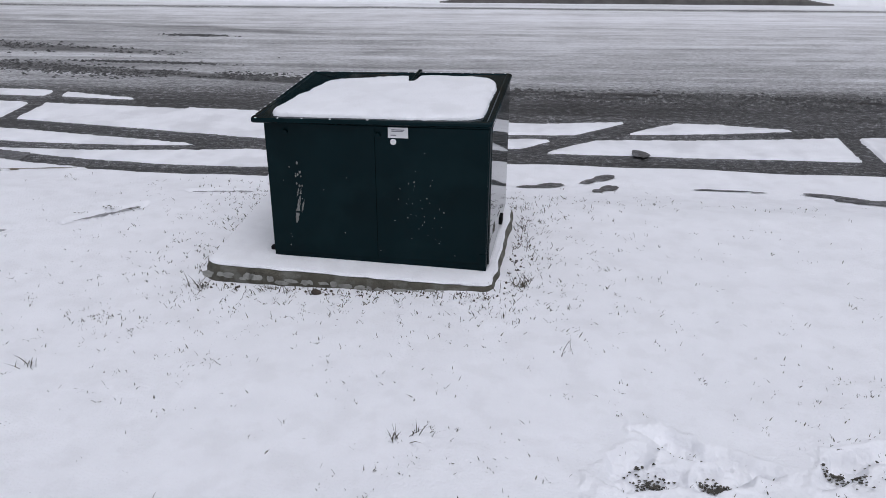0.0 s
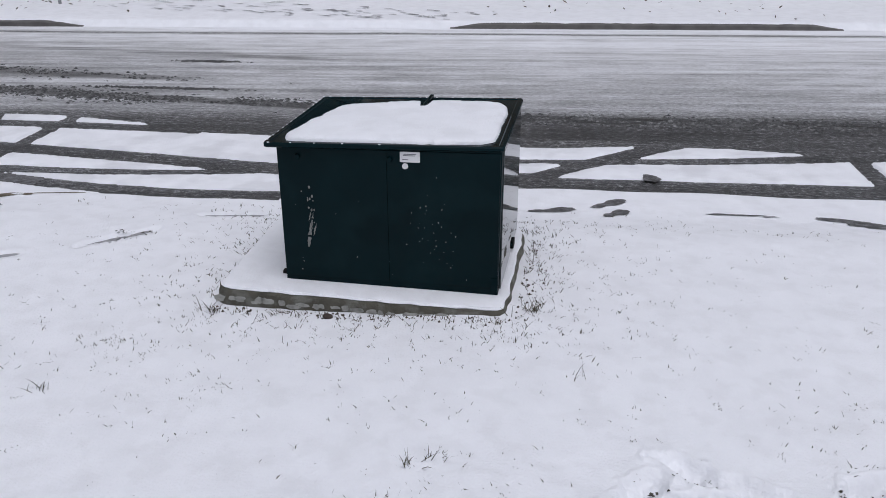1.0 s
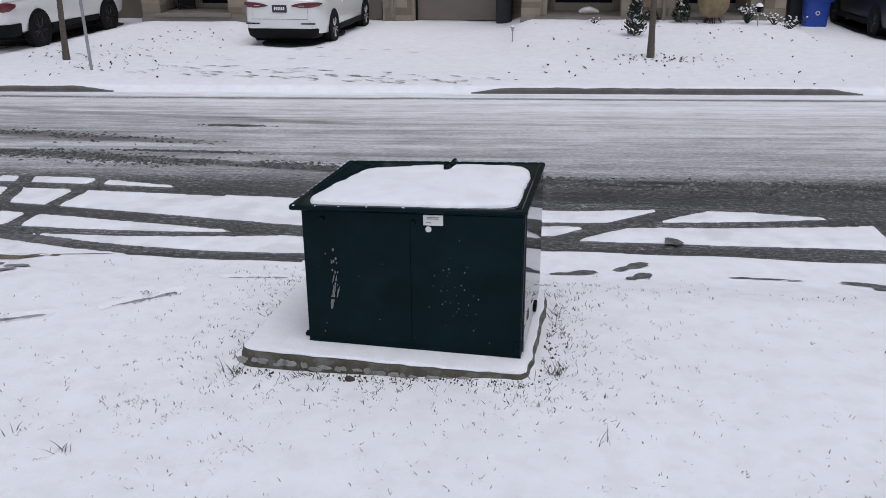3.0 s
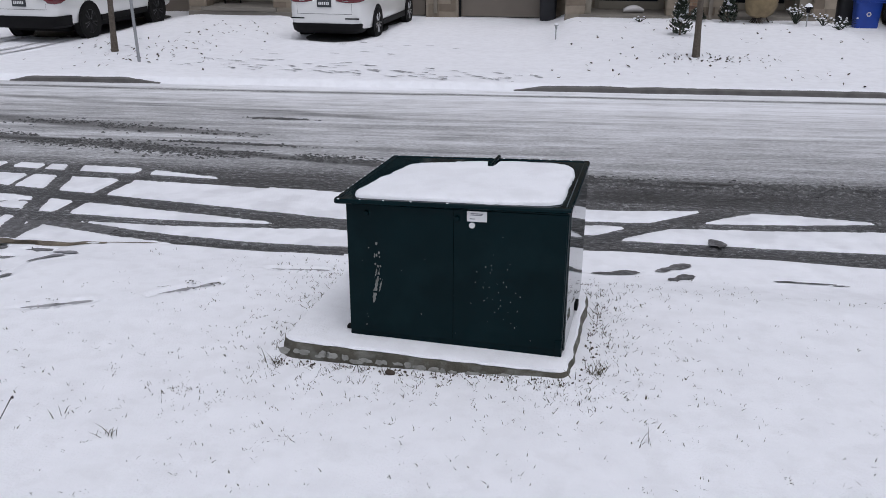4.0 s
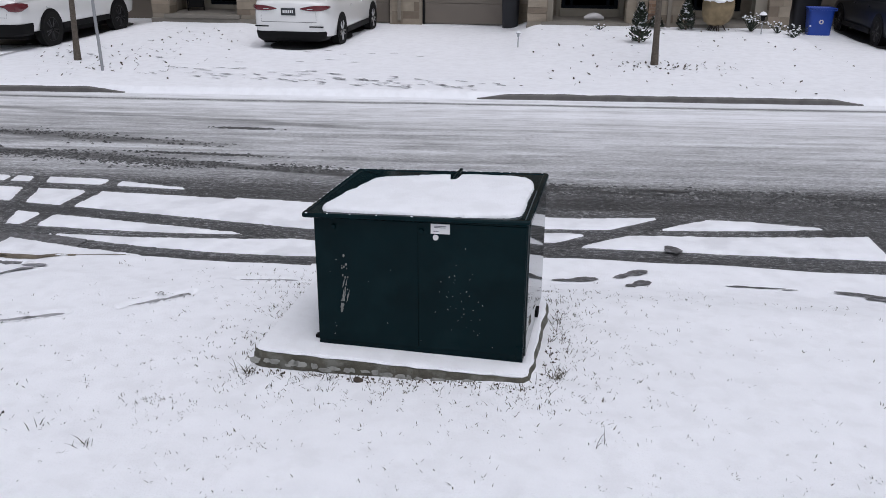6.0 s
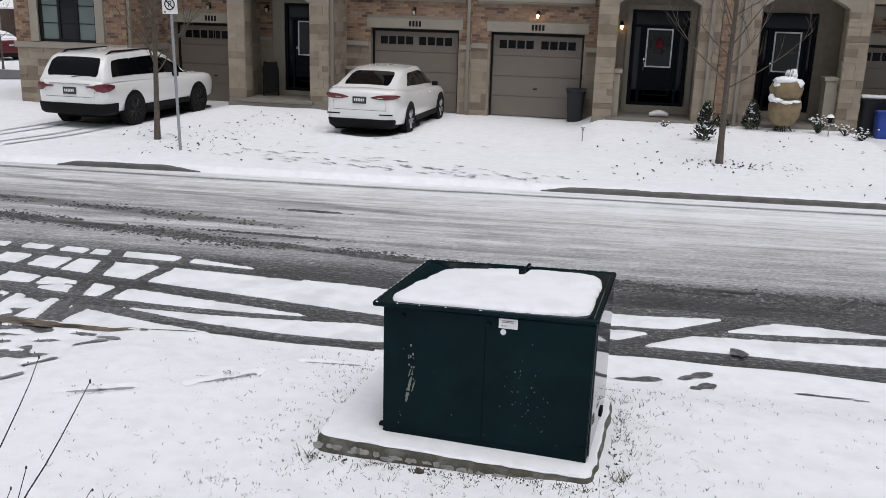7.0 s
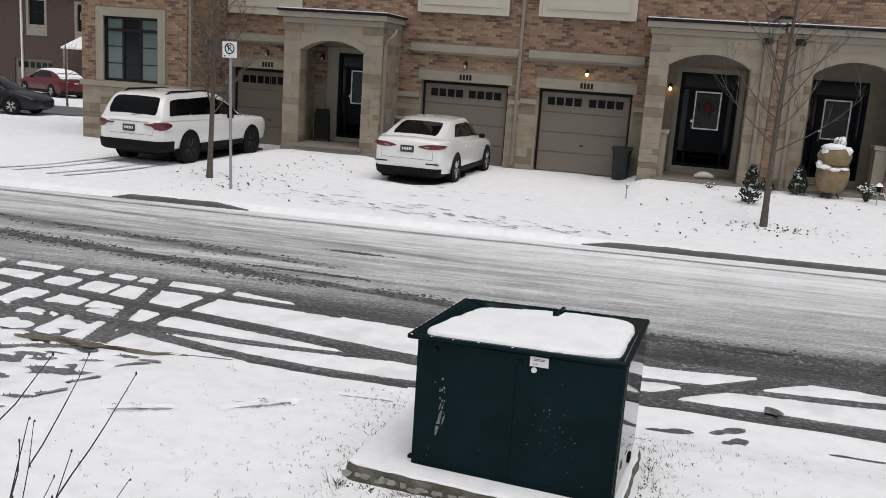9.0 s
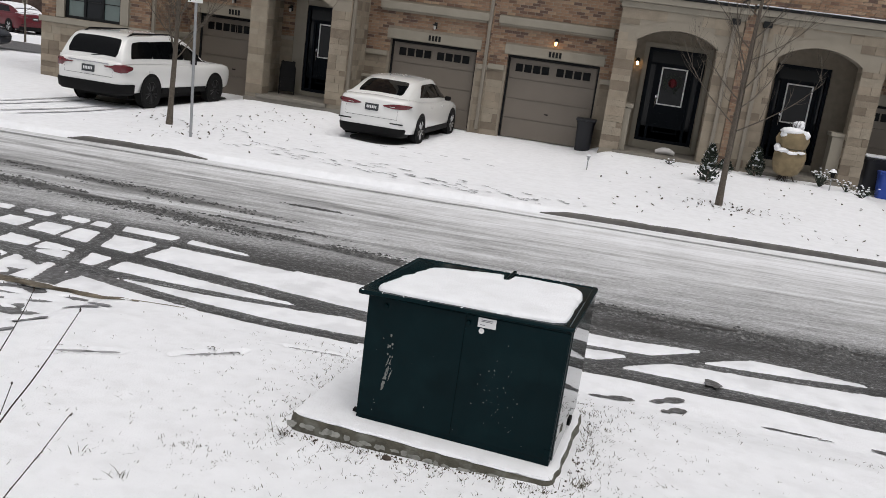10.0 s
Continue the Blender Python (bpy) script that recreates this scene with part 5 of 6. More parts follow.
part("half_wall", Shape().box(-0.40, -0.05, 21.9, 22.3, 0.44, 1.48, 0.01).box(-0.42, 0.0, 21.87, 22.33, 1.485, 1.58, 0.01), M_TRIM, house_d, "low stone pier with a cap")
downspout(house_d, 1.96, PORCH_Y - 0.03, 0.35, 3.72)
pier = part("party_pier", Shape().box(2.19, 2.46, PORCH_Y - 0.02, WALL_Y + 0.3, 0, 4.32), M_MORTAR, house_d, "narrow light brick pier between two porches")
brick_faces(2.19, 2.46, 0.3, 4.3, PORCH_Y - 0.02, [], pier, 40, size=(0.13, 0.065))
part("pier_cap", Shape().box(2.17, 2.48, PORCH_Y - 0.06, WALL_Y, 4.32, 4.38, 0.01), M_BLACK, pier)
roof(house_d, -3.95, 2.3, WALL_Y, 34, 8.0)

house_e = thing("townhouse", "brown brick townhouse with a dark arched porch", "house", group="row of townhouses")
porch(house_e, 2.48, 5.42, 3.04, 4.94, PORCH_Y, WALL_Y + 0.3, 0.46, 3.12, 3.44, 4.19, 60)
ewall = part("wall", pierced(2.48, 5.42, WALL_Y, WALL_Y + 0.3, 0.0, 8.0, [(3.3, 4.6, 0.4, 3.02)]), M_MORTAR, house_e, "brick wall behind the porch")
brick_faces(2.3, 5.6, 4.24, 8.0, WALL_Y, [], ewall, 260)
front_door(house_e, 3.31, 4.58, 0.66, 3.02, WALL_Y + 0.02, 3.53, 4.36, False)
part("threshold", Shape().box(3.28, 4.6, WALL_Y - 0.12, WALL_Y + 0.05, 0.46, 0.63, 0.01), M_TRIM, house_e)
part("half_wall", Shape().box(4.66, 5.1, 21.9, 22.35, 0.46, 1.5, 0.01).box(4.62, 5.12, 21.87, 22.38, 1.505, 1.6, 0.01), M_TRIM, house_e, "low stone pier with a cap")
downspout(house_e, 2.67, PORCH_Y - 0.03, 0.35, 3.74)
garage_bay(house_e, 5.42, 12.5, 5.95, 8.39, 24.9, 0.12, 1.85, False, 71, bricks=0)
part("return_wall", Shape().box(5.17, 5.42, WALL_Y + 0.3, 24.9, 0, 8.0), M_TRIM, house_e)
roof(house_e, 2.3, 12.5, WALL_Y, 34, 8.0)


# ---- cars ----
class Skin:
    """A lofted body whose surface can be asked for points, to lay panes and lamps on it."""

    def __init__(self, rings):
        self.r = [[Vector(p) for p in ring] for ring in rings]

    def at(self, u, v):
        u = min(max(u, 0.0), len(self.r) - 1.0)
        v = min(max(v, 0.0), len(self.r[0]) - 1.0)
        i, j = min(int(u), len(self.r) - 2), min(int(v), len(self.r[0]) - 2)
        a, b = u - i, v - j
        return (self.r[i][j] * (1 - a) + self.r[i + 1][j] * a) * (1 - b) + (self.r[i][j + 1] * (1 - a) + self.r[i + 1][j + 1] * a) * b

    def patch(self, u0, u1, v0, v1, off, nu=6, nv=6, lean0=0.0, lean1=0.0, thick=0.012, corner=0.0, reach=0.2):
        """A thin plate on the skin; lean shifts its ends along u with v, corner rounds them."""
        grid, low = [], []
        for i in range(nu + 1):
            for j in range(nv + 1):
                b = j / nv
                e = max(0.0, (abs(2 * b - 1) - 1 + reach) / reach)
                inset = corner * (1 - math.sqrt(max(0.0, 1 - e * e)))
                a0, a1 = u0 + lean0 * b + inset, u1 + lean1 * b - inset
                u, v = a0 + (a1 - a0) * i / nu, v0 + (v1 - v0) * b
                p = self.at(u, v)
                du, dv = self.at(u + 0.02, v) - self.at(u - 0.02, v), self.at(u, v + 0.02) - self.at(u, v - 0.02)
                n = du.cross(dv)
                n = n.normalized() if n.length > 1e-9 else Vector((0, 0, 1))
                c = Vector((0, p.y, 0.8))
                if n.dot(p - c) < 0:
                    n = -n
                grid.append(p + n * off)
                low.append(p - n * thick)
        s = Shape()
        w = nv + 1
        f = [(i * w + j, i * w + j + 1, (i + 1) * w + j + 1, (i + 1) * w + j) for i in range(nu) for j in range(nv)]
        rim = [(i, 0) for i in range(nu)] + [(nu, j) for j in range(nv)] + [(i, nv) for i in range(nu, 0, -1)] + [(0, j) for j in range(nv, 0, -1)]
        idx = [i * w + j for i, j in rim]
        k = len(grid)
        f += [(idx[q], idx[(q + 1) % len(idx)], idx[(q + 1) % len(idx)] + k, idx[q] + k) for q in range(len(idx))]
        return s.add(grid + low, f)


def dense(stations, per=3):
    """Stations eased between with a smooth curve."""
    out = []
    for i in range(len(stations) - 1):
        a, b = np.array(stations[i]), np.array(stations[i + 1])
        p = np.array(stations[i - 1]) if i else a
        q = np.array(stations[i + 2]) if i + 2 < len(stations) else b
        for k in range(per):
            t = k / per
            m = 0.5 * ((2 * a) + (b - p) * t + (2 * p - 5 * a + 4 * b - q) * t * t + (3 * a - p - 3 * b + q) * t ** 3)
            out.append(m)
    out.append(np.array(stations[-1]))
    return out


def wheel(car, x, y, r, rim_mat, side):
    t = 0.11
    tyre = part("wheel", Shape().lathe([(r * 0.66, -t), (r * 0.93, -t), (r, -t * 0.7), (r, t * 0.7), (r * 0.93, t), (r * 0.66, t)], pose(x, y, r), 28, "x"), M_TYRE, car, smooth=True)
    rim = Shape().lathe([(r * 0.68, side * 0.09), (r * 0.66, side * 0.105), (r * 0.60, side * 0.09), (r * 0.58, side * 0.02), (0.0, side * 0.02)], pose(x, y, r), 28, "x")
    part("rim", rim, M_BLACKALLOY, tyre, smooth=True)
    sp = Shape()
    for k in range(10):
        a = 2 * math.pi * k / 10 + (0.12 if k % 2 else -0.12)
        c, s = math.cos(a), math.sin(a)
        sp.tube([(x + side * 0.085, y + 0.05 * c, r + 0.05 * s), (x + side * 0.095, y + r * 0.63 * c, r + r * 0.63 * s)], [0.026, 0.020], 5)
    sp.lathe([(0.0, side * 0.10), (0.05, side * 0.095), (0.06, side * 0.06)], pose(x, y, r), 12, "x")
    part("spoke_star", sp, rim_mat, tyre, "dark spokes" if rim_mat is M_BLACKALLOY else "silver spokes")


def car(name, label, at, paint, body_st, cabin_st, wheels, r, rim_mat, suv=False, snow=False, group="parked cars"):
    c = thing(name, label, "car", at, group)
    lower = []
    for y, hw, zb, zt in dense(body_st):
        half = [(hw * 0.80, zb), (hw * 0.95, zb + 0.05), (hw * 0.99, zb + 0.22), (hw, (zb + zt) / 2 + 0.06), (hw * 0.985, zt - 0.10), (hw * 0.94, zt - 0.025), (hw * 0.82, zt + 0.005), (0, zt + 0.03)]
        lower.append([(-x, y, z) for x, z in half] + [(x, y, z) for x, z in half[-2::-1]])
    body = part("body", Shape().loft(lower), paint, c, smooth="all")
    body.data.set_sharp_from_angle(angle=radians(50))
    skin = Skin(lower)
    upper = []
    for y, hb, zb, ht, zt in dense(cabin_st, 4):
        half = [(hb, zb - 0.03), (hb * 0.985, zb + 0.03), (ht + 0.045, zt - 0.07 * (zt - zb) / 0.4 - 0.01), (ht, zt - 0.012), (ht * 0.6, zt + 0.012), (0, zt + 0.02)]
        upper.append([(-x, y, z) for x, z in half] + [(x, y, z) for x, z in half[-2::-1]])
    cabin = part("cabin", Shape().loft(upper), paint, c, smooth="all")
    cabin.data.set_sharp_from_angle(angle=radians(50))
    cs = Skin(upper)
    n = len(upper) - 1
    part("rear_window", cs.patch(0.75, 3.7, 3.3 if suv else 3.45, 6.7 if suv else 6.55, 0.008, 8, 24, corner=0.7, reach=0.16), M_CARGLASS, c, "dark tinted rear window", smooth=True)
    part("windscreen", cs.patch(n - 3.6, n - 0.6, 2.3, 7.7, 0.008), M_CARGLASS, c, smooth=True)
    m = 4.0
    cuts = [(3.6, m + 3.5), (m + 3.53, 2 * m + 3.9), (2 * m + 3.93, 3 * m + 4.6)] if suv else [(3.4, m + 2.5), (m + 2.58, 2 * m + 3.1), (2 * m + 3.18, 3 * m + 4.2)]
    for v0, v1 in ((1.12, 1.96), (8.88, 8.04)):
        for k, (a, b) in enumerate(cuts):
            part("side_window", cs.patch(a, b, v0, v1, 0.008, 8, 10, corner=0.14 if k != 1 else 0.0, reach=0.4, lean0=(2.0 if not suv else 0.8) if k == 0 else 0, lean1=-2.2 if k == 2 else 0), M_CARGLASS, c, smooth=True)
    y0 = body_st[0][0]
    hw = max(s[1] for s in body_st)
    for wy in wheels:
        for side in (-1, 1):
            arch = Shape().lathe([(0.0, 0), (r + 0.04, 0), (r + 0.04, side * 0.012), (0.0, side * 0.012)], pose(side * (hw - 0.006), wy, r + 0.02), 28, "x")
            part("wheel_arch", arch, M_PLASTIC, c, smooth=True)
            wheel(c, side * (hw - 0.093), wy, r, rim_mat, side)
    zt, zb = body_st[1][3], body_st[1][2]
    # lower bumper, plate, lamps, badge
    bw = 0.86 if suv else 0.77
    low, high = zb - (0.08 if suv else 0.10), zb + (0.17 if suv else 0.11)
    half = [(bw * 1.04, 0.42), (bw * 1.0, 0.12), (bw * 0.93, 0.03), (bw * 0.80, -0.012), (bw * 0.5, -0.026), (0.0, -0.030)]
    plan = [(-x, y) for x, y in half] + [(x, y) for x, y in half[-2::-1]]
    bump = Shape().loft([[(x * f, y0 + y + d, z) for x, y in plan] for z, f, d in ((low, 0.90, 0.07), (low + 0.05, 0.97, 0.02), (high - 0.03, 1.0, 0.0), (high, 0.99, 0.012))])
    part("rear_bumper", bump, M_PLASTIC, c, "black lower bumper", smooth=True)
    seam = y0 - 0.004
    part("boot_seam", Shape().box(-0.60, 0.60, seam, seam + 0.03, zb + 0.30, zb + 0.306).box(-0.604, -0.598, seam + 0.004, seam + 0.03, zb + 0.30, zt - 0.2).box(0.598, 0.604, seam + 0.004, seam + 0.03, zb + 0.30, zt - 0.2), M_BLACKALLOY, c)
    part("under_tray", Shape().box(-hw * 0.7, hw * 0.7, 0.6, body_st[-1][0] - 0.3, 0.2, zb + 0.2), M_PLASTIC, c)
    plate = part("number_plate", Shape().box(-0.155, 0.155, y0 - 0.022, y0 + 0.02, zt - 0.27, zt - 0.12, 0.004), M_PLATE, c, "dark number plate")
    bars = Shape()
    for k in range(6):
        bars.box(-0.115 + k * 0.04, -0.09 + k * 0.04, y0 - 0.026, y0 - 0.02, zt - 0.22, zt - 0.16)
    part("plate_bars", bars, M_LABEL, plate)
    part("badge", Shape().lathe([(0, -0.010), (0.04, -0.010), (0.045, 0.0)], pose(0, y0 + 0.012, zt - 0.045) @ Matrix.Diagonal((1.3, 1, 0.7, 1)), 16, "y"), M_PLATE if not suv else M_CHROME, c, "plain oval badge")
    for side in (-1, 1):
        if suv:
            line = ((0.40, -0.014, 0.012), (0.52, -0.020, 0.018), (0.60, -0.022, 0.036), (0.67, -0.018, 0.085), (0.79, 0.030, 0.098), (0.852, 0.15, 0.090), (0.884, 0.34, 0.030))
            mid = 0.90
        else:
            line = ((0.26, -0.010, 0.010), (0.36, -0.016, 0.036), (0.48, -0.018, 0.056), (0.58, -0.018, 0.062), (0.66, -0.006, 0.062), (0.745, 0.045, 0.056), (0.81, 0.15, 0.042), (0.845, 0.28, 0.012))
            mid = 0.865
        rings = []
        for k, (x, dy, hh) in enumerate(line):
            zc, inward = mid + (0.03 * (0.1 - hh) / 0.09 if suv else 0.004 * k), 0.04
            rings.append([(side * (x - 0.03), y0 + dy + inward, zc - hh), (side * x, y0 + dy, zc - hh * 0.85), (side * (x + 0.006), y0 + dy - 0.012, zc), (side * x, y0 + dy, zc + hh * 0.85), (side * (x - 0.03), y0 + dy + inward, zc + hh)])
        tl = part("tail_lamp", Shape().loft(rings), M_TAIL, c, "red tail lamp", smooth=True)
        part("reverse_lamp", Shape().box(min(side * 0.42, side * 0.54), max(side * 0.42, side * 0.54), y0 - 0.033, y0, mid - 0.006, mid + 0.004, 0.002), M_LENS, tl, "pale reversing lamp")
        part("door_mirror", Shape().box(min(side * (hw - 0.02), side * (hw + 0.13)), max(side * (hw - 0.02), side * (hw + 0.13)), cabin_st[-2][0] + 0.22, cabin_st[-2][0] + 0.31, zt - 0.05 if not suv else zt - 0.02, zt + 0.06 if not suv else zt + 0.11, 0.035), M_PLASTIC, c)
        for wy in (cabin_st[1][0] + 0.55, cabin_st[1][0] + 1.55):
            part("door_handle", Shape().box(side * hw - 0.015, side * hw + 0.022, wy, wy + 0.16, zt - 0.19, zt - 0.16, 0.008), paint, c)
        sk = Shape().box(side * hw - 0.03, side * hw + 0.006, wheels[0] + r + 0.08, wheels[1] - r - 0.08, zb - 0.05, zb + 0.07, 0.01)
        part("sill", sk, M_PLASTIC, c, "black sill")
    if suv:
        for side in (-1, 1):
            part("roof_rail", Shape().tube([(side * 0.54, 0.55, 1.555), (side * 0.56, 0.75, 1.645), (side * 0.56, 2.2, 1.665), (side * 0.54, 2.6, 1.59)], [0.022] * 4, 6), M_PLASTIC, c, "black roof rail")
        part("tailgate_trim", Shape().box(-0.5, 0.5, y0 - 0.012, y0 + 0.03, zt - 0.065, zt - 0.04, 0.004), M_CHROME, c, "chrome strip")
        part("rear_wiper", Shape().tube([(0.0, 0.10, zt + 0.09), (0.25, 0.115, zt + 0.12)], [0.012, 0.008], 5), M_PLASTIC, c)
    else:
        part("antenna", Shape().box(-0.02, 0.02, cabin_st[1][0] + 0.1, cabin_st[1][0] + 0.22, cabin_st[1][4] + 0.01, cabin_st[1][4] + 0.06, 0.01), paint, c)
        for side in (-1, 1):
            part("bumper_slit", Shape().box(min(side * 0.45, side * 0.75), max(side * 0.45, side * 0.75), y0 - 0.012, y0 + 0.03, zb + 0.20, zb + 0.225, 0.004), M_PLASTIC, c)
    if snow:
        part("roof_snow", cs.patch(2.6, n - 3.0, 2.6, 7.4, 0.05, 8, 8), M_SNOW, c, "thick snow on the roof", smooth=True)
        part("boot_snow", skin.patch(4.0, 9.0, 5.6, 8.4, 0.035, 6, 8), M_SNOW, c, "snow on the boot lid", smooth=True)
        part("window_snow", cs.patch(0.6, 2.2, 2.6, 7.4, 0.03, 6, 8), M_SNOW, c, "snow on the rear window", smooth=True)
    return c


SEDAN_BODY = [(0.0, 0.64, 0.36, 0.95), (0.06, 0.74, 0.29, 1.00), (0.25, 0.82, 0.24, 1.03), (0.6, 0.862, 0.22, 1.03), (1.3, 0.868, 0.2, 0.98), (2.6, 0.868, 0.2, 0.95),
              (3.6, 0.86, 0.2, 0.93), (4.3, 0.84, 0.22, 0.84), (4.7, 0.77, 0.25, 0.72), (4.87, 0.62, 0.35, 0.62)]
SEDAN_CABIN = [(0.34, 0.76, 1.015, 0.66, 1.045), (1.20, 0.80, 1.00, 0.59, 1.37), (2.05, 0.81, 0.96, 0.58, 1.445), (2.75, 0.81, 0.95, 0.57, 1.40), (3.75, 0.75, 0.925, 0.62, 0.94)]
SUV_BODY = [(0.0, 0.68, 0.46, 0.98), (0.05, 0.77, 0.40, 1.03), (0.2, 0.84, 0.36, 1.05), (1.0, 0.875, 0.33, 1.05), (3.0, 0.875, 0.33, 1.03), (3.7, 0.87, 0.33, 1.02),
            (4.45, 0.85, 0.35, 1.00), (4.82, 0.80, 0.4, 0.95), (5.0, 0.68, 0.48, 0.82)]
SUV_CABIN = [(0.08, 0.79, 1.03, 0.72, 1.06), (0.42, 0.83, 1.05, 0.66, 1.54), (1.3, 0.84, 1.05, 0.66, 1.63), (2.5, 0.84, 1.03, 0.65, 1.61), (3.75, 0.79, 1.015, 0.67, 1.03)]

car("sedan", "white sedan with a dark rear window, parked before a garage", pose(-5.58, 18.4, 0.085, 0, 0, -2.5), M_WHITECAR, SEDAN_BODY, SEDAN_CABIN, (1.05, 3.90), 0.335, M_ALLOY)
car("suv", "white sport utility vehicle with black wheels and roof rails", pose(-11.66, 17.05, 0.09, 0, 0, -2.5), M_WHITECAR, SUV_BODY, SUV_CABIN, (1.08, 3.96), 0.375, M_BLACKALLOY, suv=True)
car("sedan", "dark navy car under thick snow, parked on a driveway", pose(8.0, 19.9, 0.11, 0, 0, 0), M_DARKCAR, SEDAN_BODY, SEDAN_CABIN, (1.05, 3.90), 0.335, M_BLACKALLOY, snow=True)
car("sedan", "dark red car with a snow-covered roof, on a side street", pose(-31.0, 41.3, -0.32, 0, 0, 66), M_REDCAR, SEDAN_BODY, SEDAN_CABIN, (1.05, 3.90), 0.335, M_ALLOY, snow=True, group="cars on the side street")
car("sedan", "dark car standing at the side street's edge", pose(-29.2, 29.8, -0.30, 0, 0, -82), M_DARKCAR, SEDAN_BODY, SEDAN_CABIN, (1.05, 3.90), 0.335, M_ALLOY, group="cars on the side street")


# ---- trees and plants ----
def limb_points(start, d, length, bend, r, steps):
    p, out = Vector(start), [Vector(start)]
    d = Vector(d).normalized()
    for k in range(steps):
        d = (d + Vector((r.uniform(-bend, bend), r.uniform(-bend, bend), r.uniform(-bend * 0.3, bend) + 0.03))).normalized()
        p = p + d * length / steps
        out.append(p.copy())
    return out, d


def twigs(shape, pts, radius, r, depth, length, spread, count):
    for k in range(count):
        t = r.uniform(0.2, 1.0)
        i = min(int(t * (len(pts) - 1)), len(pts) - 2)
        base = pts[i].lerp(pts[i + 1], t * (len(pts) - 1) - i)
        along = (pts[i + 1] - pts[i]).normalized()
        side = Vector((r.uniform(-1, 1), r.uniform(-1, 1), r.uniform(-0.3, 0.6))).normalized()
        d = (along + side * spread).normalized()
        ln = length * r.uniform(0.5, 1.1) * (1.1 - 0.5 * t)
        q, _ = limb_points(base, d, ln, 0.18, r, 5)
        rr = max(radius * (1 - 0.6 * t) * 0.5, 0.003)
        shape.tube(q, [max(rr * (1 - 0.75 * j / 5), 0.0022) for j in range(6)], 4, False)
        if depth > 1:
            twigs(shape, q, rr, r, depth - 1, length * 0.45, spread, max(3, count // 2))


def street_tree(label, x, y, z, height, lean, r0, fork, limbs, seed, spread, limb_len, density):
    r = random.Random(seed)
    t = thing("street_tree", label, "tree", group="young street trees")
    trunk = []
    for k in range(13):
        a = k / 12
        trunk.append(Vector((x + lean[0] * a * height + 0.03 * math.sin(5 * a + seed), y + lean[1] * a * height + 0.02 * math.sin(7 * a), z - 0.08 + a * (height + 0.08))))
    part("trunk", Shape().tube(trunk, [r0 * (1.25 if k == 0 else 1) * (1 - 0.86 * k / 12) for k in range(13)], 10), M_BARK, t, smooth=True)
    for k in range(limbs):
        a = fork + (0.96 - fork) * (k / limbs) ** 1.15
        i = min(int(a * 12), 11)
        base = trunk[i].lerp(trunk[i + 1], a * 12 - i)
        th = 2.4 * k + r.uniform(-0.5, 0.5)
        up = r.uniform(0.45, 0.95)
        d = Vector((math.cos(th) * spread, math.sin(th) * spread, up))
        ln = limb_len * (1.1 - 0.55 * (a - fork) / (1 - fork)) * r.uniform(0.75, 1.15)
        pts, _ = limb_points(base, d, ln, 0.11, r, 8)
        rr = r0 * (1 - 0.8 * a) * 0.30
        s = Shape().tube(pts, [max(rr * (1 - 0.8 * j / 8), 0.004) for j in range(9)], 5, False)
        twigs(s, pts, rr, r, 2, ln * 0.5, 0.75, density)
        part("limb", s, M_BARK, t)


street_tree("slim bare street tree with dense upright twigs", -9.17, 16.2, 0.10, 6.2, (0.006, 0), 0.062, 0.225, 34, 5, 0.75, 1.15, 9)
street_tree("slim bare street tree with wide grey branches", 1.90, 17.05, 0.13, 6.4, (0.012, 0.0), 0.066, 0.235, 24, 9, 1.05, 2.0, 7)


def bare_bush():
    r = random.Random(4)
    t = thing("bare_bush", "leafless shrub of thin dark twigs with buds, standing in snow", "shrub")
    for k in range(30):
        a = r.uniform(0, 2 * math.pi)
        base = Vector((-2.12 + 0.09 * math.cos(a), 1.50 + 0.09 * math.sin(a), ground_height(-2.12, 1.50) - 0.03))
        d = Vector((0.25 * math.cos(a) + 0.03, 0.22 * math.sin(a), 1.0))
        ln = r.uniform(1.05, 1.62)
        pts, _ = limb_points(base, d, ln, 0.10, r, 9)
        s = Shape().tube(pts, [0.0046 * (1 - 0.72 * j / 9) for j in range(10)], 5)
        for q in range(r.randint(4, 7)):
            i = r.randint(2, 8)
            e, _ = limb_points(pts[i], (pts[i + 1 if i < 9 else 9] - pts[i - 1]).normalized() + Vector((r.uniform(-0.8, 0.8), r.uniform(-0.5, 0.5), 0.1)), r.uniform(0.12, 0.42), 0.12, r, 5)
            s.tube(e, [0.0028 * (1 - 0.55 * j / 5) for j in range(6)], 4)
            s.lathe([(0.0, 0.009), (0.0032, 0.003), (0.0024, -0.004), (0.0, -0.006)], Matrix.Translation(e[-1]), 5)
        for i in (4, 5, 6, 7, 8, 9):
            o = Vector((r.uniform(-0.006, 0.006), 0, 0))
            s.lathe([(0.0, 0.006), (0.0034, 0.002), (0.0026, -0.003), (0.0, -0.004)], Matrix.Translation(pts[i] + o), 5)
        part("twig", s, M_TWIG, t)


bare_bush()


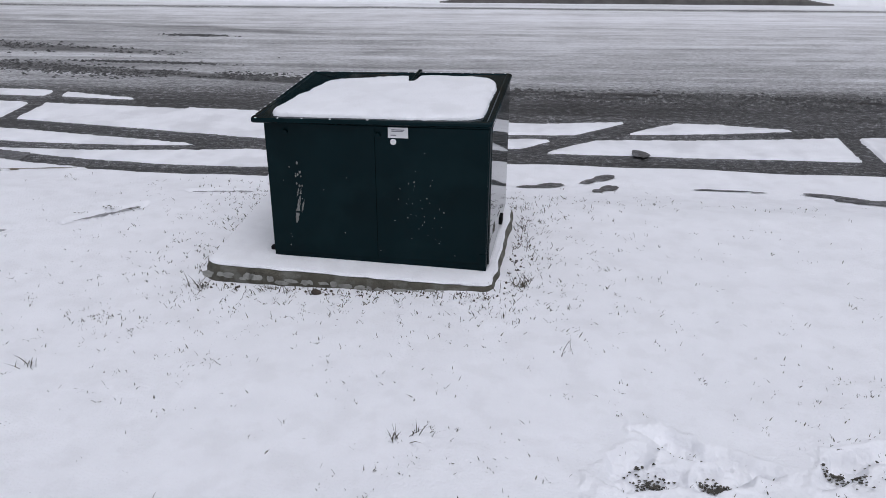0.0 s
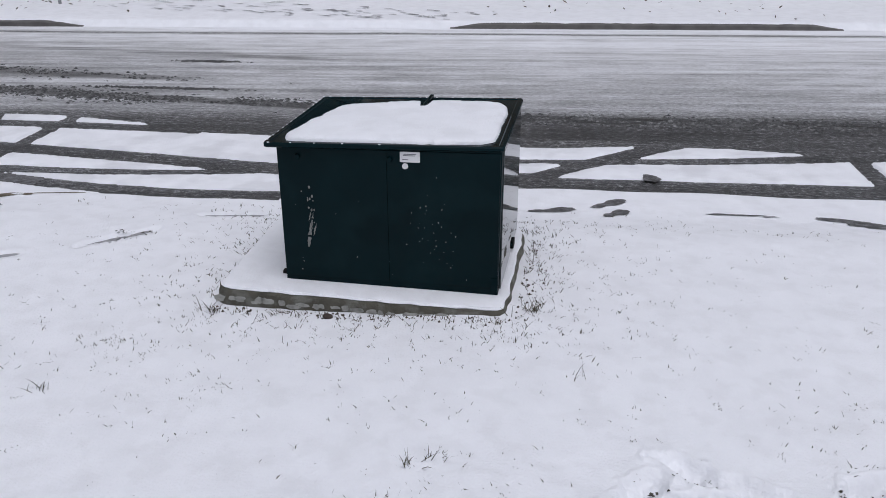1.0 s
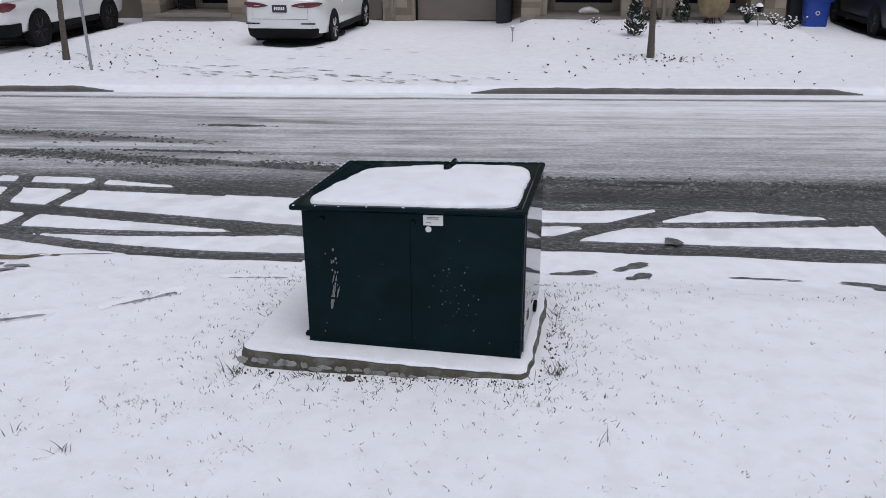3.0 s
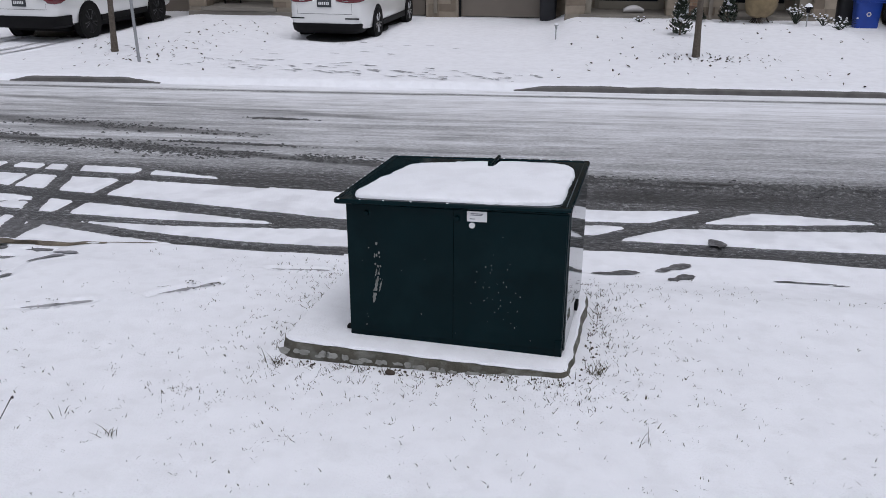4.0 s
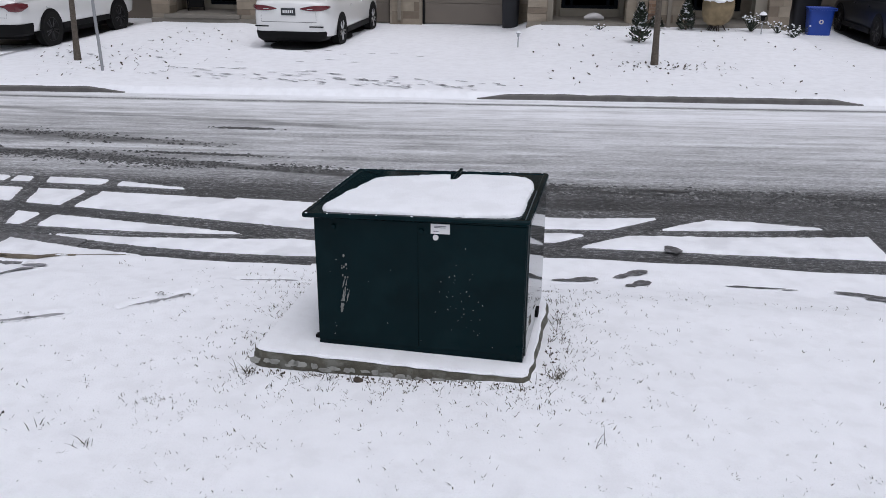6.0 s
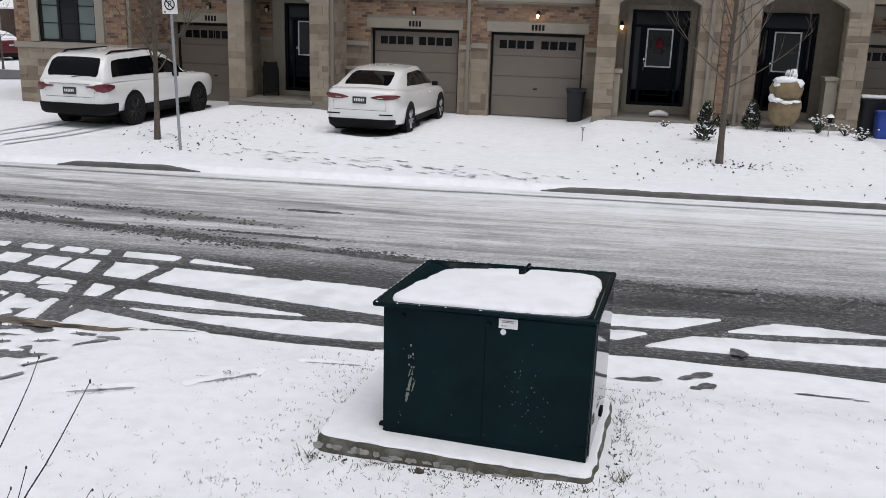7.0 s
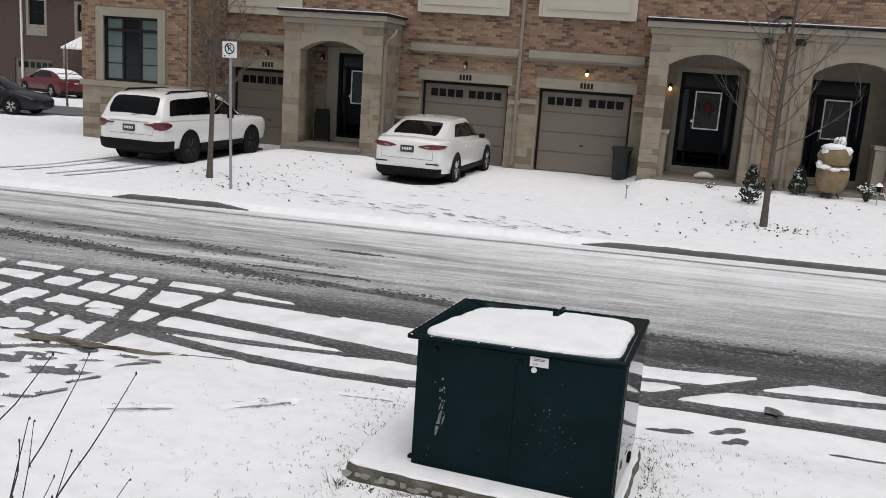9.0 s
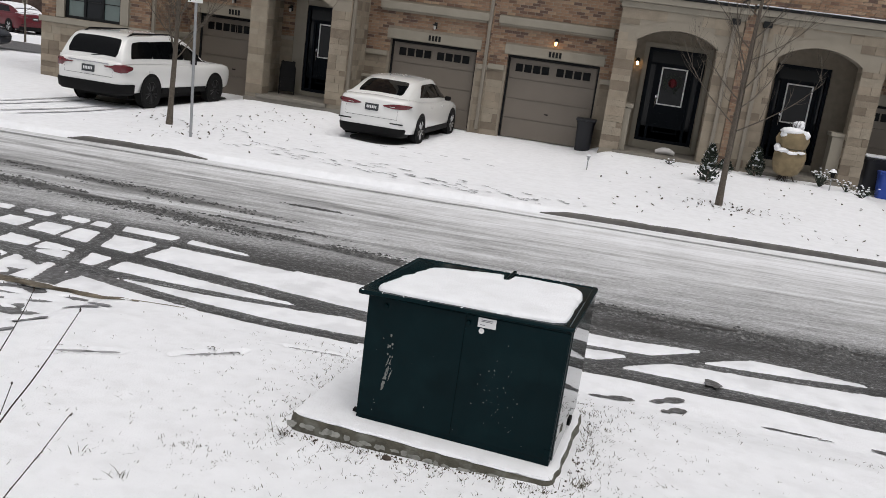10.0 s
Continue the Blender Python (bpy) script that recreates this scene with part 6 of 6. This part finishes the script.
def conifer(x, y, h, w, seed):
    r = random.Random(seed)
    z = ground_height(x, y) - 0.03
    big = h > 3
    t = thing("conifer", "tall dark evergreen behind the far houses" if big else "small dark conifer dusted with snow", "tree" if big else "shrub", pose(x, y, z), "" if big else "garden shrubs")
    part("trunk", Shape().tube([(0, 0, 0), (0, 0, h * 0.8)], [0.025, 0.008], 6), M_BARK, t)
    s, sn = Shape(), Shape()
    f = h if big else 1.0
    for k in range(2600 if big else 520):
        a = r.random() ** 0.8
        rad = w * (1 - a) ** 0.65 * r.uniform(0.55, 1.08) * min(1.0, 0.55 + a * 4)
        th = r.uniform(0, 2 * math.pi)
        p = Vector((rad * math.cos(th), rad * math.sin(th), 0.04 + a * h * 0.95))
        d = Vector((math.cos(th) * 0.6, math.sin(th) * 0.6, 0.7)) * r.uniform(0.05, 0.1) * (0.5 * f if big else 1)
        b = Vector((-math.sin(th), math.cos(th), 0)) * r.uniform(0.015, 0.03) * (0.5 * f if big else 1)
        (sn if r.random() < 0.2 and a > 0.3 else s).add([p - b, p + b, p + d, p + d * 0.5 + b * 1.4, p + d * 0.5 - b * 1.4], [(0, 1, 3, 2, 4)])
    tagged(part("crown", s, M_CONIFER, t), kind="stuff")
    tagged(part("snow_dust", sn, M_SNOW, t, "flecks of snow on the twigs"), kind="stuff")


conifer(1.80, 19.3, 0.82, 0.25, 1)
conifer(3.02, 21.25, 0.66, 0.24, 2)
conifer(2.35, 21.35, 0.25, 0.2, 5)


def wrapped_shrub():
    t = thing("wrapped_shrub", "shrub wrapped in brown burlap with snow on top", "shrub", pose(3.70, 21.2, 0.33))
    s = Shape()
    rings = []
    prof = [(0.16, 0.17), (0.27, 0.24), (0.345, 0.40), (0.375, 0.60), (0.36, 0.72), (0.30, 0.80), (0.325, 0.90), (0.34, 1.02), (0.31, 1.14), (0.22, 1.22), (0.05, 1.25)]
    for r, h in prof:
        rings.append([((r + 0.07 * noise.noise((math.cos(q) * 1.6, math.sin(q) * 1.6, h * 2.4)) + 0.012 * math.sin(9 * q + 5 * h)) * math.cos(q),
                       (r + 0.07 * noise.noise((math.cos(q) * 1.6, math.sin(q) * 1.6, h * 2.4)) + 0.012 * math.sin(9 * q + 5 * h)) * math.sin(q), h) for q in [2 * math.pi * k / 28 for k in range(28)]])
    s.loft(rings)
    part("burlap", s, M_BURLAP, t, "brown sacking", smooth=True)
    part("cord", Shape().lathe([(0.30, 0.785), (0.322, 0.795), (0.322, 0.81), (0.30, 0.82)], None, 28), M_GRASS, t)
    r = random.Random(14)
    for x, y, z, rx, ry, rz in ((-0.06, -0.12, 1.2, 0.27, 0.22, 0.09), (0.05, 0.0, 1.32, 0.14, 0.13, 0.12), (-0.2, -0.1, 1.1, 0.13, 0.2, 0.09), (0.2, -0.15, 1.14, 0.12, 0.14, 0.1),
                                (-0.22, -0.24, 0.76, 0.14, 0.12, 0.05), (-0.33, -0.12, 0.80, 0.08, 0.12, 0.08), (-0.02, -0.33, 0.72, 0.13, 0.09, 0.04), (0.16, -0.32, 0.75, 0.1, 0.07, 0.03)):
        sn = Shape()
        rr = []
        for k in range(8):
            a = math.pi * k / 7
            rr.append([(x + rx * math.sin(a) * math.cos(q) * (1 + 0.35 * noise.noise((math.cos(q) * 2 + x * 9, math.sin(q) * 2, a))), y + ry * math.sin(a) * math.sin(q), z - rz * math.cos(a) * (1 + 0.4 * noise.noise((math.cos(q) * 2, x * 7, a)))) for q in [2 * math.pi * j / 18 for j in range(18)]])
        sn.loft(rr)
        part("snow_cap", sn, M_SNOW, t, "lump of snow", smooth=True)
    tips = Shape()
    r = random.Random(3)
    for k in range(40):
        a = r.uniform(0, 6.28)
        tips.tube([(0.1 * math.cos(a), 0.1 * math.sin(a), 1.22), (0.24 * math.cos(a) * r.random(), 0.2 * math.sin(a), 1.34 + 0.12 * r.random())], [0.006, 0.003], 4)
    for k in range(26):
        a = r.uniform(0, 6.28)
        tips.tube([(0.12 * math.cos(a), 0.12 * math.sin(a), 0.2), (0.26 * math.cos(a), 0.22 * math.sin(a), -0.02)], [0.012, 0.008], 4)
    tagged(part("brushwood", tips, M_TWIG, t), kind="stuff")


wrapped_shrub()


def snowy_tuft(x, y, h, w, n, seed):
    r = random.Random(seed)
    t = thing("low_shrub", "low leafless garden shrub flecked with snow", "shrub", pose(x, y, ground_height(x, y) - 0.02), "garden shrubs")
    s, sn = Shape(), Shape()
    for k in range(n):
        a = r.uniform(0, 6.28)
        d = Vector((math.cos(a) * r.uniform(0.1, 1) * w, math.sin(a) * r.uniform(0.1, 1) * w, h * r.uniform(0.5, 1)))
        s.tube([(0, 0, 0), d * 0.5 + Vector((0, 0, 0.02)), d], [0.007, 0.005, 0.003], 4)
        if r.random() < 0.5:
            sn.lathe([(0.0, 0.02), (0.025, 0.008), (0.02, -0.006), (0.0, -0.008)], Matrix.Translation(d), 6)
    tagged(part("brushwood", s, M_CONIFER, t), kind="stuff")
    if sn.f:
        tagged(part("snow_dust", sn, M_SNOW, t, "flecks of snow"), kind="stuff")


for k, (x, y, h, w, n) in enumerate(((4.45, 21.1, 0.42, 0.3, 60), (5.0, 20.9, 0.25, 0.3, 36), (5.35, 20.7, 0.22, 0.3, 36), (5.2, 20.3, 0.16, 0.25, 20), (1.05, 20.9, 0.14, 0.2, 24))):
    snowy_tuft(x, y, h, w, n, 30 + k)


def garden_light(x, y, h, label, k=1.0):
    t = thing("garden_light", label, "garden light", pose(x, y, ground_height(x, y) - 0.02), "garden lights")
    part("stake", Shape().tube([(0, 0, 0), (0, 0, h)], [0.012, 0.012], 6), M_STEEL, t)
    part("lantern", Shape().lathe([(0.0, h + 0.12 * k), (0.09 * k, h + 0.07 * k), (0.09 * k, h + 0.05 * k), (0.05 * k, h + 0.05 * k), (0.04 * k, h - 0.04), (0.0, h - 0.05)], None, 12), M_STEEL if k < 1 else M_PLASTIC, t)
    part("snow_cap", Shape().lathe([(0.0, h + 0.16 * k), (0.06 * k, h + 0.13 * k), (0.088 * k, h + 0.082 * k), (0.0, h + 0.08 * k)], None, 12), M_SNOW, t, smooth=True)


garden_light(-0.75, 18.9, 0.28, "small snow-topped garden light on a stake", 0.55)
garden_light(4.6, 20.7, 0.36, "small snow-topped lantern on a stake by shrubs")


street_tree("thin bare tree before the houses beyond", -27.6, 36.0, -0.32, 5.2, (0.0, 0.0), 0.05, 0.28, 14, 15, 0.6, 1.2, 5)
conifer(-36.0, 60.5, 12.5, 3.4, 8)


# ---- street sign, bins, porch things ----
def parking_sign():
    t = thing("parking_sign", "no parking sign on a thin galvanised post", "street sign", pose(-8.18, 15.2, 0.08, 0, -1.2, 0))
    part("post", Shape().lathe([(0.028, -0.1), (0.028, 2.84), (0.0, 2.845)], None, 10), M_STEEL, t, smooth=True)
    pl = part("sign_plate", Shape().box(-0.15, 0.15, -0.042, -0.036, 2.53, 2.83, 0.002), M_SIGN, t, "white square plate")
    ring = Shape().lathe([(0.082, -0.002), (0.104, -0.002), (0.104, 0.001), (0.082, 0.001)], pose(0.0, -0.044, 2.70), 28, "y")
    part("ring", ring, M_SIGNBLACK, pl)
    bar = Shape().box(-0.09, 0.09, -0.001, 0.001, -0.011, 0.011).moved(pose(0, -0.0475, 2.70) @ pose(0, 0, 0, 0, 45, 0))
    part("slash", bar, M_SIGNBLACK, pl)
    txt = bpy.data.curves.new("letter", "FONT")
    txt.body, txt.size, txt.extrude, txt.align_x, txt.align_y = "P", 0.16, 0.001, "CENTER", "CENTER"
    tmp = new("letter", txt)
    me = bpy.data.meshes.new_from_object(tmp.evaluated_get(bpy.context.evaluated_depsgraph_get()))
    bpy.data.objects.remove(tmp)
    me.materials.clear()
    me.materials.append(M_SIGNBLACK)
    o = new("letter", me)
    o.parent, o.matrix_local = pl, pose(0, -0.0445, 2.70, 90, 0, 0)
    part("arrow", Shape().box(-0.115, -0.085, -0.044, -0.042, 2.55, 2.575), M_SIGNBLACK, pl)
    for z in (2.58, 2.79):
        part("bolt", Shape().lathe([(0, -0.004), (0.01, -0.003), (0.011, 0)], pose(0, -0.043, z), 8, "y"), M_STEEL, pl)


parking_sign()


def bin_(name, label, x, y, w, d, h, mat, lid=True, snow=False, mark=False):
    z = ground_height(x, y) - 0.005
    t = thing(name, label, "bin", pose(x, y, z), "bins")
    s = Shape()
    rings = []
    for k, zz in ((0.84, 0.0), (0.86, 0.03), (0.97, h * 0.92), (1.04, h * 0.92), (1.04, h), (0.98, h), (0.92, h - 0.03)):
        rings.append([(w / 2 * k * math.copysign(abs(math.cos(q)) ** 0.35, math.cos(q)), d / 2 * k * math.copysign(abs(math.sin(q)) ** 0.35, math.sin(q)), zz) for q in [2 * math.pi * j / 24 for j in range(24)]])
    s.loft(rings)
    part("tub", s, mat, t, smooth=True)
    if lid:
        part("lid", Shape().box(-w / 2 - 0.03, w / 2 + 0.03, -d / 2 - 0.04, d / 2 + 0.02, h + 0.002, h + 0.06, 0.02), mat, t)
        part("handle", Shape().tube([(-w / 4, d / 2 + 0.06, h - 0.06), (w / 4, d / 2 + 0.06, h - 0.06)], [0.015, 0.015], 6), mat, t)
    if snow:
        part("snow_cap", Shape().box(-w / 2 - 0.02, w / 2 + 0.02, -d / 2 - 0.03, d / 2, h + 0.058, h + 0.11, 0.025), M_SNOW, t, "snow on the lid")
    if mark:
        part("recycling_mark", Shape().lathe([(0.03, -0.003), (0.06, -0.003), (0.06, 0.002), (0.03, 0.002)], pose(0, -d / 2 * 0.93, h * 0.5), 6, "y"), M_LENS, t, "pale mark")
        part("rim", frame_rect(Shape(), -w / 2 * 1.06, w / 2 * 1.06, h * 0.9, h * 1.01, -d / 2 * 1.08, -d / 2 * 1.02, 0.02), mat, t)


bin_("wheeled_bin", "dark plastic bin beside a garage door", -1.12, 22.95, 0.46, 0.46, 0.78, M_BINBLACK)
bin_("wheeled_bin", "black round bin with snow on its lid", 6.22, 23.6, 0.72, 0.6, 0.86, M_BINBLACK, snow=True)
bin_("recycling_box", "blue plastic recycling box on the snow", 6.42, 22.9, 0.62, 0.45, 0.66, M_BINBLUE, lid=False, mark=True)


def porch_chair():
    t = thing("porch_chair", "dark folded chair leaning in a porch", "chair", pose(-9.3, 22.6, 0.46, -8, 0, 25))
    for x in (-0.2, 0.2):
        part("side_rail", Shape().tube([(x, 0, 0), (x, 0.02, 0.7), (x * 0.7, 0.03, 0.92)], [0.018] * 3, 6), M_PLASTIC, t)
    part("back", Shape().box(-0.19, 0.19, 0.0, 0.03, 0.35, 0.9, 0.012), M_PLASTIC, t)
    part("seat", Shape().box(-0.18, 0.18, -0.06, -0.02, 0.08, 0.45, 0.012), M_PLASTIC, t)


porch_chair()


def parcel():
    s = Shape()
    rings = []
    for k in range(7):
        a = k / 6
        w = 0.07 * math.sin(math.pi * (0.12 + 0.76 * a)) + 0.02
        rings.append([(-0.24 + 0.48 * a, w * math.cos(q) * 1.3, 0.005 + w + w * math.sin(q)) for q in [2 * math.pi * j / 12 for j in range(12)]])
    s.loft(rings).moved(pose(0.95, 22.3, 0.44, 0, 0, 8))
    tagged(new("doormat_roll", s.mesh("doormat_roll", M_LENS, True)), "pale rolled bag lying on the porch step", "bag")


parcel()


# ---- houses and street beyond ----
def far_house(x0, x1, y, z_eave, seed):
    h = thing("far_house", "brown brick house across a side street", "house", group="houses beyond")
    holes = [(x1 - 3.1, x1 - 1.95, 3.55, 5.0), (x1 - 6.9, x1 - 5.7, 3.55, 5.0), (x1 - 4.2, x1 - 1.5, -0.2, 1.5), (x1 + 0.3, x1 + 1.5, 3.3, 4.9)]
    part("wall", pierced(x0, x1 + 4.0, y, y + 0.3, -1.0, z_eave, holes), M_BACKWALL, h, "brown brick wall, its tone darkened for shade")
    for a, b, c, d in holes:
        if c < 0:
            g = part("garage_door", Shape().box(a, b, y + 0.1, y + 0.15, -1.0, d), M_GARAGE, h, "closed garage door")
            for k in range(6):
                part("pane", Shape().box(a + 0.2 + k * 0.43, a + 0.52 + k * 0.43, y + 0.08, y + 0.1, d - 0.55, d - 0.2), M_DARKGLASS, g)
        else:
            w = part("window", frame_rect(Shape(), a - 0.15, b + 0.15, c - 0.15, d + 0.15, y - 0.06, y + 0.1, 0.16), M_TRIM, h, "pale window surround")
            part("apron", Shape().box(a - 0.15, b + 0.15, y - 0.05, y, c - 0.65, c - 0.16), M_TRIM, w, "pale panel below the window")
            part("pane", Shape().box(a, b, y + 0.08, y + 0.1, c, d), M_DARKGLASS, w)
            part("mullion", Shape().box((a + b) / 2 - 0.04, (a + b) / 2 + 0.04, y + 0.05, y + 0.12, c, d).box(a, b, y + 0.05, y + 0.12, (c + d) / 2 - 0.03, (c + d) / 2 + 0.03), M_BLACK, w)
    part("eaves", Shape().box(x0 - 0.3, x1 + 4.3, y - 0.4, y + 0.2, z_eave, z_eave + 0.25), M_TRIM, h)
    part("roof", Shape().add([(x0 - 0.3, y - 0.4, z_eave + 0.25), (x1 + 4.3, y - 0.4, z_eave + 0.25), (x1 + 4.3, y + 5, z_eave + 2.6), (x0 + 3, y + 5, z_eave + 2.6), (x1 + 4.3, y + 11, z_eave + 0.25), (x0 - 0.3, y + 11, z_eave + 0.25)],
         [(0, 1, 2, 3), (3, 2, 4, 5), (0, 3, 5), (1, 4, 2), (0, 5, 4, 1)]), M_SNOW, h, "snow-covered roof")
    part("porch_roof", Shape().add([(x1 + 0.1, y - 1.3, 2.35), (x1 + 3.0, y - 1.3, 2.35), (x1 + 3.0, y, 3.05), (x1 + 0.6, y, 3.05), (x1 + 0.1, y - 1.3, 2.25), (x1 + 3.0, y - 1.3, 2.25), (x1 + 3.0, y, 2.25), (x1 + 0.6, y, 2.25)],
         [(0, 1, 2, 3), (4, 5, 1, 0), (4, 0, 3, 7), (5, 6, 2, 1), (4, 7, 6, 5)]), M_SNOW, h, "snow on a small porch roof")
    part("porch_post", Shape().box(x1 + 0.2, x1 + 0.4, y - 1.25, y - 1.05, -1, 2.25), M_TRIM, h)
    part("downpipe", Shape().box(x1 - 3.65, x1 - 3.55, y - 0.1, y, -1, z_eave), M_LABEL, h, "white downpipe")
    part("side_wall", Shape().box(x1 + 3.7, x1 + 4.0, y + 0.3, y + 10, -1, z_eave).box(x0, x0 + 0.3, y + 0.3, y + 10, -1, z_eave).box(x0 + 0.3, x1 + 3.7, y + 9.7, y + 10, -1, z_eave), M_BACKWALL, h)


far_house(-52.0, -35.4, 47.0, 5.5, 1)
far_house(-29.0, -18.6, 56.0, 6.0, 2)
strip("side_street", "wet side street seen past the corner", -80, -16.4, lambda x: 31.2, lambda x: 35.5, lambda x, y: ground_height(x, y) + 0.03, M_WET, 4.0)


# ---- grass and litter poking through the snow ----
def grass_blades():
    r = random.Random(21)
    s = Shape()

    def blade(x, y, h, spread):
        z = ground_height(x, y) - 0.006
        a = r.uniform(0, 6.28)
        w = r.uniform(0.0014, 0.0034)
        dx, dy = r.gauss(0, spread) * h, r.gauss(0, spread) * h
        c, sn = math.cos(a) * w, math.sin(a) * w
        s.add([(x - c, y - sn, z), (x + c, y + sn, z), (x + dx * 0.5 + c * 0.7, y + dy * 0.5 + sn * 0.7, z + h * 0.65), (x + dx * 0.5 - c * 0.7, y + dy * 0.5 - sn * 0.7, z + h * 0.65), (x + dx, y + dy, z + h)],
              [(0, 1, 2, 3), (3, 2, 4)])

    inv = BOX.inverted()
    made = 0
    while made < 6000:
        x, y = r.uniform(-5.0, 3.4), r.uniform(1.5, 6.3)
        if y > near_edge(x) - 0.12 or (x < -3.9 and y > 4):
            continue
        q = inv @ Vector((x, y, 0))
        if -1.0 < q.x < 0.73 and -0.18 < q.y < 1.04:
            continue
        d = max(-0.985 - q.x, q.x - 0.715, -0.165 - q.y, q.y - 1.02)
        n = noise.noise((x * 0.9, y * 0.9, 11)) + 0.6 * noise.noise((x * 3, y * 3, 12))
        p = 0.012 + 0.42 * max(0.0, n) ** 1.6 + 0.7 * math.exp(-d / 0.14) + 0.4 * math.exp(-d / 0.45)
        if r.random() < p:
            for k in range(r.randint(1, 4)):
                blade(x + r.gauss(0, 0.012), y + r.gauss(0, 0.012), r.uniform(0.008, 0.026) * (1 + 1.0 * math.exp(-d / 0.15)), 0.7)
                made += 1
    for cx, cy, n in ((-0.43, 2.93, 14), (-0.33, 2.97, 6), (-2.3, 3.4, 14), (-2.6, 3.55, 8), (0.3, 3.65, 6), (-1.75, 4.3, 30), (0.08, 4.35, 26), (-1.25, 4.28, 10)):
        for k in range(n):
            blade(cx + r.gauss(0, 0.03), cy + r.gauss(0, 0.02), r.uniform(0.03, 0.075), 0.8)
    tagged(new("grass_blades", s.mesh("grass_blades", M_GRASS, fix=False)), "sparse dry grass blades poking through the snow", "grass", kind="stuff")
    s2 = Shape()
    for k in range(330):
        if k >= 260:
            x, y = r.gauss(1.95, 0.5), r.gauss(16.9, 0.22)
        elif k < 90:
            x, y = r.gauss(-8.6, 0.9), r.gauss(16.0, 0.9)
        elif k < 150:
            x, y = r.gauss(-8.3, 0.8), r.uniform(16.5, 20.5)
        else:
            x, y = r.uniform(-0.8, 5.8), r.uniform(14.7, 21.2)
        if y < far_edge(x) + 0.25:
            continue
        z = ground_height(x, y)
        l, w = r.uniform(0.012, 0.05), r.uniform(0.008, 0.03)
        a = r.uniform(0, 6.28)
        c, sn = math.cos(a), math.sin(a)
        h = r.uniform(0.01, 0.05)
        s2.add([(x - l * c, y - l * sn, z), (x + w * sn, y - w * c, z + h * 0.6), (x + l * c, y + l * sn, z + h), (x - w * sn, y + w * c, z + h * 0.5)], [(0, 1, 2, 3)])
    tagged(new("dead_leaves", s2.mesh("dead_leaves", M_LEAF, fix=False)), "dead leaves and stalks poking through far snow", "leaves", kind="stuff")
    crumbs = Shape()
    for k in range(150):
        q = BOX @ Vector((r.uniform(-1.0, 0.72), -0.19 - abs(r.gauss(0, 0.035)), 0)) if k < 105 else BOX @ Vector((0.735 + abs(r.gauss(0, 0.04)), r.uniform(-0.2, 1.0), 0))
        e, z = r.uniform(0.004, 0.013), ground_height(q.x, q.y)
        ring = [(q.x + e * r.uniform(0.6, 1.3) * math.cos(a), q.y + e * r.uniform(0.6, 1.2) * math.sin(a), z - 0.003) for a in (0, 1.2, 2.5, 3.8, 5.0)]
        crumbs.add([*ring, (q.x, q.y, z + e)], [(0, 1, 5), (1, 2, 5), (2, 3, 5), (3, 4, 5), (4, 0, 5)])
    tagged(new("earth_crumbs", crumbs.mesh("earth_crumbs", M_LEAF, fix=False)), "dark crumbs of earth and leaf along the pad", "earth", kind="stuff")
    clod = Shape()
    rings = []
    for k in range(6):
        a = math.pi * k / 5
        rings.append([(-1.06 + 0.03 * math.sin(a) * math.cos(q) * (1 + 0.4 * noise.noise((math.cos(q) * 2, a, 1))) + 0.001, 4.27 + 0.02 * math.sin(a) * math.sin(q), ground_height(-1.06, 4.27) + 0.008 - 0.018 * math.cos(a)) for q in [2 * math.pi * j / 10 for j in range(10)]])
    clod.loft(rings)
    tagged(new("earth_clod", clod.mesh("earth_clod", M_LEAF, True)), "dark clod of earth beside the concrete pad", "clod")


grass_blades()
